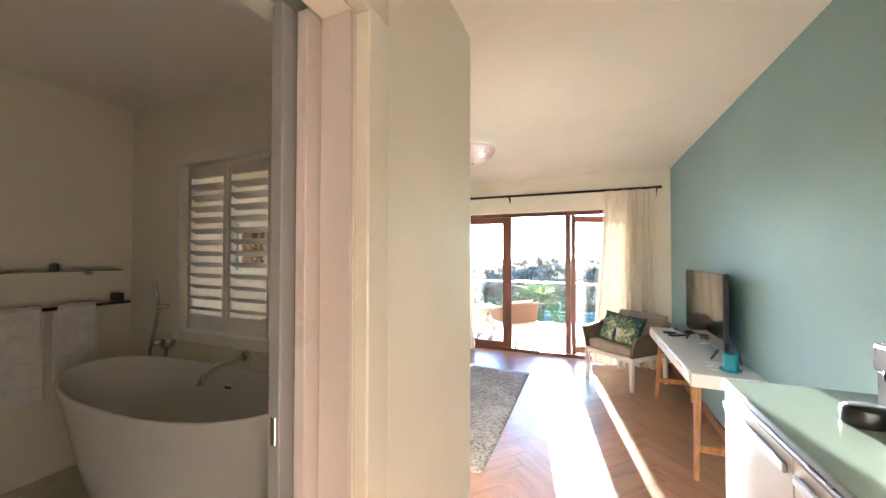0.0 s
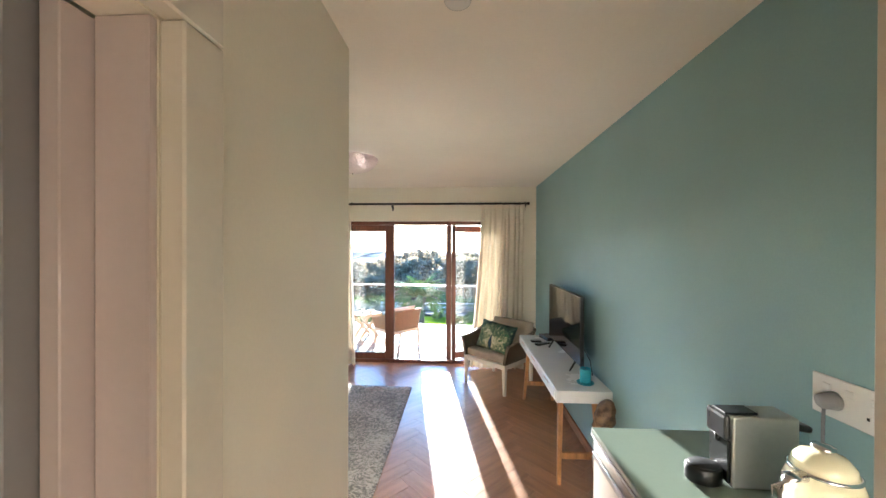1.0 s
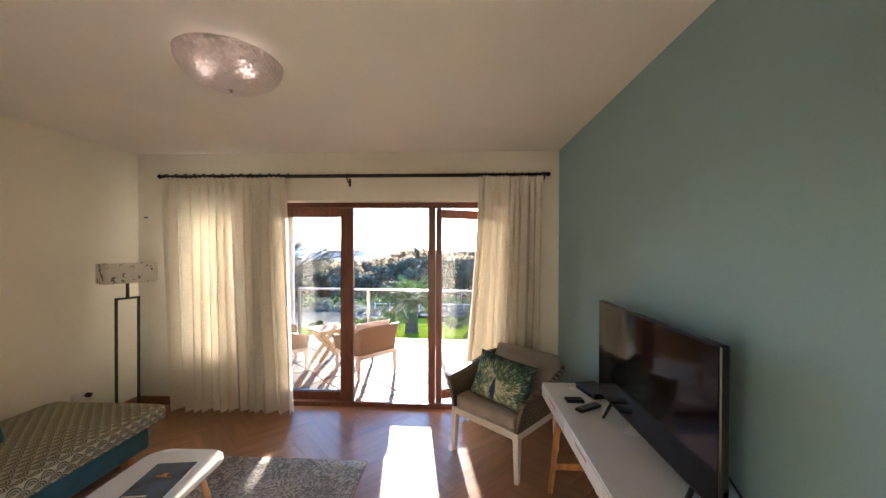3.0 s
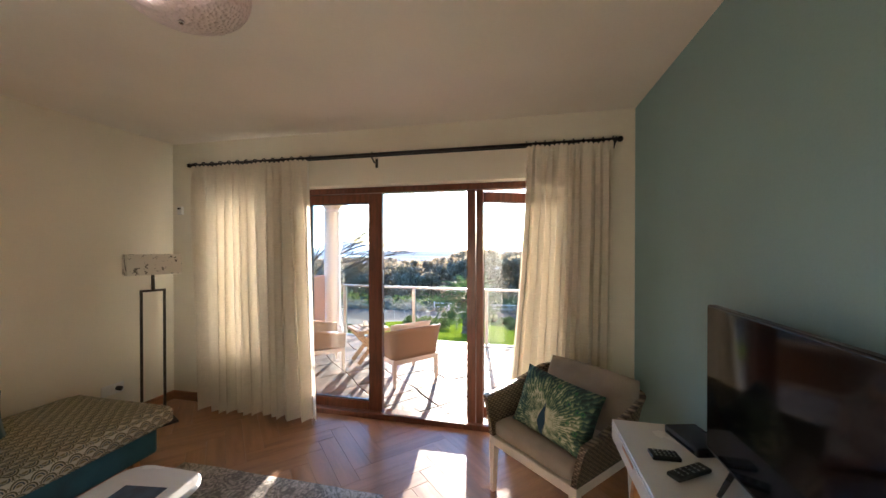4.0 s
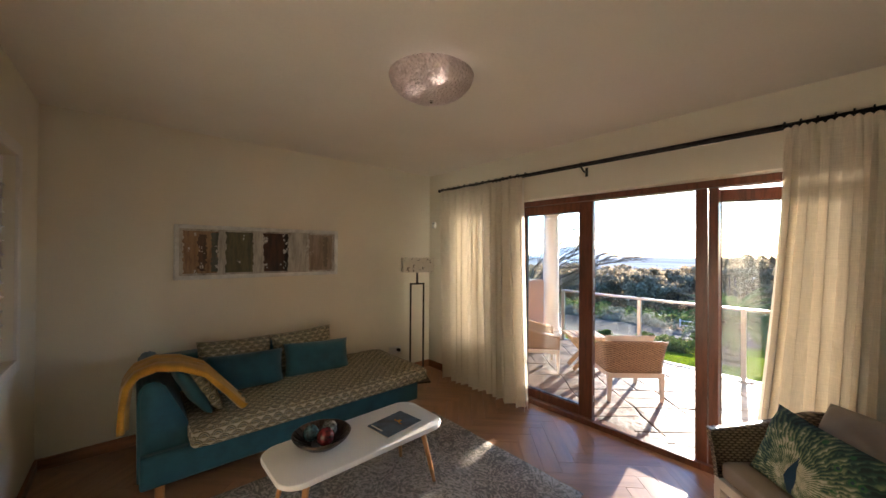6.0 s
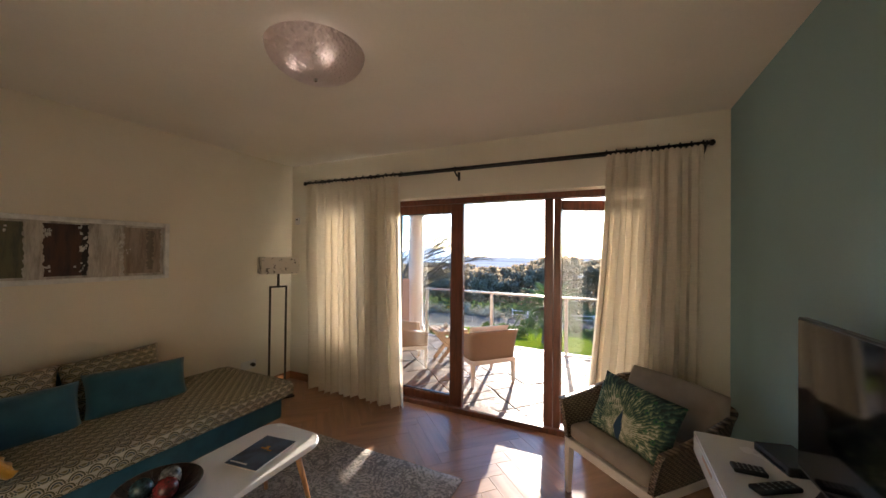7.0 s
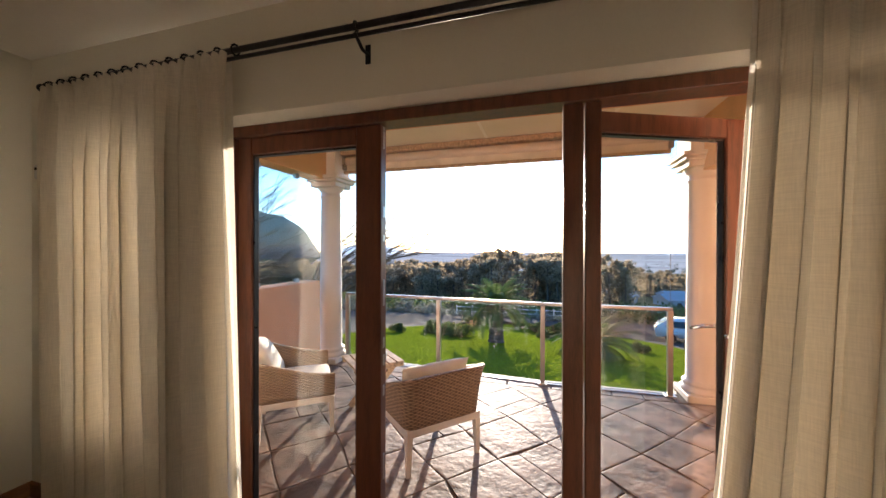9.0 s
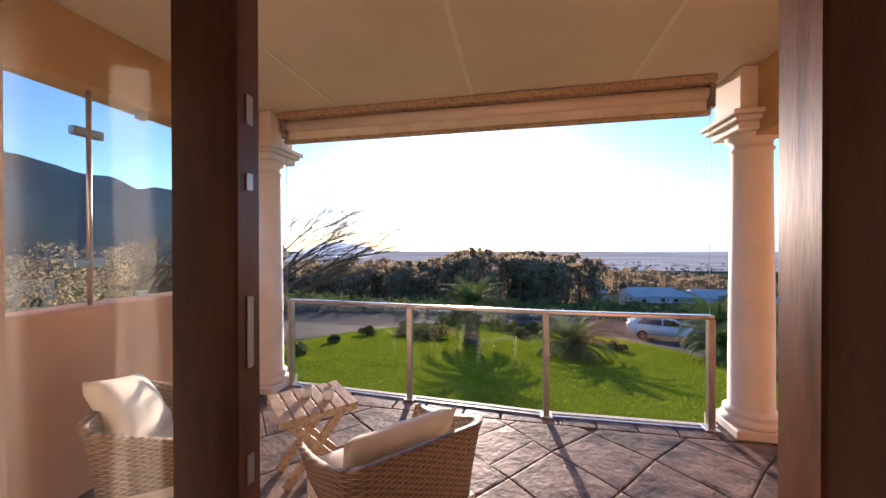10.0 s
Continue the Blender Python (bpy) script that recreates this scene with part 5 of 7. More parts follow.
part("plate", simple_box(WX + 0.001, WX + 0.009, 4.46, 4.63, 0.26, 0.35, 0.002), M_WHITE, s2)
part("plug", tube(B(), [(WX + 0.009, 4.58, 0.305), (WX + 0.045, 4.58, 0.305)], 0.02, 12), M_BLACK, s2, "", True)

# ---- bathroom ----
tub = thing("bathtub", "white oval freestanding bathtub", "bathtub", pose(-2.03, 1.12, 0.0))
bm = B()
nseg = 56
def oval(k, a, b2, z, lift):
    t = 2 * math.pi * k / nseg
    c, s = math.cos(t), math.sin(t)
    e = 2 / 2.4
    return bm.verts.new((a * math.copysign(abs(c) ** e, c), b2 * math.copysign(abs(s) ** e, s), z + lift * (c * c)))
prof = [(0.50, 0.20, 0.0, 0), (0.54, 0.23, 0.03, 0), (0.70, 0.29, 0.36, 0), (0.835, 0.335, 0.69, 0.03), (0.85, 0.343, 0.715, 0.035), (0.845, 0.338, 0.727, 0.035), (0.825, 0.322, 0.72, 0.035),
        (0.69, 0.27, 0.55, 0.02), (0.55, 0.22, 0.26, 0), (0.40, 0.15, 0.15, 0), (0.05, 0.03, 0.14, 0)]
rr = [[oval(k, *p) for k in range(nseg)] for p in prof]
for a, b in zip(rr, rr[1:]):
    for k in range(nseg):
        bm.faces.new((a[k], a[(k + 1) % nseg], b[(k + 1) % nseg], b[k]))
bm.faces.new(rr[0][::-1]), bm.faces.new(rr[-1])
part("tub_shell", bm, M_CERAMIC, tub, "", True)
part("overflow", simple_box(-0.03, 0.03, 0.285, 0.302, 0.60, 0.615, 0.003), M_BLACK, tub)
tap = thing("bath_spout", "chrome bath spout on the wall", "tap")
part("spout", tube(B(), [(-1.94, 1.47, 0.80), (-1.945, 1.38, 0.80), (-1.96, 1.28, 0.785), (-1.975, 1.22, 0.745), (-1.98, 1.20, 0.70)], 0.021, 14), M_CHROME, tap, "", True)
part("wall_rose", tube(B(), [(-1.94, 1.469, 0.80), (-1.94, 1.455, 0.80)], 0.036, 20), M_CHROME, tap, "", True)
hs = thing("hand_shower", "chrome hand shower with hose and valve", "hand shower")
part("handset", tube(B(), [(-2.755, 1.415, 1.05), (-2.76, 1.39, 1.25)], 0.013, 12, 0.017), M_CHROME, hs, "", True)
part("holder", tube(B(), [(-2.725, 1.469, 1.07), (-2.755, 1.40, 1.07)], 0.018, 12), M_CHROME, hs, "", True)
part("hose", tube(B(), [(-2.755, 1.41, 1.04), (-2.775, 1.40, 0.90), (-2.80, 1.39, 0.76), (-2.80, 1.40, 0.60), (-2.75, 1.42, 0.52), (-2.71, 1.43, 0.62), (-2.70, 1.44, 0.80)], 0.011, 8), M_STEEL, hs, "", True)
part("valve", tube(B(), [(-2.70, 1.469, 0.83), (-2.70, 1.42, 0.83)], 0.05, 20), M_CHROME, hs, "", True)
part("lever", tube(B(), [(-2.70, 1.42, 0.83), (-2.72, 1.37, 0.83)], 0.02, 10), M_CHROME, hs, "", True)
tr = thing("towel_rail", "black wall-mounted towel rail", "towel rail")
part("bar", tube(B(), [(-3.11, 0.55, 1.09), (-3.11, 1.42, 1.09)], 0.010, 10), M_IRON, tr, "", True)
for y in (0.62, 1.36):
    part("bracket", simple_box(WX + 0.001, -3.10, y - 0.02, y + 0.02, 1.10, 1.16, 0.003), M_IRON, tr)
for y in (0.86, 1.12):
    bm = B()
    w = 0.095
    box(bm, -3.142, -3.124, y - w, y + w, 0.82, 1.10, 0.006)
    box(bm, -3.096, -3.078, y - w, y + w, 0.78, 1.10, 0.006)
    box(bm, -3.142, -3.078, y - w, y + w, 1.101, 1.115, 0.005)
    box(bm, -3.121, -3.099, y - w - 0.012, y + w + 0.02, 0.52, 1.075, 0.006)
    tagged(part("towel", bm, M_TOWEL, None), "folded white towel hanging on the rail", "towel", "towels on the rail")
sh = thing("glass_shelf", "narrow clear glass wall shelf", "shelf")
part("shelf_glass", simple_box(WX + 0.001, -3.08, 0.40, 1.36, 1.325, 1.333), M_GREENGLASS, sh)
part("shelf_bracket", simple_box(WX + 0.001, -3.15, 1.18, 1.22, 1.30, 1.324), M_CHROME, sh)
gj = solid("glass_jar", lathe(B(), [(0.018, 0.0), (0.022, 0.004), (0.022, 0.04), (0.016, 0.045), (0.016, 0.05)], 20), M_GREENGLASS, "small clear glass jar on the shelf", "jar", "", True, pose(-3.13, 1.02, 1.333))

# ---- terrace ----
TZ = -0.06
RP = [(-2.885, 8.03), (-1.56, 7.945), (-0.316, 7.86), (0.945, 7.89)]
EDGE = [(-3.6, 8.16), (-2.95, 8.16), (-2.93, RP[0][1] + 0.05)] + [(x, y + 0.05) for x, y in RP] + [(1.03, 7.945), (1.05, 8.16), (2.2, 8.16)]


def edge_y(x):
    """How far the terrace reaches at x: just past the railing."""
    return float(np.interp(x, [p[0] for p in EDGE], [p[1] for p in EDGE]))


def strip(outer, inner, z0, z1):
    """An upright prism between two lines in plan."""
    bm = B()
    ring = outer + inner[::-1]
    lo, hi = [bm.verts.new((x, y, z0)) for x, y in ring], [bm.verts.new((x, y, z1)) for x, y in ring]
    n = len(ring)
    for k in range(n):
        bm.faces.new((lo[k], lo[(k + 1) % n], hi[(k + 1) % n], hi[k]))
    bm.faces.new(hi), bm.faces.new(lo[::-1])
    bmesh.ops.recalc_face_normals(bm, faces=bm.faces)
    return bm


solid("terrace_slab", strip(EDGE, [(-3.6, 5.42), (2.2, 5.42)], -0.60, TZ - 0.012), M_GROUT, "dark grouted terrace bed", "terrace")
solid("terrace_kerb", strip([(x, y + 0.042) for x, y in EDGE], [(x, y + 0.002) for x, y in EDGE], -0.60, TZ + 0.004), M_STUCCO, "white painted terrace edge", "kerb")
solid("terrace_front", simple_box(-3.6, 2.2, 8.0, 8.15, -5.3, -0.602), M_SALMON, "salmon plaster wall under the terrace", "wall")
solid("house_base", simple_box(-3.6, 2.2, -2.8, 7.99, -5.3, -0.604), M_SALMON, "salmon lower storey of the house", "wall")
solid("terrace_soffit", simple_box(-3.6, 2.2, 5.422, 8.4, 2.752, 2.80), M_SOFFIT, "pale boarded terrace ceiling", "ceiling")
solid("terrace_roof", simple_box(-3.7, 2.3, 5.0, 8.6, 2.804, 3.0), M_STUCCO, "flat terrace roof slab", "roof")
bm = B()
for x in (-2.25, -0.95, 0.35, 1.4):
    box(bm, x - 0.018, x + 0.018, 5.424, 8.0, 2.746, 2.7515, 0.002)
solid("trim_soffit", bm, M_STUCCO, "thin cover strips on the terrace ceiling", "trim")
solid("beam_front", simple_box(-3.0, 1.0, 8.02, 8.22, 2.60, 2.75), M_STUCCO, "white beam across the terrace front", "beam")
solid("beam_west", simple_box(-3.30, -3.06, 5.424, 8.3, 2.36, 2.75), M_OCHRE, "ochre plaster beam over the parapet", "beam")
solid("beam_east", simple_box(1.20, 1.52, 5.424, 7.93, 2.23, 2.75), M_OCHRE, "ochre plaster beam beside the column", "beam")
solid("parapet_west", simple_box(-3.30, -3.06, 5.424, 7.66, TZ, 1.04, 0.01), M_SALMON, "salmon plaster parapet wall", "parapet")
solid("wall_terrace_east", simple_box(1.50, 1.72, 5.424, 7.75, TZ, 2.75), M_OCHRE, "ochre plaster side wall of the terrace", "wall")

gs = thing("glass_screen", "frameless glass wind screen on the parapet", "glass screen")
for a, b in ((5.46, 6.41), (6.43, 7.60)):
    p = part("pane", simple_box(-3.185, -3.175, a, b, 1.06, 2.34), M_RAILGLASS, gs)
    p.visible_shadow = False
for y in (5.9, 6.75, 7.35):
    part("clip", simple_box(-3.20, -3.16, y - 0.03, y + 0.03, 2.30, 2.359, 0.003), M_STEEL, gs)
    part("clip", simple_box(-3.20, -3.16, y - 0.03, y + 0.03, 1.041, 1.085, 0.003), M_STEEL, gs)
part("post", tube(B(), [(-3.15, 6.42, 1.041), (-3.15, 6.42, 2.359)], 0.014, 12), M_ALU, gs, "", True)
for z in (1.30, 2.10):
    part("clamp", simple_box(-3.19, -3.14, 6.34, 6.50, z - 0.025, z + 0.025, 0.004), M_STEEL, gs)


def column(x, y, label):
    ob = thing("column", label, "column", pose(x, y, TZ), "terrace columns")
    part("plinth", simple_box(-0.20, 0.20, -0.20, 0.20, 0, 0.07, 0.008), M_STUCCO, ob)
    bm = B()
    lathe(bm, [(0.19, 0.07), (0.198, 0.085), (0.195, 0.105), (0.175, 0.12), (0.168, 0.135), (0.18, 0.15), (0.178, 0.168), (0.16, 0.18), (0.146, 0.20),
               (0.143, 0.9), (0.136, 1.6), (0.128, 2.19), (0.140, 2.20), (0.142, 2.215), (0.128, 2.225), (0.130, 2.27), (0.150, 2.285), (0.168, 2.315), (0.17, 2.33)], 40)
    part("shaft", bm, M_STUCCO, ob, "", True)
    bm = B()
    box(bm, -0.19, 0.19, -0.19, 0.19, 2.33, 2.39, 0.006)
    box(bm, -0.225, 0.225, -0.225, 0.225, 2.392, 2.43, 0.006)
    box(bm, -0.25, 0.25, -0.25, 0.25, 2.432, 2.47, 0.006)
    box(bm, -0.17, 0.17, -0.17, 0.17, 2.472, 2.805)
    part("capital", bm, M_STUCCO, ob)
    return ob


column(-3.10, 7.95, "white classical column with a moulded capital")
column(1.255, 7.95, "white classical column with a moulded capital")

bl = thing("roller_blind", "rolled-up cream terrace blind under the beam", "blind")
part("roll", tube(B(), [(-2.90, 7.96, 2.63), (0.97, 7.96, 2.63)], 0.055, 20), M_SOFFIT, bl, "", True)
part("cassette", simple_box(-2.91, 0.98, 7.86, 8.018, 2.69, 2.748, 0.006), M_TEAK, bl)
part("bottom_bar", simple_box(-2.90, 0.97, 7.935, 7.985, 2.455, 2.49, 0.006), M_TEAK, bl)
part("blind_cloth", simple_box(-2.90, 0.97, 7.957, 7.963, 2.49, 2.60), M_CANVAS, bl)
for x in (-2.88, 0.965):
    part("guide_wire", tube(B(), [(x, 7.95, 2.455), (x, 7.95, TZ)], 0.0025, 6), M_STEEL, bl)
    part("end_bracket", simple_box(x - 0.02, x + 0.02, 7.90, 8.015, 2.50, 2.69, 0.004), M_STEEL, bl)

rl = thing("balustrade", "aluminium terrace railing with clear glass panels", "railing")
for x, y in RP:
    p = part("post", simple_box(x - 0.025, x + 0.025, y - 0.025, y + 0.025, TZ, 0.815, 0.003), M_ALU, rl)
    part("foot_plate", simple_box(x - 0.05, x + 0.05, y - 0.05, y + 0.05, TZ, TZ + 0.012, 0.002), M_ALU, p)
for (xa, ya), (xb, yb) in zip(RP, RP[1:]):
    L, a = math.dist((xa, ya), (xb, yb)), math.atan2(yb - ya, xb - xa)
    m = Matrix.Translation((xa, ya, 0)) @ Matrix.Rotation(a, 4, "Z")
    part("top_rail", simple_box(-0.02, L + 0.02, -0.03, 0.03, 0.815, 0.85, 0.008, m=m), M_ALU, rl)
    part("bottom_rail", simple_box(0.03, L - 0.03, -0.012, 0.012, TZ + 0.001, TZ + 0.008, 0.002, m=m), M_ALU, rl)
    p = part("pane", simple_box(0.035, L - 0.035, -0.004, 0.004, TZ + 0.009, 0.80, m=m), M_RAILGLASS, rl)
    p.visible_shadow = False

oc = armchair("garden_armchair", "honey wicker terrace armchair with white legs and cream cushions", pose(-1.17, 6.33, TZ, 0, 0, -132.5), M_WICKER_OUT, M_WHITEWOOD, M_CANVAS, W=0.30, D=0.29, seat=0.31, arm=0.50, back=0.66, group="terrace armchairs")
copy_thing(oc, pose(-2.37, 6.35, TZ, 0, 0, 129.0))
for m, w in ((pose(-1.09, 6.23, TZ + 0.515, 66, 0, -132.5), 0.55), (pose(-2.62, 6.27, TZ + 0.58, 58, 14, 120), 0.52)):
    tagged(part("cushion", pillow(w, 0.40, 0.16, m), M_CANVAS, None, "", True), "cream canvas cushion leaning on a terrace armchair", "cushion", "terrace cushions")

M_FROST = mat("frosted_glass", (0.75, 0.76, 0.74), 0.15, vary=0.03, bump=0, coat=0.4)
st = thing("folding_table", "slatted folding teak side table with crossed legs", "side table", pose(-1.87, 6.80, TZ, 0, 0, 47))
TH = 0.47
for k in range(6):
    part("slat", simple_box(-0.235 + k * 0.0795, -0.235 + k * 0.0795 + 0.066, -0.22, 0.22, TH - 0.018, TH, 0.003), M_TEAK, st)
for y in (-0.19, 0.19):
    part("batten", simple_box(-0.235, 0.23, y - 0.02, y + 0.02, TH - 0.052, TH - 0.019, 0.003), M_TEAK, st)
for y, s in ((-0.15, 1), (0.15, 1), (-0.11, -1), (0.11, -1)):
    bm = B()
    L = math.hypot(0.36, TH - 0.05)
    box(bm, -L / 2, L / 2, -0.016, 0.016, -0.026, 0.026, 0.003, m=Matrix.Translation((0, y, (TH - 0.04) / 2)) @ Matrix.Rotation(s * math.atan2(TH - 0.06, 0.36), 4, "Y"))
    part("crossed_leg", bm, M_TEAK, st)
for x, y in ((-0.02, 0.05), (0.08, -0.07)):
    q = st.matrix_world @ Vector((x, y, TH))
    solid("candle_glass", lathe(B(), [(0.028, 0.0), (0.034, 0.003), (0.036, 0.065), (0.033, 0.066), (0.031, 0.012), (0.005, 0.010)], 20), M_FROST, "clear glass tealight holder on the terrace table", "candle holder", "", True, pose(*q), "tealight holders")

# ---- garden ----
GZ = -5.1


def terrain(x, y):
    """A bank falling from the terrace to the driveway, then a long slope to the plain."""
    d = max(0.0, y - 36)
    far = max(0.0, math.hypot(x, y) - 70)
    z = max(GZ, -1.38 - 0.16 * max(0.0, y - 8.15)) - 0.10 * min(d, 60) - 0.07 * min(far, 160) - 0.012 * max(0, far - 160)
    z += 0.25 * noise.noise(Vector((x * 0.05, y * 0.05, 1.0))) * min(1, d / 20)
    return max(z, -58)


bm = B()
xs = sorted({*range(-60, 61, 4), *[s * v for v in (80, 110, 150, 210, 300, 450, 700, 1100, 1800, 3000, 4800) for s in (-1, 1)]})
ys = sorted({*range(-20, 101, 4), 8.15, 31.4, *[-40, -100, -300, -1000, -3000], 125, 160, 210, 300, 450, 700, 1100, 1800, 2800, 4200, 4900})
gv = {(x, y): bm.verts.new((x, y, terrain(x, y))) for x in xs for y in ys}
for a, b in zip(xs, xs[1:]):
    for c, d in zip(ys, ys[1:]):
        bm.faces.new((gv[a, c], gv[b, c], gv[b, d], gv[a, d]))
solid("ground", bm, M_FIELD, "dark green scrubland sloping to a far plain", "ground", "structure", True)


def sheet(pts, lift):
    """A patch of ground inside an outline, draped on the bank."""
    bm = B()
    bm.faces.new([bm.verts.new((x, y, 0)) for x, y in pts])
    bmesh.ops.triangulate(bm, faces=bm.faces[:])
    for _ in range(4):
        bmesh.ops.subdivide_edges(bm, edges=[e for e in bm.edges if e.calc_length() > 1.6], cuts=1)
        bmesh.ops.triangulate(bm, faces=bm.faces[:])
    for v in bm.verts:
        v.co.z = terrain(v.co.x, v.co.y) + lift
    return bm


LAWN = [(6.1, 12.9), (6.8, 15.0), (7.4, 17.5), (7.7, 20.3), (7.6, 23.6), (7.1, 27.2), (6.1, 30.9), (4.2, 32.4), (2.1, 33.3), (0.0, 33.8), (-2.0, 33.9), (-4.1, 33.8), (-6.1, 33.3), (-8.2, 32.4), (-10.1, 30.9), (-10.9, 27.2), (-11.1, 23.6), (-11.0, 20.3), (-10.4, 17.5), (-9.7, 15.0), (-8.8, 12.9), (-7.9, 11.1), (-7.1, 9.7), (-6.3, 8.5), (-5.5, 8.2), (3.2, 8.2), (3.8, 8.5), (4.6, 9.7), (5.3, 11.1)]

solid("driveway", sheet([(-31.1, 17.7), (-21.7, 17.7), (-12.3, 17.7), (-11.9, 20.6), (-11.4, 24.1), (-10.9, 29.3), (-9.1, 32.9), (-6.1, 34.1), (-3.0, 35.3), (0.0, 34.4), (3.1, 33.4), (4.8, 31.7), (5.9, 27.4), (6.7, 23.6), (7.3, 20.6), (7.9, 17.7), (8.4, 15.3), (16.3, 15.3), (24.3, 15.3), (36.6, 27.4), (40.6, 37.5), (27.4, 37.8), (14.2, 38.0), (11.2, 38.3), (8.1, 38.5), (4.1, 38.8), (0.0, 39.0), (-4.1, 38.8), (-8.1, 38.5), (-14.2, 37.5), (-20.3, 36.5), (-33.5, 36.5), (-46.7, 36.5), (-43.6, 28.7)], 0.05), M_ROAD, "grey gravelled driveway curving round the lawn", "driveway")
solid("lawn", sheet(LAWN, 0.09), M_GRASS, "bright green mown lawn", "lawn")

rng = np.random.default_rng(5)


def blades(name, verts, faces, material, label, category):
    me = bpy.data.meshes.new(name)
    me.from_pydata(verts.reshape(-1, 3).tolist(), [], faces)
    me.materials.append(material)
    return tagged(new(name, me), label, category, "", "stuff")


N = 150000
gx, gy = rng.uniform(-13, 10, N), 8.6 + 23.0 * rng.uniform(0, 1, N) ** 1.35
inside = np.zeros(N, bool)
for (ax, ay), (bx, by) in zip(LAWN, LAWN[1:] + LAWN[:1]):
    if ay != by:
        inside ^= ((ay > gy) != (by > gy)) & (gx < (bx - ax) * (gy - ay) / (by - ay) + ax)
gx, gy = gx[inside], gy[inside]
gz = np.array([terrain(a, b) for a, b in zip(gx, gy)]) + 0.08
N = len(gx)
t = rng.uniform(0, math.pi, N)
h, w = rng.uniform(0.02, 0.05, N), rng.uniform(0.008, 0.02, N)
vv = np.zeros((N, 3, 3))
vv[:, 0] = np.stack([gx - np.cos(t) * w, gy - np.sin(t) * w, gz], 1)
vv[:, 1] = np.stack([gx + np.cos(t) * w, gy + np.sin(t) * w, gz], 1)
vv[:, 2] = np.stack([gx + rng.normal(0, 0.04, N), gy + rng.normal(0, 0.04, N), gz + 0.01 + h], 1)
blades("grass", vv, [(3 * i, 3 * i + 1, 3 * i + 2) for i in range(N)], M_BLADE, "short green lawn grass", "grass")


def leaf_cloud(centres, radii, count, size, flat=1.0, seed=1):
    """Small quads scattered in the outer part of lumpy clumps."""
    g = np.random.default_rng(seed)
    c = np.repeat(np.asarray(centres, float), count, 0)
    r = np.repeat(np.asarray(radii, float), count)
    d = g.normal(0, 1, (len(c), 3))
    d /= np.linalg.norm(d, axis=1)[:, None]
    d[:, 2] *= flat
    p = c + d * (r * g.uniform(0.45, 1.08, len(c)))[:, None]
    u = g.normal(0, 1, (len(c), 3))
    u /= np.linalg.norm(u, axis=1)[:, None]
    v = np.cross(u, g.normal(0, 1, (len(c), 3)))
    v /= np.linalg.norm(v, axis=1)[:, None]
    s = size * g.uniform(0.6, 1.3, len(c))[:, None]
    q = np.stack([p - u * s, p - v * s * 0.45, p + u * s, p + v * s * 0.45], 1)
    return q.reshape(-1, 3)


def quads_mesh(name, verts, material, parent=None):
    me = bpy.data.meshes.new(name)
    me.from_pydata(verts.tolist(), [], [(4 * i, 4 * i + 1, 4 * i + 2, 4 * i + 3) for i in range(len(verts) // 4)])
    me.materials.append(material)
    ob = new(name, me)
    ob.parent = parent
    return ob


def shrub(x, y, r, h, material, label, seed, lumps=9):
    g = random.Random(seed)
    ob = thing("shrub", label, "shrub", pose(x, y, terrain(x, y)), "garden shrubs")
    cs, rs = [], []
    for _ in range(lumps):
        a, d = g.uniform(0, 6.28), r * math.sqrt(g.random()) * 0.8
        rr = r * g.uniform(0.3, 0.5)
        cs.append((d * math.cos(a), d * math.sin(a), max(rr * 0.7, h * g.uniform(0.3, 0.8) * (1 - 0.4 * d / r))))
        rs.append(rr)
    crown = quads_mesh("crown", leaf_cloud(cs, rs, 120, 0.07 + 0.03 * r, 0.9, seed), material, ob)
    bm = B()
    for k in range(5):
        a = k * 1.3
        tube(bm, [(0, 0, -0.05), (0.3 * r * math.cos(a), 0.3 * r * math.sin(a), 0.5 * h)], 0.03, 5, 0.01)
    part("stems", bm, M_BARK, ob)
    return ob


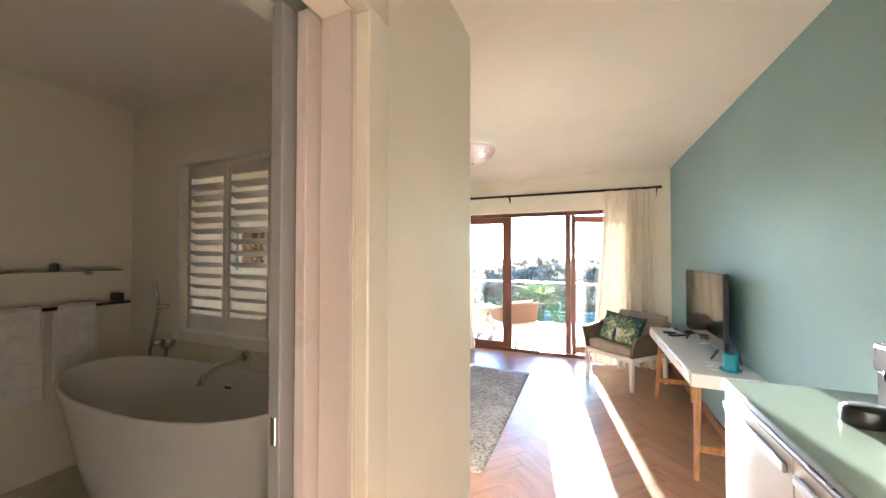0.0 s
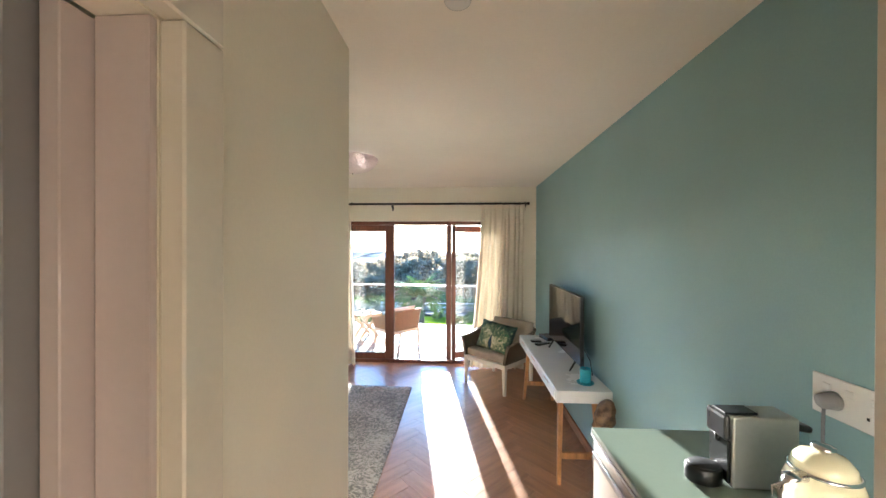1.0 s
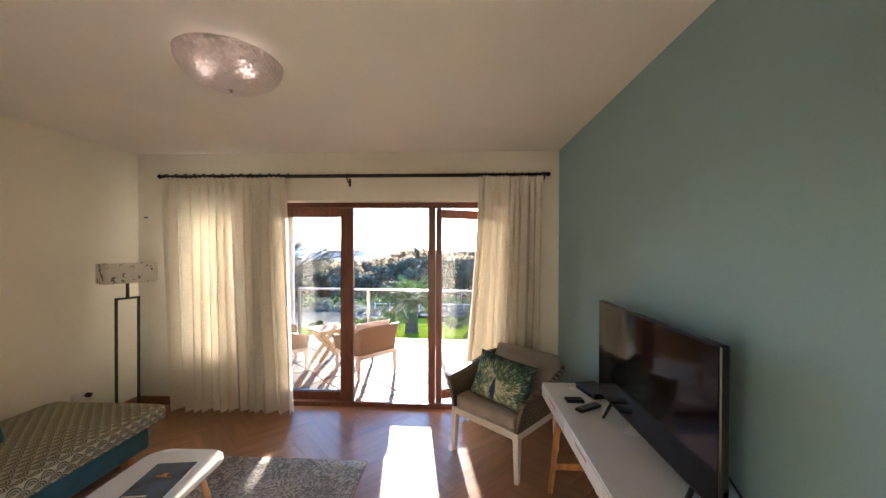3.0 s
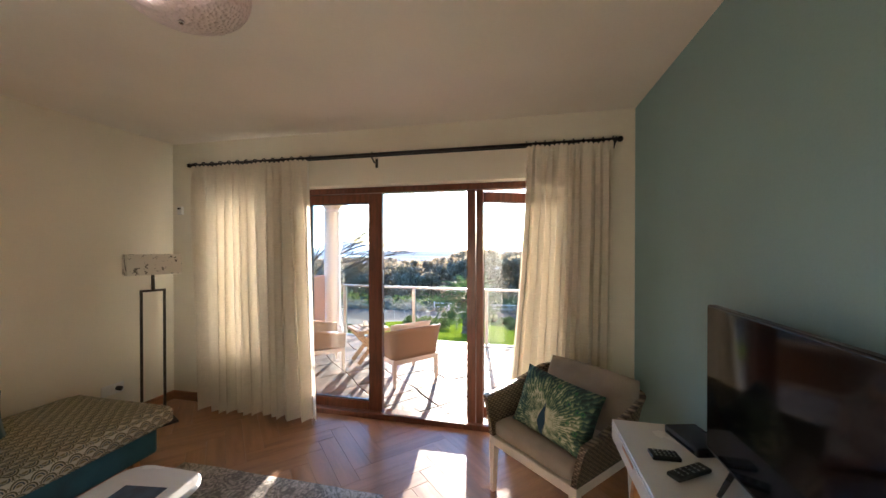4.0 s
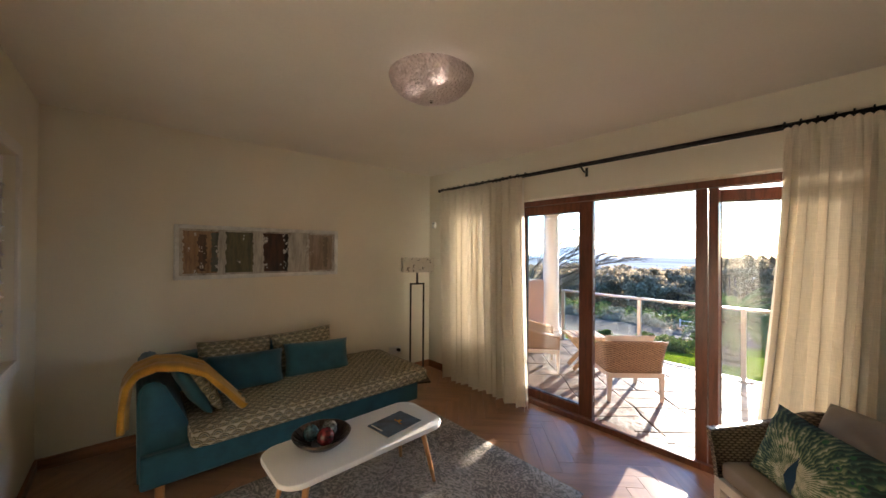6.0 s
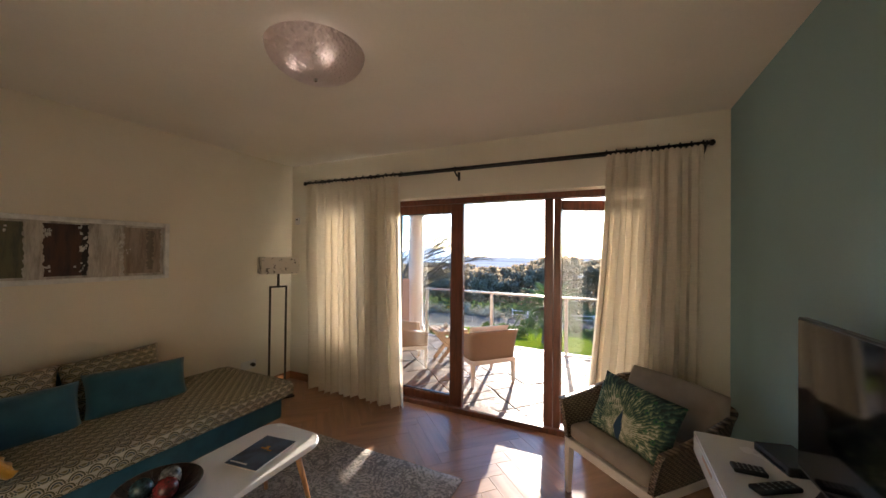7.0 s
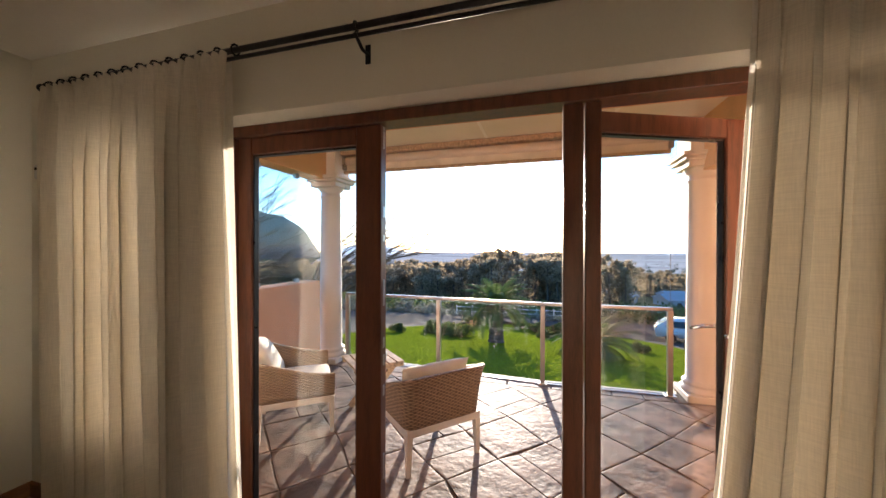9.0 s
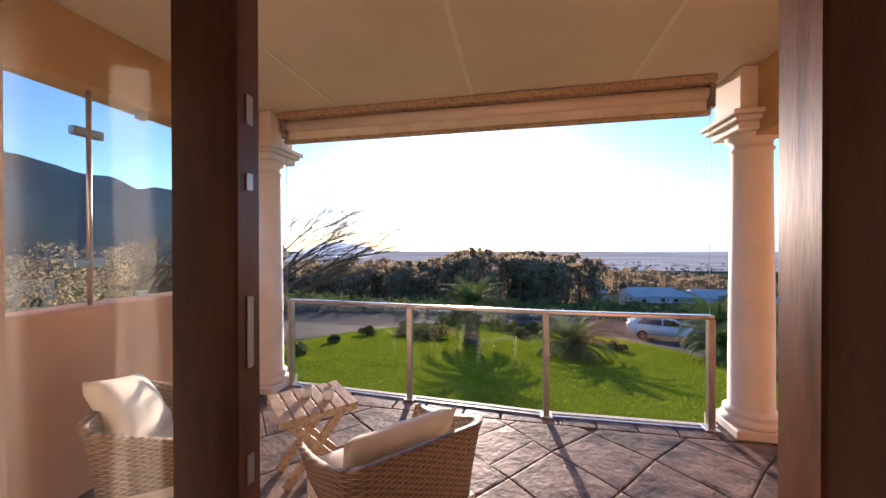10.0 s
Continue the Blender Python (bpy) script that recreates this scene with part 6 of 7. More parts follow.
def palm(x, y, trunk, spread, fronds, seed, label, size=0.85):
    """A short, stout date palm with arching fronds."""
    g = random.Random(seed)
    ob = thing("palm_tree", label, "palm tree", pose(x, y, terrain(x, y)), "garden palms")
    bm = B()
    pr = []
    for k in range(16):
        f = k / 15
        pr.append((size * (0.50 - 0.34 * f * (1 - f) + 0.05 * (k % 2) + (0.12 if f > 0.85 else 0)), trunk * f - (0.3 if k == 0 else 0)))
    lathe(bm, pr, 16)
    part("trunk", bm, M_BARK, ob)
    V, F = [], []
    for i in range(fronds):
        az = i * 2.39996 + g.uniform(-0.2, 0.2)
        el = radians(80 - 105 * (i / fronds) ** 0.9 + g.uniform(-6, 6))
        L = spread * g.uniform(0.85, 1.1)
        p = Vector((0.15 * math.cos(az), 0.15 * math.sin(az), trunk))
        out = Vector((math.cos(az), math.sin(az), 0))
        side = Vector((-math.sin(az), math.cos(az), 0))
        n = 13
        for k in range(n):
            e = el - radians(85) * (k / n) ** 1.5
            d = out * math.cos(e) + Vector((0, 0, math.sin(e)))
            p2 = p + d * (L / n)
            up = d.cross(side)
            b = len(V)
            for q in (p - side * 0.03, p + side * 0.03, p2 + side * 0.02, p2 - side * 0.02):
                V.append(q[:])
            F.append((b, b + 1, b + 2, b + 3))
            ll = L * 0.24 * math.sin(math.pi * min(1, (k + 1.2) / (n + 0.6))) + 0.05
            for s in (-1, 1):
                for j in (0.25, 0.75):
                    m0 = p.lerp(p2, j)
                    tip = m0 + (side * s * 0.85 + d * 0.55 - up * 0.25 * s * 0 + Vector((0, 0, -0.25))) * ll
                    b = len(V)
                    for q in (m0 - d * 0.035, m0 + d * 0.035, tip):
                        V.append(q[:])
                    F.append((b, b + 1, b + 2))
            p = p2
    me = bpy.data.meshes.new("crown")
    me.from_pydata(V, [], F)
    me.materials.append(M_PALM)
    c = new("crown", me)
    c.parent = ob
    return ob


palm(-2.8, 22.8, 2.16, 2.16, 52, 1, "stout date palm on the lawn")
palm(1.8, 20.3, 0.66, 1.92, 40, 2, "low young palm at the lawn edge")
palm(7.5, 20.6, 0.89, 1.34, 38, 3, "low palm beside the driveway")
palm(10.2, 26.3, 1.60, 2.57, 40, 4, "broad palm beside the driveway")
for i, (x, y, r, h, mt) in enumerate(((-8.5, 16.3, 0.38, 0.57, 0), (-9.1, 20.0, 0.33, 0.58, 0), (-9.2, 24.3, 0.50, 0.76, 0), (-6.7, 25.4, 1.12, 0.86, 0), (-5.2, 24.5, 1.10, 0.84, 0), (-9.0, 30.8, 0.60, 0.70, 0),
                                      (-1.0, 31.6, 0.71, 0.91, 0), (-0.3, 27.9, 0.60, 0.84, 0), (-2.2, 33.0, 0.61, 0.81, 0), (4.4, 23.2, 0.45, 0.73, 0), (0.9, 32.0, 0.81, 0.91, 0), (-6.0, 33.0, 0.91, 0.91, 0),
                                      (-22.3, 39.5, 1.63, 1.32, 1), (-18.8, 39.5, 1.42, 1.12, 1), (-15.2, 40.6, 1.52, 1.22, 1), (-12.2, 40.0, 1.32, 1.12, 1), (-26.4, 38.0, 1.73, 1.42, 1), (-9.1, 41.6, 1.42, 1.22, 0), (-5.6, 42.1, 1.42, 1.22, 1), (9.3, 19.4, 0.50, 0.79, 0), (-30.5, 41.6, 2.03, 1.63, 0), (-24.4, 43.6, 2.03, 1.63, 0))):
    shrub(x, y, r, h, (M_BUSH, M_GREYBUSH)[mt], ("rounded green garden shrub", "grey-green flowering shrub beside the driveway")[mt], 20 + i)

# low scrub and the far wood, too many to count
g = np.random.default_rng(11)
cs, rs = [], []
for _ in range(420):
    x, y = g.uniform(-70, 45), g.uniform(39, 62)
    r = g.uniform(0.5, 1.3)
    cs.append((x, y, terrain(x, y) + 0.5 * r)), rs.append(r)
tagged(quads_mesh("scrub", leaf_cloud(cs, rs, 46, 0.22, 0.7, 3), M_BUSH), "dark green scrub below the garden", "scrub", "", "stuff")
cs, rs = [], []
for _ in range(240):
    x, y = g.uniform(-45, 4), 37.3 + 4 * g.random() ** 2
    r = g.uniform(0.3, 0.75)
    cs.append((x, y, terrain(x, y) + 0.5 * r)), rs.append(r)
tagged(quads_mesh("heath", leaf_cloud(cs, rs, 60, 0.10, 0.8, 13), M_GREYBUSH), "grey-brown heath along the far side of the driveway", "heath", "", "stuff")
cs, rs, trunks = [], [], B()
for _ in range(520):
    x = g.uniform(-95, 60)
    y = g.uniform(66, 105) + 0.12 * abs(x)
    if x > 0.20 * y:
        y = g.uniform(145, 230)
        x = g.uniform(0.2, 0.62) * y
    base = terrain(x, y)
    top = float(np.interp(x / y, (-0.6, -0.3, -0.2, -0.16, 0.0, 0.05, 0.2), (-3.3, -2.8, -2.2, 0.3, 0.3, -0.7, -1.5))) + g.normal(0, 0.8) - 1.4 * (g.random() < 0.5)
    if y > 144:
        top = 1.4 - (0.061 + 0.10 * (x / y - 0.25)) * y + g.normal(0, 1.2)
    H = max(5.0, top - base)
    tube(trunks, [(x, y, base - 0.3), (x + g.normal(0, 0.3), y, base + 0.8 * H)], 0.22, 5, 0.08)
    broad = g.uniform(1.3, 2.6)
    for k in range(15):
        a = g.uniform(0, 6.28)
        if k < 8:
            # the flat-topped crown
            d = broad * math.sqrt(g.random())
            r = g.uniform(0.6, 1.1)
            cs.append((x + d * math.cos(a), y + d * math.sin(a), base + H - 0.55 * r - 0.12 * d * d - g.uniform(0, 0.7)))
        else:
            # lower boughs and undergrowth
            d = g.uniform(0.2, 1.6)
            r = g.uniform(0.7, 1.5)
            cs.append((x + d * math.cos(a), y + d * math.sin(a), base + H * g.uniform(0.1, 0.8) - 0.4 * r))
        rs.append(r)
tagged(quads_mesh("far_wood", leaf_cloud(cs, rs, 34, 0.34, 0.75, 4), M_WOODS), "dark belt of pines and gum trees below the house", "wood", "", "stuff")
tagged(part("far_trunks", trunks, M_BARK), "bare trunks in the far wood", "trunks", "", "stuff")
cs, rs = [], []
for _ in range(1500):
    y = 150 * 6.0 ** g.random()
    y += 12 * math.sin(y * 0.05)
    x = g.uniform(-0.8, 0.9) * y
    r = g.uniform(1.5, 3.5)
    cs.append((x, y, terrain(x, y) + 0.6 * r)), rs.append(r)
# greyed leaf colour imitates haze over the distance
M_FARTREE = leafy("haze_tinted_leaf", (0.085, 0.10, 0.075), 0.15)
tagged(quads_mesh("distant_trees", leaf_cloud(cs, rs, 18, 1.1, 0.7, 6), M_FARTREE), "scattered trees on the far plain, greyed to imitate haze", "trees", "", "stuff")

cs, rs = [], []
for _ in range(260):
    x = g.uniform(-44, -17)
    y = -x * g.uniform(0.55, 0.93)
    z = GZ + g.uniform(0.3, 1.0) * (6.3 + 1.6 * noise.noise(Vector((x * 0.3, y * 0.3, 2))))
    cs.append((x, y, z)), rs.append(g.uniform(0.5, 1.1))
tagged(quads_mesh("thicket", leaf_cloud(cs, rs, 60, 0.09, 0.8, 9), M_WOODS), "dark thicket of garden trees beyond the parapet", "thicket", "", "stuff")


def bare_tree(x, y, base, height, lean, seed, label, levels=6):
    """A wind-bent tree with a fan of fine twigs."""
    gr = random.Random(seed)
    ob = thing("bare_tree", label, "tree", pose(x, y, base))
    bm, tw = B(), B()
    def grow(p, d, L, r, lev):
        n = 3
        pts = [p]
        q = p.copy()
        dd = d.copy()
        for _ in range(n):
            dd = (dd + Vector((gr.gauss(0, 0.12) + lean[0] * 0.05, gr.gauss(0, 0.12) + lean[1] * 0.05, gr.gauss(0, 0.07)))).normalized()
            q = q + dd * (L / n)
            pts.append(q)
        tube(bm if lev < 2 else tw, pts, r, 6 if lev < 2 else 3, r * 0.66)
        if lev >= levels:
            return
        for k in range((4, 3, 3, 4, 4, 4)[lev]):
            s = gr.uniform(0.35, 1.0)
            o = pts[min(n, int(s * n + 0.5))]
            a = gr.uniform(0, 6.28)
            nd = (dd * 0.9 + Vector((math.cos(a), math.sin(a), gr.uniform(-0.1, 0.5))) * 0.62 + Vector((*lean, 0.06)) * 0.34).normalized()
            grow(o, nd, L * gr.uniform(0.55, 0.8), r * 0.52, lev + 1)
    grow(Vector((0, 0, -0.2)), Vector((0.12 * lean[0], 0.12 * lean[1], 1)), height * 0.46, height * 0.019, 0)
    part("trunk", bm, M_BARK, ob)
    part("branchwork", tw, M_BARK, ob)["kind"] = "stuff"
    return ob


bare_tree(-6.4, 11.9, terrain(-6.4, 11.9) - 0.2, 5.6, (0.95, 0.1), 12, "wind-bent bare thorn tree beside the terrace")
bare_tree(-10.6, 11.6, terrain(-10.6, 11.6) - 0.2, 5.8, (1.0, 0.2), 9, "wind-bent bare thorn tree behind the parapet")


fn = thing("fence", "white post and rail fence beyond the driveway", "fence")
for k in range(9):
    x = -9.0 + 1.6 * k
    part("post", simple_box(x - 0.05, x + 0.05, 38.95, 39.05, terrain(x, 39) - 0.2, terrain(x, 39) + 1.0, 0.01), M_WHITEWOOD, fn)
for h in (0.45, 0.85):
    part("rail", tube(B(), [(-9.0 + 1.6 * k, 38.93, terrain(-9.0 + 1.6 * k, 39) + h) for k in range(9)], 0.045, 6), M_WHITEWOOD, fn)


# ---- car on the driveway ----
car = thing("car", "silver-white estate car parked on the driveway", "car", pose(9.6, 31.8, GZ + 0.05, 0, 0, 168))
M_CARPAINT = mat("silver_car_paint", (0.80, 0.80, 0.81), 0.2, 0.0, vary=0.02, scale=2, bump=0, coat=0.8)
M_CARGLASS = mat("car_glass", (0.02, 0.022, 0.025), 0.05, vary=0.02, bump=0, spec=0.8)
side = [(-2.25, 0.35), (-2.3, 0.65), (-2.2, 0.92), (-1.25, 1.02), (-0.55, 1.50), (0.2, 1.62), (1.5, 1.58), (2.1, 1.12), (2.28, 0.85), (2.25, 0.38)]
bm = B()
rows = [[bm.verts.new((x, s * (0.90 - 0.16 * max(0, z - 0.95) / 0.6) * k, z)) for x, z in side] for s, k in ((-1, 1), (1, 1))]
for k in range(len(side)):
    bm.faces.new((rows[0][k], rows[0][(k + 1) % len(side)], rows[1][(k + 1) % len(side)], rows[1][k]))
bm.faces.new(rows[0][::-1]), bm.faces.new(rows[1])
bmesh.ops.bevel(bm, geom=bm.edges[:], offset=0.05, segments=2, affect="EDGES")
part("body", bm, M_CARPAINT, car, "", True)
for s in (-1, 1):
    bm = B()
    for q in (((-1.05, 1.06), (-0.50, 1.43), (0.15, 1.52), (0.15, 1.06)), ((0.22, 1.06), (0.22, 1.53), (1.35, 1.48), (1.75, 1.10))):
        bm.faces.new([bm.verts.new((x, s * (0.905 - 0.16 * max(0, z - 0.95) / 0.6 + 0.004), z)) for x, z in q])
    bmesh.ops.solidify(bm, geom=bm.faces[:], thickness=0.006)
    part("side_window", bm, M_CARGLASS, car)
bm = B()
bm.faces.new([bm.verts.new(p) for p in ((-1.22, -0.72, 1.06), (-1.22, 0.72, 1.06), (-0.60, 0.66, 1.49), (-0.60, -0.66, 1.49))])
bmesh.ops.solidify(bm, geom=bm.faces[:], thickness=0.01)
part("windscreen", bm, M_CARGLASS, car)
bm = B()
bm.faces.new([bm.verts.new(p) for p in ((1.56, -0.66, 1.54), (1.56, 0.66, 1.54), (2.10, 0.72, 1.14), (2.10, -0.72, 1.14))])
bmesh.ops.solidify(bm, geom=bm.faces[:], thickness=0.01)
part("rear_window", bm, M_CARGLASS, car)
for x in (-1.42, 1.38):
    for s in (-1, 1):
        wh = part("wheel", tube(B(), [(x, s * 0.70, 0.33), (x, s * 0.92, 0.33)], 0.33, 24), M_BLACK, car, "", False)
        part("rim", tube(B(), [(x, s * 0.915, 0.33), (x, s * 0.93, 0.33)], 0.21, 20), M_STEEL, wh)
for s in (-1, 1):
    part("headlight", simple_box(-2.27, -2.14, s * 0.66 - 0.15, s * 0.66 + 0.15, 0.68, 0.82, 0.02), M_CHROME, car)
    part("tail_light", simple_box(2.16, 2.26, s * 0.70 - 0.10, s * 0.70 + 0.10, 0.86, 1.05, 0.02), mat("red_lamp", (0.25, 0.01, 0.01), 0.2, vary=0.05, bump=0), car)
    part("mirror", simple_box(-0.85, -0.70, s * 0.98 - 0.08, s * 0.98 + 0.08, 1.02, 1.14, 0.02), M_CARPAINT, car)

# ---- buildings and far land ----
M_WALLFAR = mat("far_white_wall", (0.42, 0.42, 0.42), 0.8, vary=0.05, scale=0.4, bump=0)
M_ROOFFAR = mat("far_grey_roof", (0.36, 0.37, 0.38), 0.6, vary=0.06, scale=0.4, bump=0)
M_TILEROOF = mat("clay_roof_tile", (0.18, 0.10, 0.07), 0.8, vary=0.2, scale=3, bump=0.4)


def building(x, y, w, d, h, ridge, turn, label, wallm, roofm, wins=5, category="building"):
    z = terrain(x, y) - 0.3
    ob = thing("building", label, category, pose(x, y, z, 0, 0, turn), "buildings below the hill")
    part("wall", simple_box(-w / 2, w / 2, -d / 2, d / 2, 0, h), wallm, ob)
    bm = B()
    e = 0.5
    a = [bm.verts.new(p) for p in ((-w / 2 - e, -d / 2 - e, h), (w / 2 + e, -d / 2 - e, h), (w / 2 + e, d / 2 + e, h), (-w / 2 - e, d / 2 + e, h), (-w / 2 - e, 0, h + ridge), (w / 2 + e, 0, h + ridge))]
    for q in ((0, 1, 5, 4), (2, 3, 4, 5), (0, 4, 3), (1, 2, 5), (3, 2, 1, 0)):
        bm.faces.new([a[i] for i in q])
    part("roof", bm, roofm, ob)
    for k in range(wins):
        u = -w / 2 + w * (k + 0.5) / wins
        wd = part("window", simple_box(u - 0.55, u + 0.55, -d / 2 - 0.06, -d / 2 + 0.04, h * 0.35, h * 0.72), M_CARGLASS, ob)
    return ob


for x, y, w, d, h, tn in ((37, 118, 11, 8, 2.3, 14), (50, 123, 13, 8, 2.3, -12), (64, 119, 10, 9, 2.2, 16), (44, 135, 14, 9, 2.6, 10), (66, 138, 15, 9, 2.6, -10), (82, 128, 12, 9, 2.3, 9)):
    building(x, y, w, d, h, 1.5, tn, "low white-walled shed with a pale roof far below", M_WALLFAR, M_ROOFFAR, 2)
building(20, 112, 9, 5, 3.0, 1.0, -12, "small white house among the trees", M_WALLFAR, M_ROOFFAR, 3)
building(-38.5, 21.5, 9, 7, 3.0, 1.7, 62, "neighbouring cream house with a tiled roof", M_CANVAS, M_TILEROOF, 4, "house")

# mountain: distance haze put into the blue-green base colour
M_HILL = mat("haze_tinted_mountain", (0.085, 0.11, 0.115), 0.95, vary=0.25, scale=0.004, fine=0.03, bump=0.6, spec=0.05)
# far range and mid hill: haze imitated by pale colour and emission
M_HILLFAR = glowing("haze_glow_far_range", (0.48, 0.54, 0.60), 0.40)
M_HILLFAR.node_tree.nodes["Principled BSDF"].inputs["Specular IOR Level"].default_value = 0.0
M_HILLMID = glowing("haze_glow_hill", (0.26, 0.30, 0.34), 0.45)


def plain_z(y):
    return -22.9 - (y - 420) * 31.5 / 4480


M_WATER = mat("pale_water", (0.40, 0.44, 0.48), 0.25, vary=0.03, scale=0.002, bump=0)


def ridge(name, label, a0, a1, dist, base, crest, material, seed, depth=0.35):
    """A range of hills on an arc; crest(f) is its height along it."""
    bm = B()
    n, m = 90, 9
    rows = []
    for i in range(n + 1):
        f = i / n
        a = radians(a0 + (a1 - a0) * f)
        col = []
        for j in range(m + 1):
            s = j / m
            d = dist * (1 - depth * (1 - s))
            x, y = -d * math.sin(a), d * math.cos(a)
            hh = crest(f) * s ** 1.3
            hh *= 1 + 0.06 * noise.noise(Vector((x * 6 / dist, y * 6 / dist, seed))) + 0.09 * noise.noise(Vector((x * 24 / dist, y * 24 / dist, seed + 4.0)))
            col.append(bm.verts.new((x, y, base + hh)))
        rows.append(col)
    for p, q in zip(rows, rows[1:]):
        for j in range(m):
            bm.faces.new((p[j], q[j], q[j + 1], p[j + 1]))
    return tagged(part(name, bm, material, None, "", True), label, "mountain", "", "structure")


ridge("backdrop_mountain", "dark rocky mountain beyond the parapet", 96, 24, 1900, -60, lambda f: float(np.interp(f, (0, 0.31, 0.46, 0.58, 0.658, 0.75, 0.806, 0.835, 0.85, 1), (420, 450, 395, 330, 296, 232, 170, 60, 0, 0))), M_HILL, 3.0)
ridge("backdrop_hills", "low hill behind the bare tree, glowing to imitate haze", 36, 20, 2400, -60, lambda f: 95 * math.sin(math.pi * f) ** 1.1, M_HILLMID, 8.0)
ridge("backdrop_range", "far mountain range on the horizon, pale glow imitating haze", -14, -52, 4600, -60, lambda f: 125 * math.sin(math.pi * f) ** 1.6, M_HILLFAR, 12.0, 0.1)
bm = B()
bm.faces.new([bm.verts.new(p) for p in ((-560, 940, plain_z(940)), (-395, 850, plain_z(850)), (-400, 930, plain_z(930)), (-640, 1160, plain_z(1160)))])
solid("water_lagoon", bm, M_WATER, "bright strip of water on the far plain", "water")
bm = B()
bm.faces.new([bm.verts.new(p) for p in ((900, 3000, plain_z(3000)), (3200, 2400, plain_z(2400)), (3600, 3600, plain_z(3600)), (900, 4300, plain_z(4300)))])
solid("water_bay", bm, M_WATER, "pale strip of sea near the horizon", "water")

# far plain with darker lines of trees; haze imitated by colour and faint glow
M_PLAIN, n, l, b = nodes_of("haze_glow_plain")
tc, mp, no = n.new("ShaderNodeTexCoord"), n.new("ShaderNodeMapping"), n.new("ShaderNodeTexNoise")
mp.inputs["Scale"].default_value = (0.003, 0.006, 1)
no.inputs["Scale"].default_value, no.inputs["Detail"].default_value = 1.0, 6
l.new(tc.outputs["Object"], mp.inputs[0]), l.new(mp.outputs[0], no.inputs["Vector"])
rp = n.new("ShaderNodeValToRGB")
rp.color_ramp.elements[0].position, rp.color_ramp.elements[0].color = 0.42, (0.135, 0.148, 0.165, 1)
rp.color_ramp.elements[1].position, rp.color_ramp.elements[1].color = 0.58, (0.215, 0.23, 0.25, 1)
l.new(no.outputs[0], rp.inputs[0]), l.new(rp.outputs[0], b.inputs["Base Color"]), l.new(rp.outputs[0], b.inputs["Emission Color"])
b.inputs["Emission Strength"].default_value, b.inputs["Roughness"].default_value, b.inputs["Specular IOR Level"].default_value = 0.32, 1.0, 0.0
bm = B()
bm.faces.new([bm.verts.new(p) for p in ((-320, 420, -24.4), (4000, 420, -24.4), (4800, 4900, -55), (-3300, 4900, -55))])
solid("backdrop_plain", bm, M_PLAIN, "blue-grey plain with lines of trees, haze imitated by a glow", "plain")

# ---- pavers and parquet ----
def clip_poly(poly, x0, x1, y0, y1):
    for ax, lim, sgn in ((0, x0, 1), (0, x1, -1), (1, y0, 1), (1, y1, -1)):
        out = []
        for p, q in zip(poly, poly[1:] + poly[:1]):
            a, b = (p[ax] - lim) * sgn, (q[ax] - lim) * sgn
            if a >= 0:
                out.append(p)
            if a * b < 0:
                f = a / (a - b)
                out.append((p[0] + (q[0] - p[0]) * f, p[1] + (q[1] - p[1]) * f))
        poly = out
        if len(poly) < 3:
            return []
    return poly


def area(poly):
    return abs(sum(p[0] * q[1] - q[0] * p[1] for p, q in zip(poly, poly[1:] + poly[:1]))) / 2


def inset(poly, gap):
    cx, cy = sum(p[0] for p in poly) / len(poly), sum(p[1] for p in poly) / len(poly)
    out = []
    for x, y in poly:
        d = math.hypot(x - cx, y - cy) or 1
        k = max(0.3, 1 - gap * 1.3 / d)
        out.append((cx + (x - cx) * k, cy + (y - cy) * k))
    return out


def stone(poly, z, gap, rnd, parent):
    """One riven slate flag: bevelled rim and an uneven face."""
    if len(poly) < 3 or area(poly) < 0.006:
        return
    poly = inset(poly, gap)
    ring = []
    for p, q in zip(poly, poly[1:] + poly[:1]):
        for k in range(3):
            ring.append((p[0] + (q[0] - p[0]) * k / 3, p[1] + (q[1] - p[1]) * k / 3))
    cx, cy = sum(p[0] for p in ring) / len(ring), sum(p[1] for p in ring) / len(ring)
    bm = B()
    rows = []
    tx, ty = rnd.uniform(-0.004, 0.004), rnd.uniform(-0.004, 0.004)
    for k, dz in ((1.0, -0.012), (0.99, -0.0005), (0.94, 0.0008), (0.55, 0.001)):
        rows.append([])
        for x, y in ring:
            wob = 0.007 * noise.noise(Vector((x * 9, y * 9, 3.3)))
            px, py = cx + (x - cx) * k + (wob if k > 0.98 else 0), cy + (y - cy) * k + (wob if k > 0.98 else 0)
            e = 0 if k == 1.0 else 0.002 * noise.noise(Vector((px * 5, py * 5, 7.7))) + tx * (px - cx) + ty * (py - cy)
            rows[-1].append(bm.verts.new((px, py, z + dz + e)))
    c = bm.verts.new((cx, cy, z + 0.001))
    n = len(ring)
    for a, b in zip(rows, rows[1:]):
        for k in range(n):
            bm.faces.new((a[k], a[(k + 1) % n], b[(k + 1) % n], b[k]))
    for k in range(n):
        bm.faces.new((rows[-1][k], rows[-1][(k + 1) % n], c))
    bmesh.ops.recalc_face_normals(bm, faces=bm.faces)
    part("paver", bm, M_SLATE, parent)


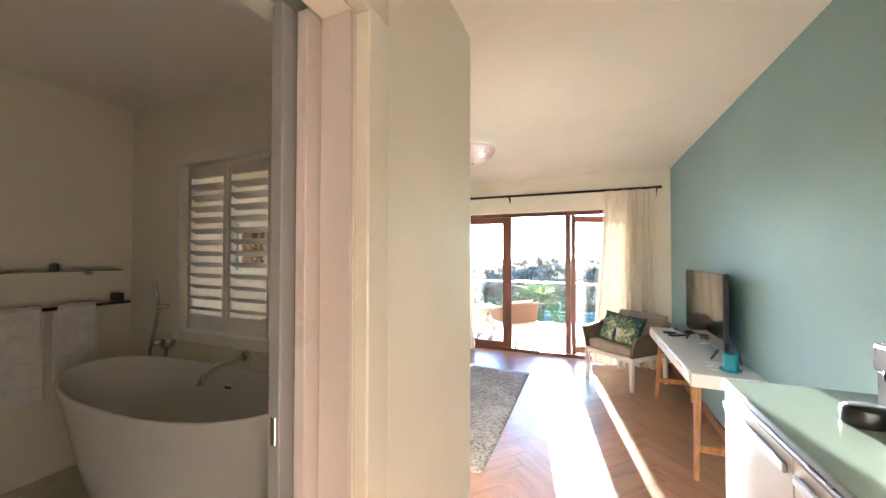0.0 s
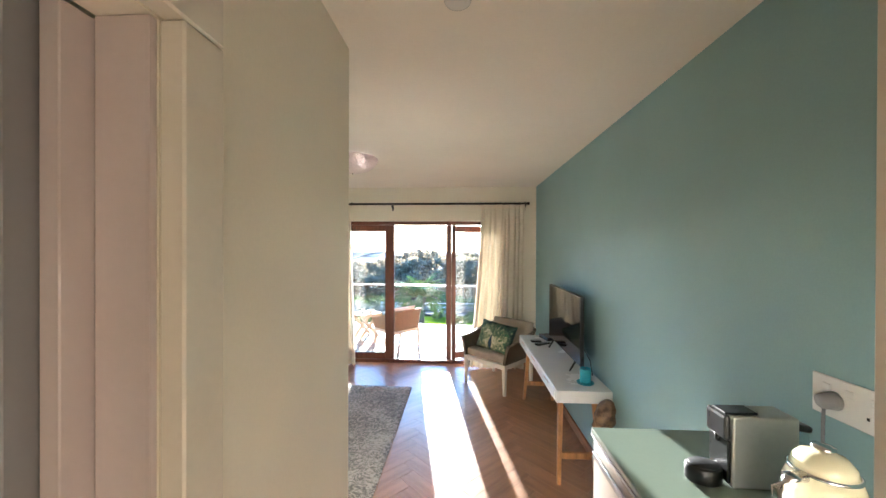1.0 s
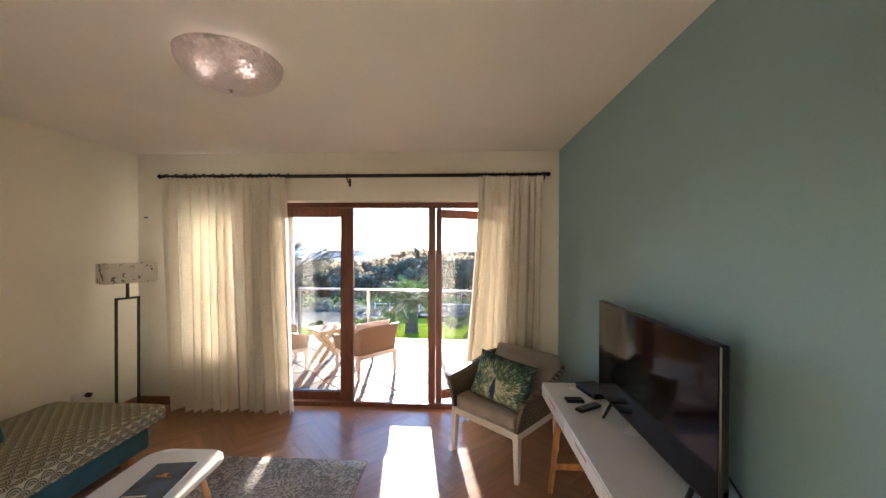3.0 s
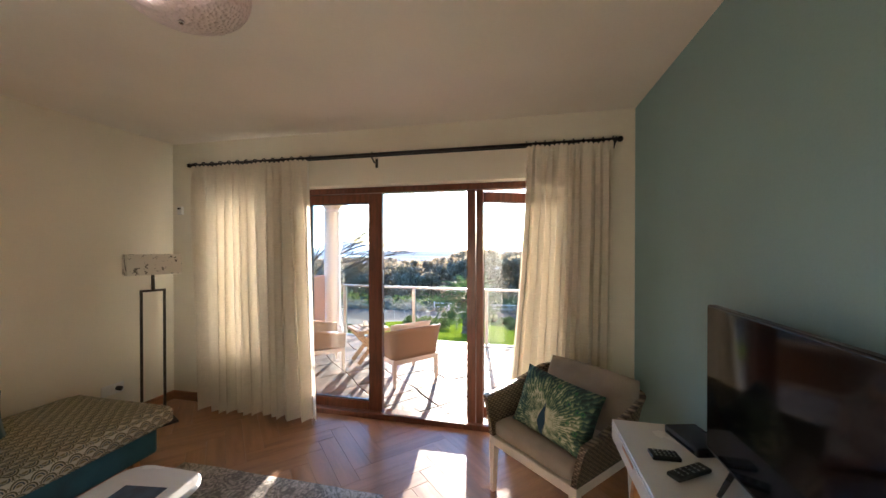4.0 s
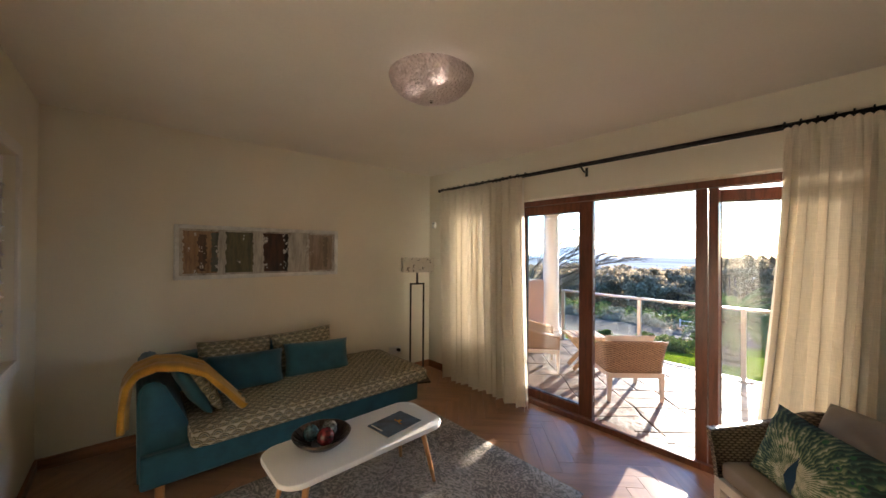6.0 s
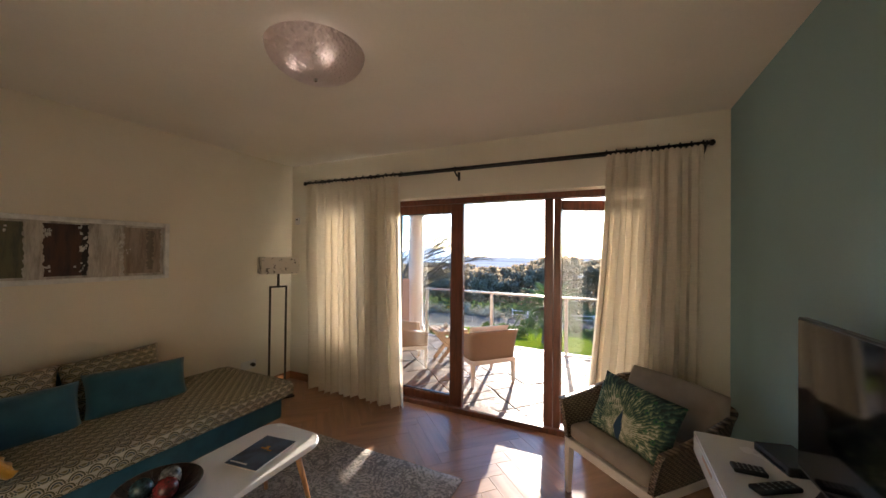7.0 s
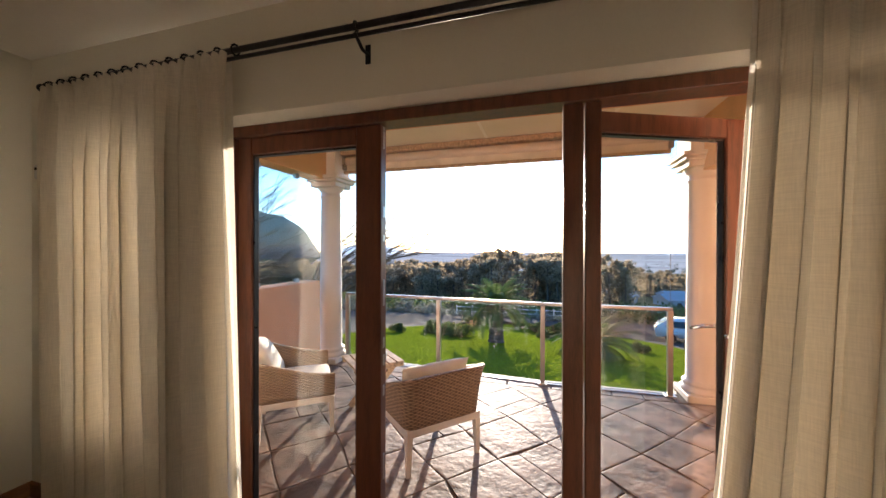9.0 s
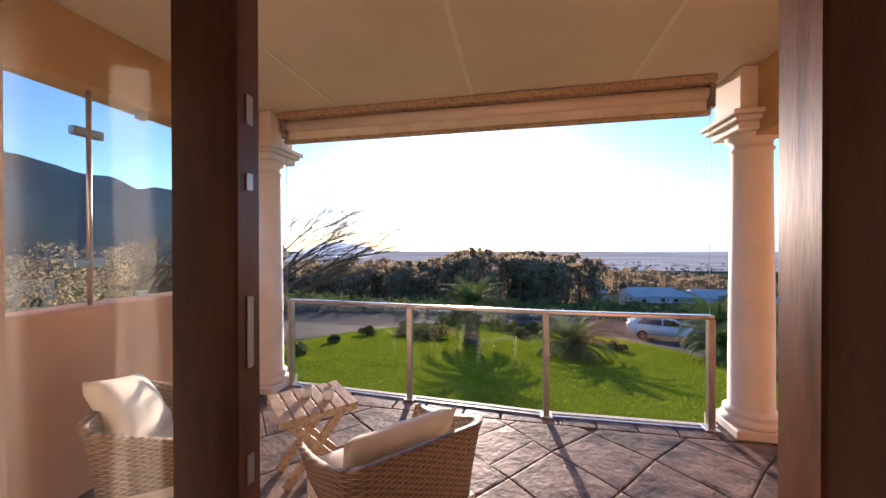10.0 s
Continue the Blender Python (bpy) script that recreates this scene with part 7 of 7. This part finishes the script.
pv = thing("terrace_paving", "riven brown slate flags laid diagonally", "paving", kind="structure")
rnd = random.Random(4)
S = 0.47
ca, sa = math.cos(radians(47)), math.sin(radians(47))
for i in range(-9, 20):
    for j in range(-14, 15):
        u0, v0 = i * S, j * S
        cells = [(u0, v0, S, S)]
        r = rnd.random()
        if r < 0.25:
            k = rnd.uniform(0.35, 0.65)
            cells = [(u0, v0, S * k, S), (u0 + S * k, v0, S * (1 - k), S)]
        elif r < 0.4:
            k = rnd.uniform(0.35, 0.65)
            cells = [(u0, v0, S, S * k), (u0, v0 + S * k, S, S * (1 - k))]
        for u, v, w, h in cells:
            jit = lambda a, b: (a + 0.018 * math.sin(a * 37 + b * 19), b + 0.018 * math.sin(a * 23 - b * 31))
            poly = [jit(u, v), jit(u + w, v), jit(u + w, v + h), jit(u, v + h)]
            poly = [(-0.9 + a * ca - b * sa, 5.3 + a * sa + b * ca) for a, b in poly]
            stone(clip_poly(poly, -3.05, 1.49, 5.43, 7.72), TZ, 0.005, rnd, pv)
x = -3.05
while x < 1.49:
    w = rnd.uniform(0.26, 0.52)
    xe = min(x + w, 1.49)
    stone([(x, 7.725), (xe, 7.725), (xe, edge_y(xe) - 0.002), (x, edge_y(x) - 0.002)], TZ, 0.008, rnd, pv)
    x += w

fl = thing("floor", "oiled oak herringbone parquet", "floor", kind="structure")
PL, PW = 0.62, 0.124
ca = math.sqrt(0.5)


def plank_mesh(poly):
    bm = B()
    cx, cy = sum(p[0] for p in poly) / len(poly), sum(p[1] for p in poly) / len(poly)
    rows = [[bm.verts.new((x, y, -0.02)) for x, y in poly], [bm.verts.new((x, y, -0.0012)) for x, y in poly], [bm.verts.new((*p, 0.0)) for p in inset(poly, 0.0012)]]
    n = len(poly)
    for a, b in zip(rows, rows[1:]):
        for k in range(n):
            bm.faces.new((a[k], a[(k + 1) % n], b[(k + 1) % n], b[k]))
    bm.faces.new(rows[-1])
    bmesh.ops.recalc_face_normals(bm, faces=bm.faces)
    return bm


g2 = 0.0006
for i in range(-38, 38):
    for j in range(-9, 10):
        for kind in (0, 1):
            # herringbone cell in the turned frame
            u = i * PW + j * PL
            v = i * PW - j * PL
            if kind == 0:
                r = (u, v, PL, PW)
            else:
                r = (u, v + PW, PW, PL)
            pts = [(r[0] + g2, r[1] + g2), (r[0] + r[2] - g2, r[1] + g2), (r[0] + r[2] - g2, r[1] + r[3] - g2), (r[0] + g2, r[1] + r[3] - g2)]
            turned = lambda p: (-0.8 + (p[0] - p[1]) * ca, 2.6 + (p[0] + p[1]) * ca)
            poly = [turned(p) for p in pts]
            ys_ = [p[1] for p in poly]
            regions = []
            if max(ys_) > 1.58:
                regions.append((WX, EX, 1.58 if min(ys_) < 1.58 else -9, FY0 - 0.075))
            if min(ys_) < 1.58:
                regions.append((-0.5, EX, -1.2, 1.58 if max(ys_) > 1.58 else 9))
            for reg in regions:
                c = clip_poly(poly, *reg)
                if len(c) >= 3 and area(c) > 0.0004:
                    mid = (sum(p[0] for p in c) / len(c), sum(p[1] for p in c) / len(c))
                    turn = radians(-45 if kind == 0 else 45)
                    cs_, sn_ = math.cos(turn), math.sin(turn)
                    local = [((x - mid[0]) * cs_ + (y - mid[1]) * sn_, -(x - mid[0]) * sn_ + (y - mid[1]) * cs_) for x, y in c]
                    ob = part("plank", plank_mesh(local), M_OAK, fl)
                    ob.matrix_basis = Matrix.Translation((*mid, 0)) @ Matrix.Rotation(turn, 4, "Z")
tagged(solid("corridor_floor", simple_box(-0.5, EX, -2.6, -1.2, -0.02, 0.0), M_OAK, "oak corridor floor behind the camera", "floor"))
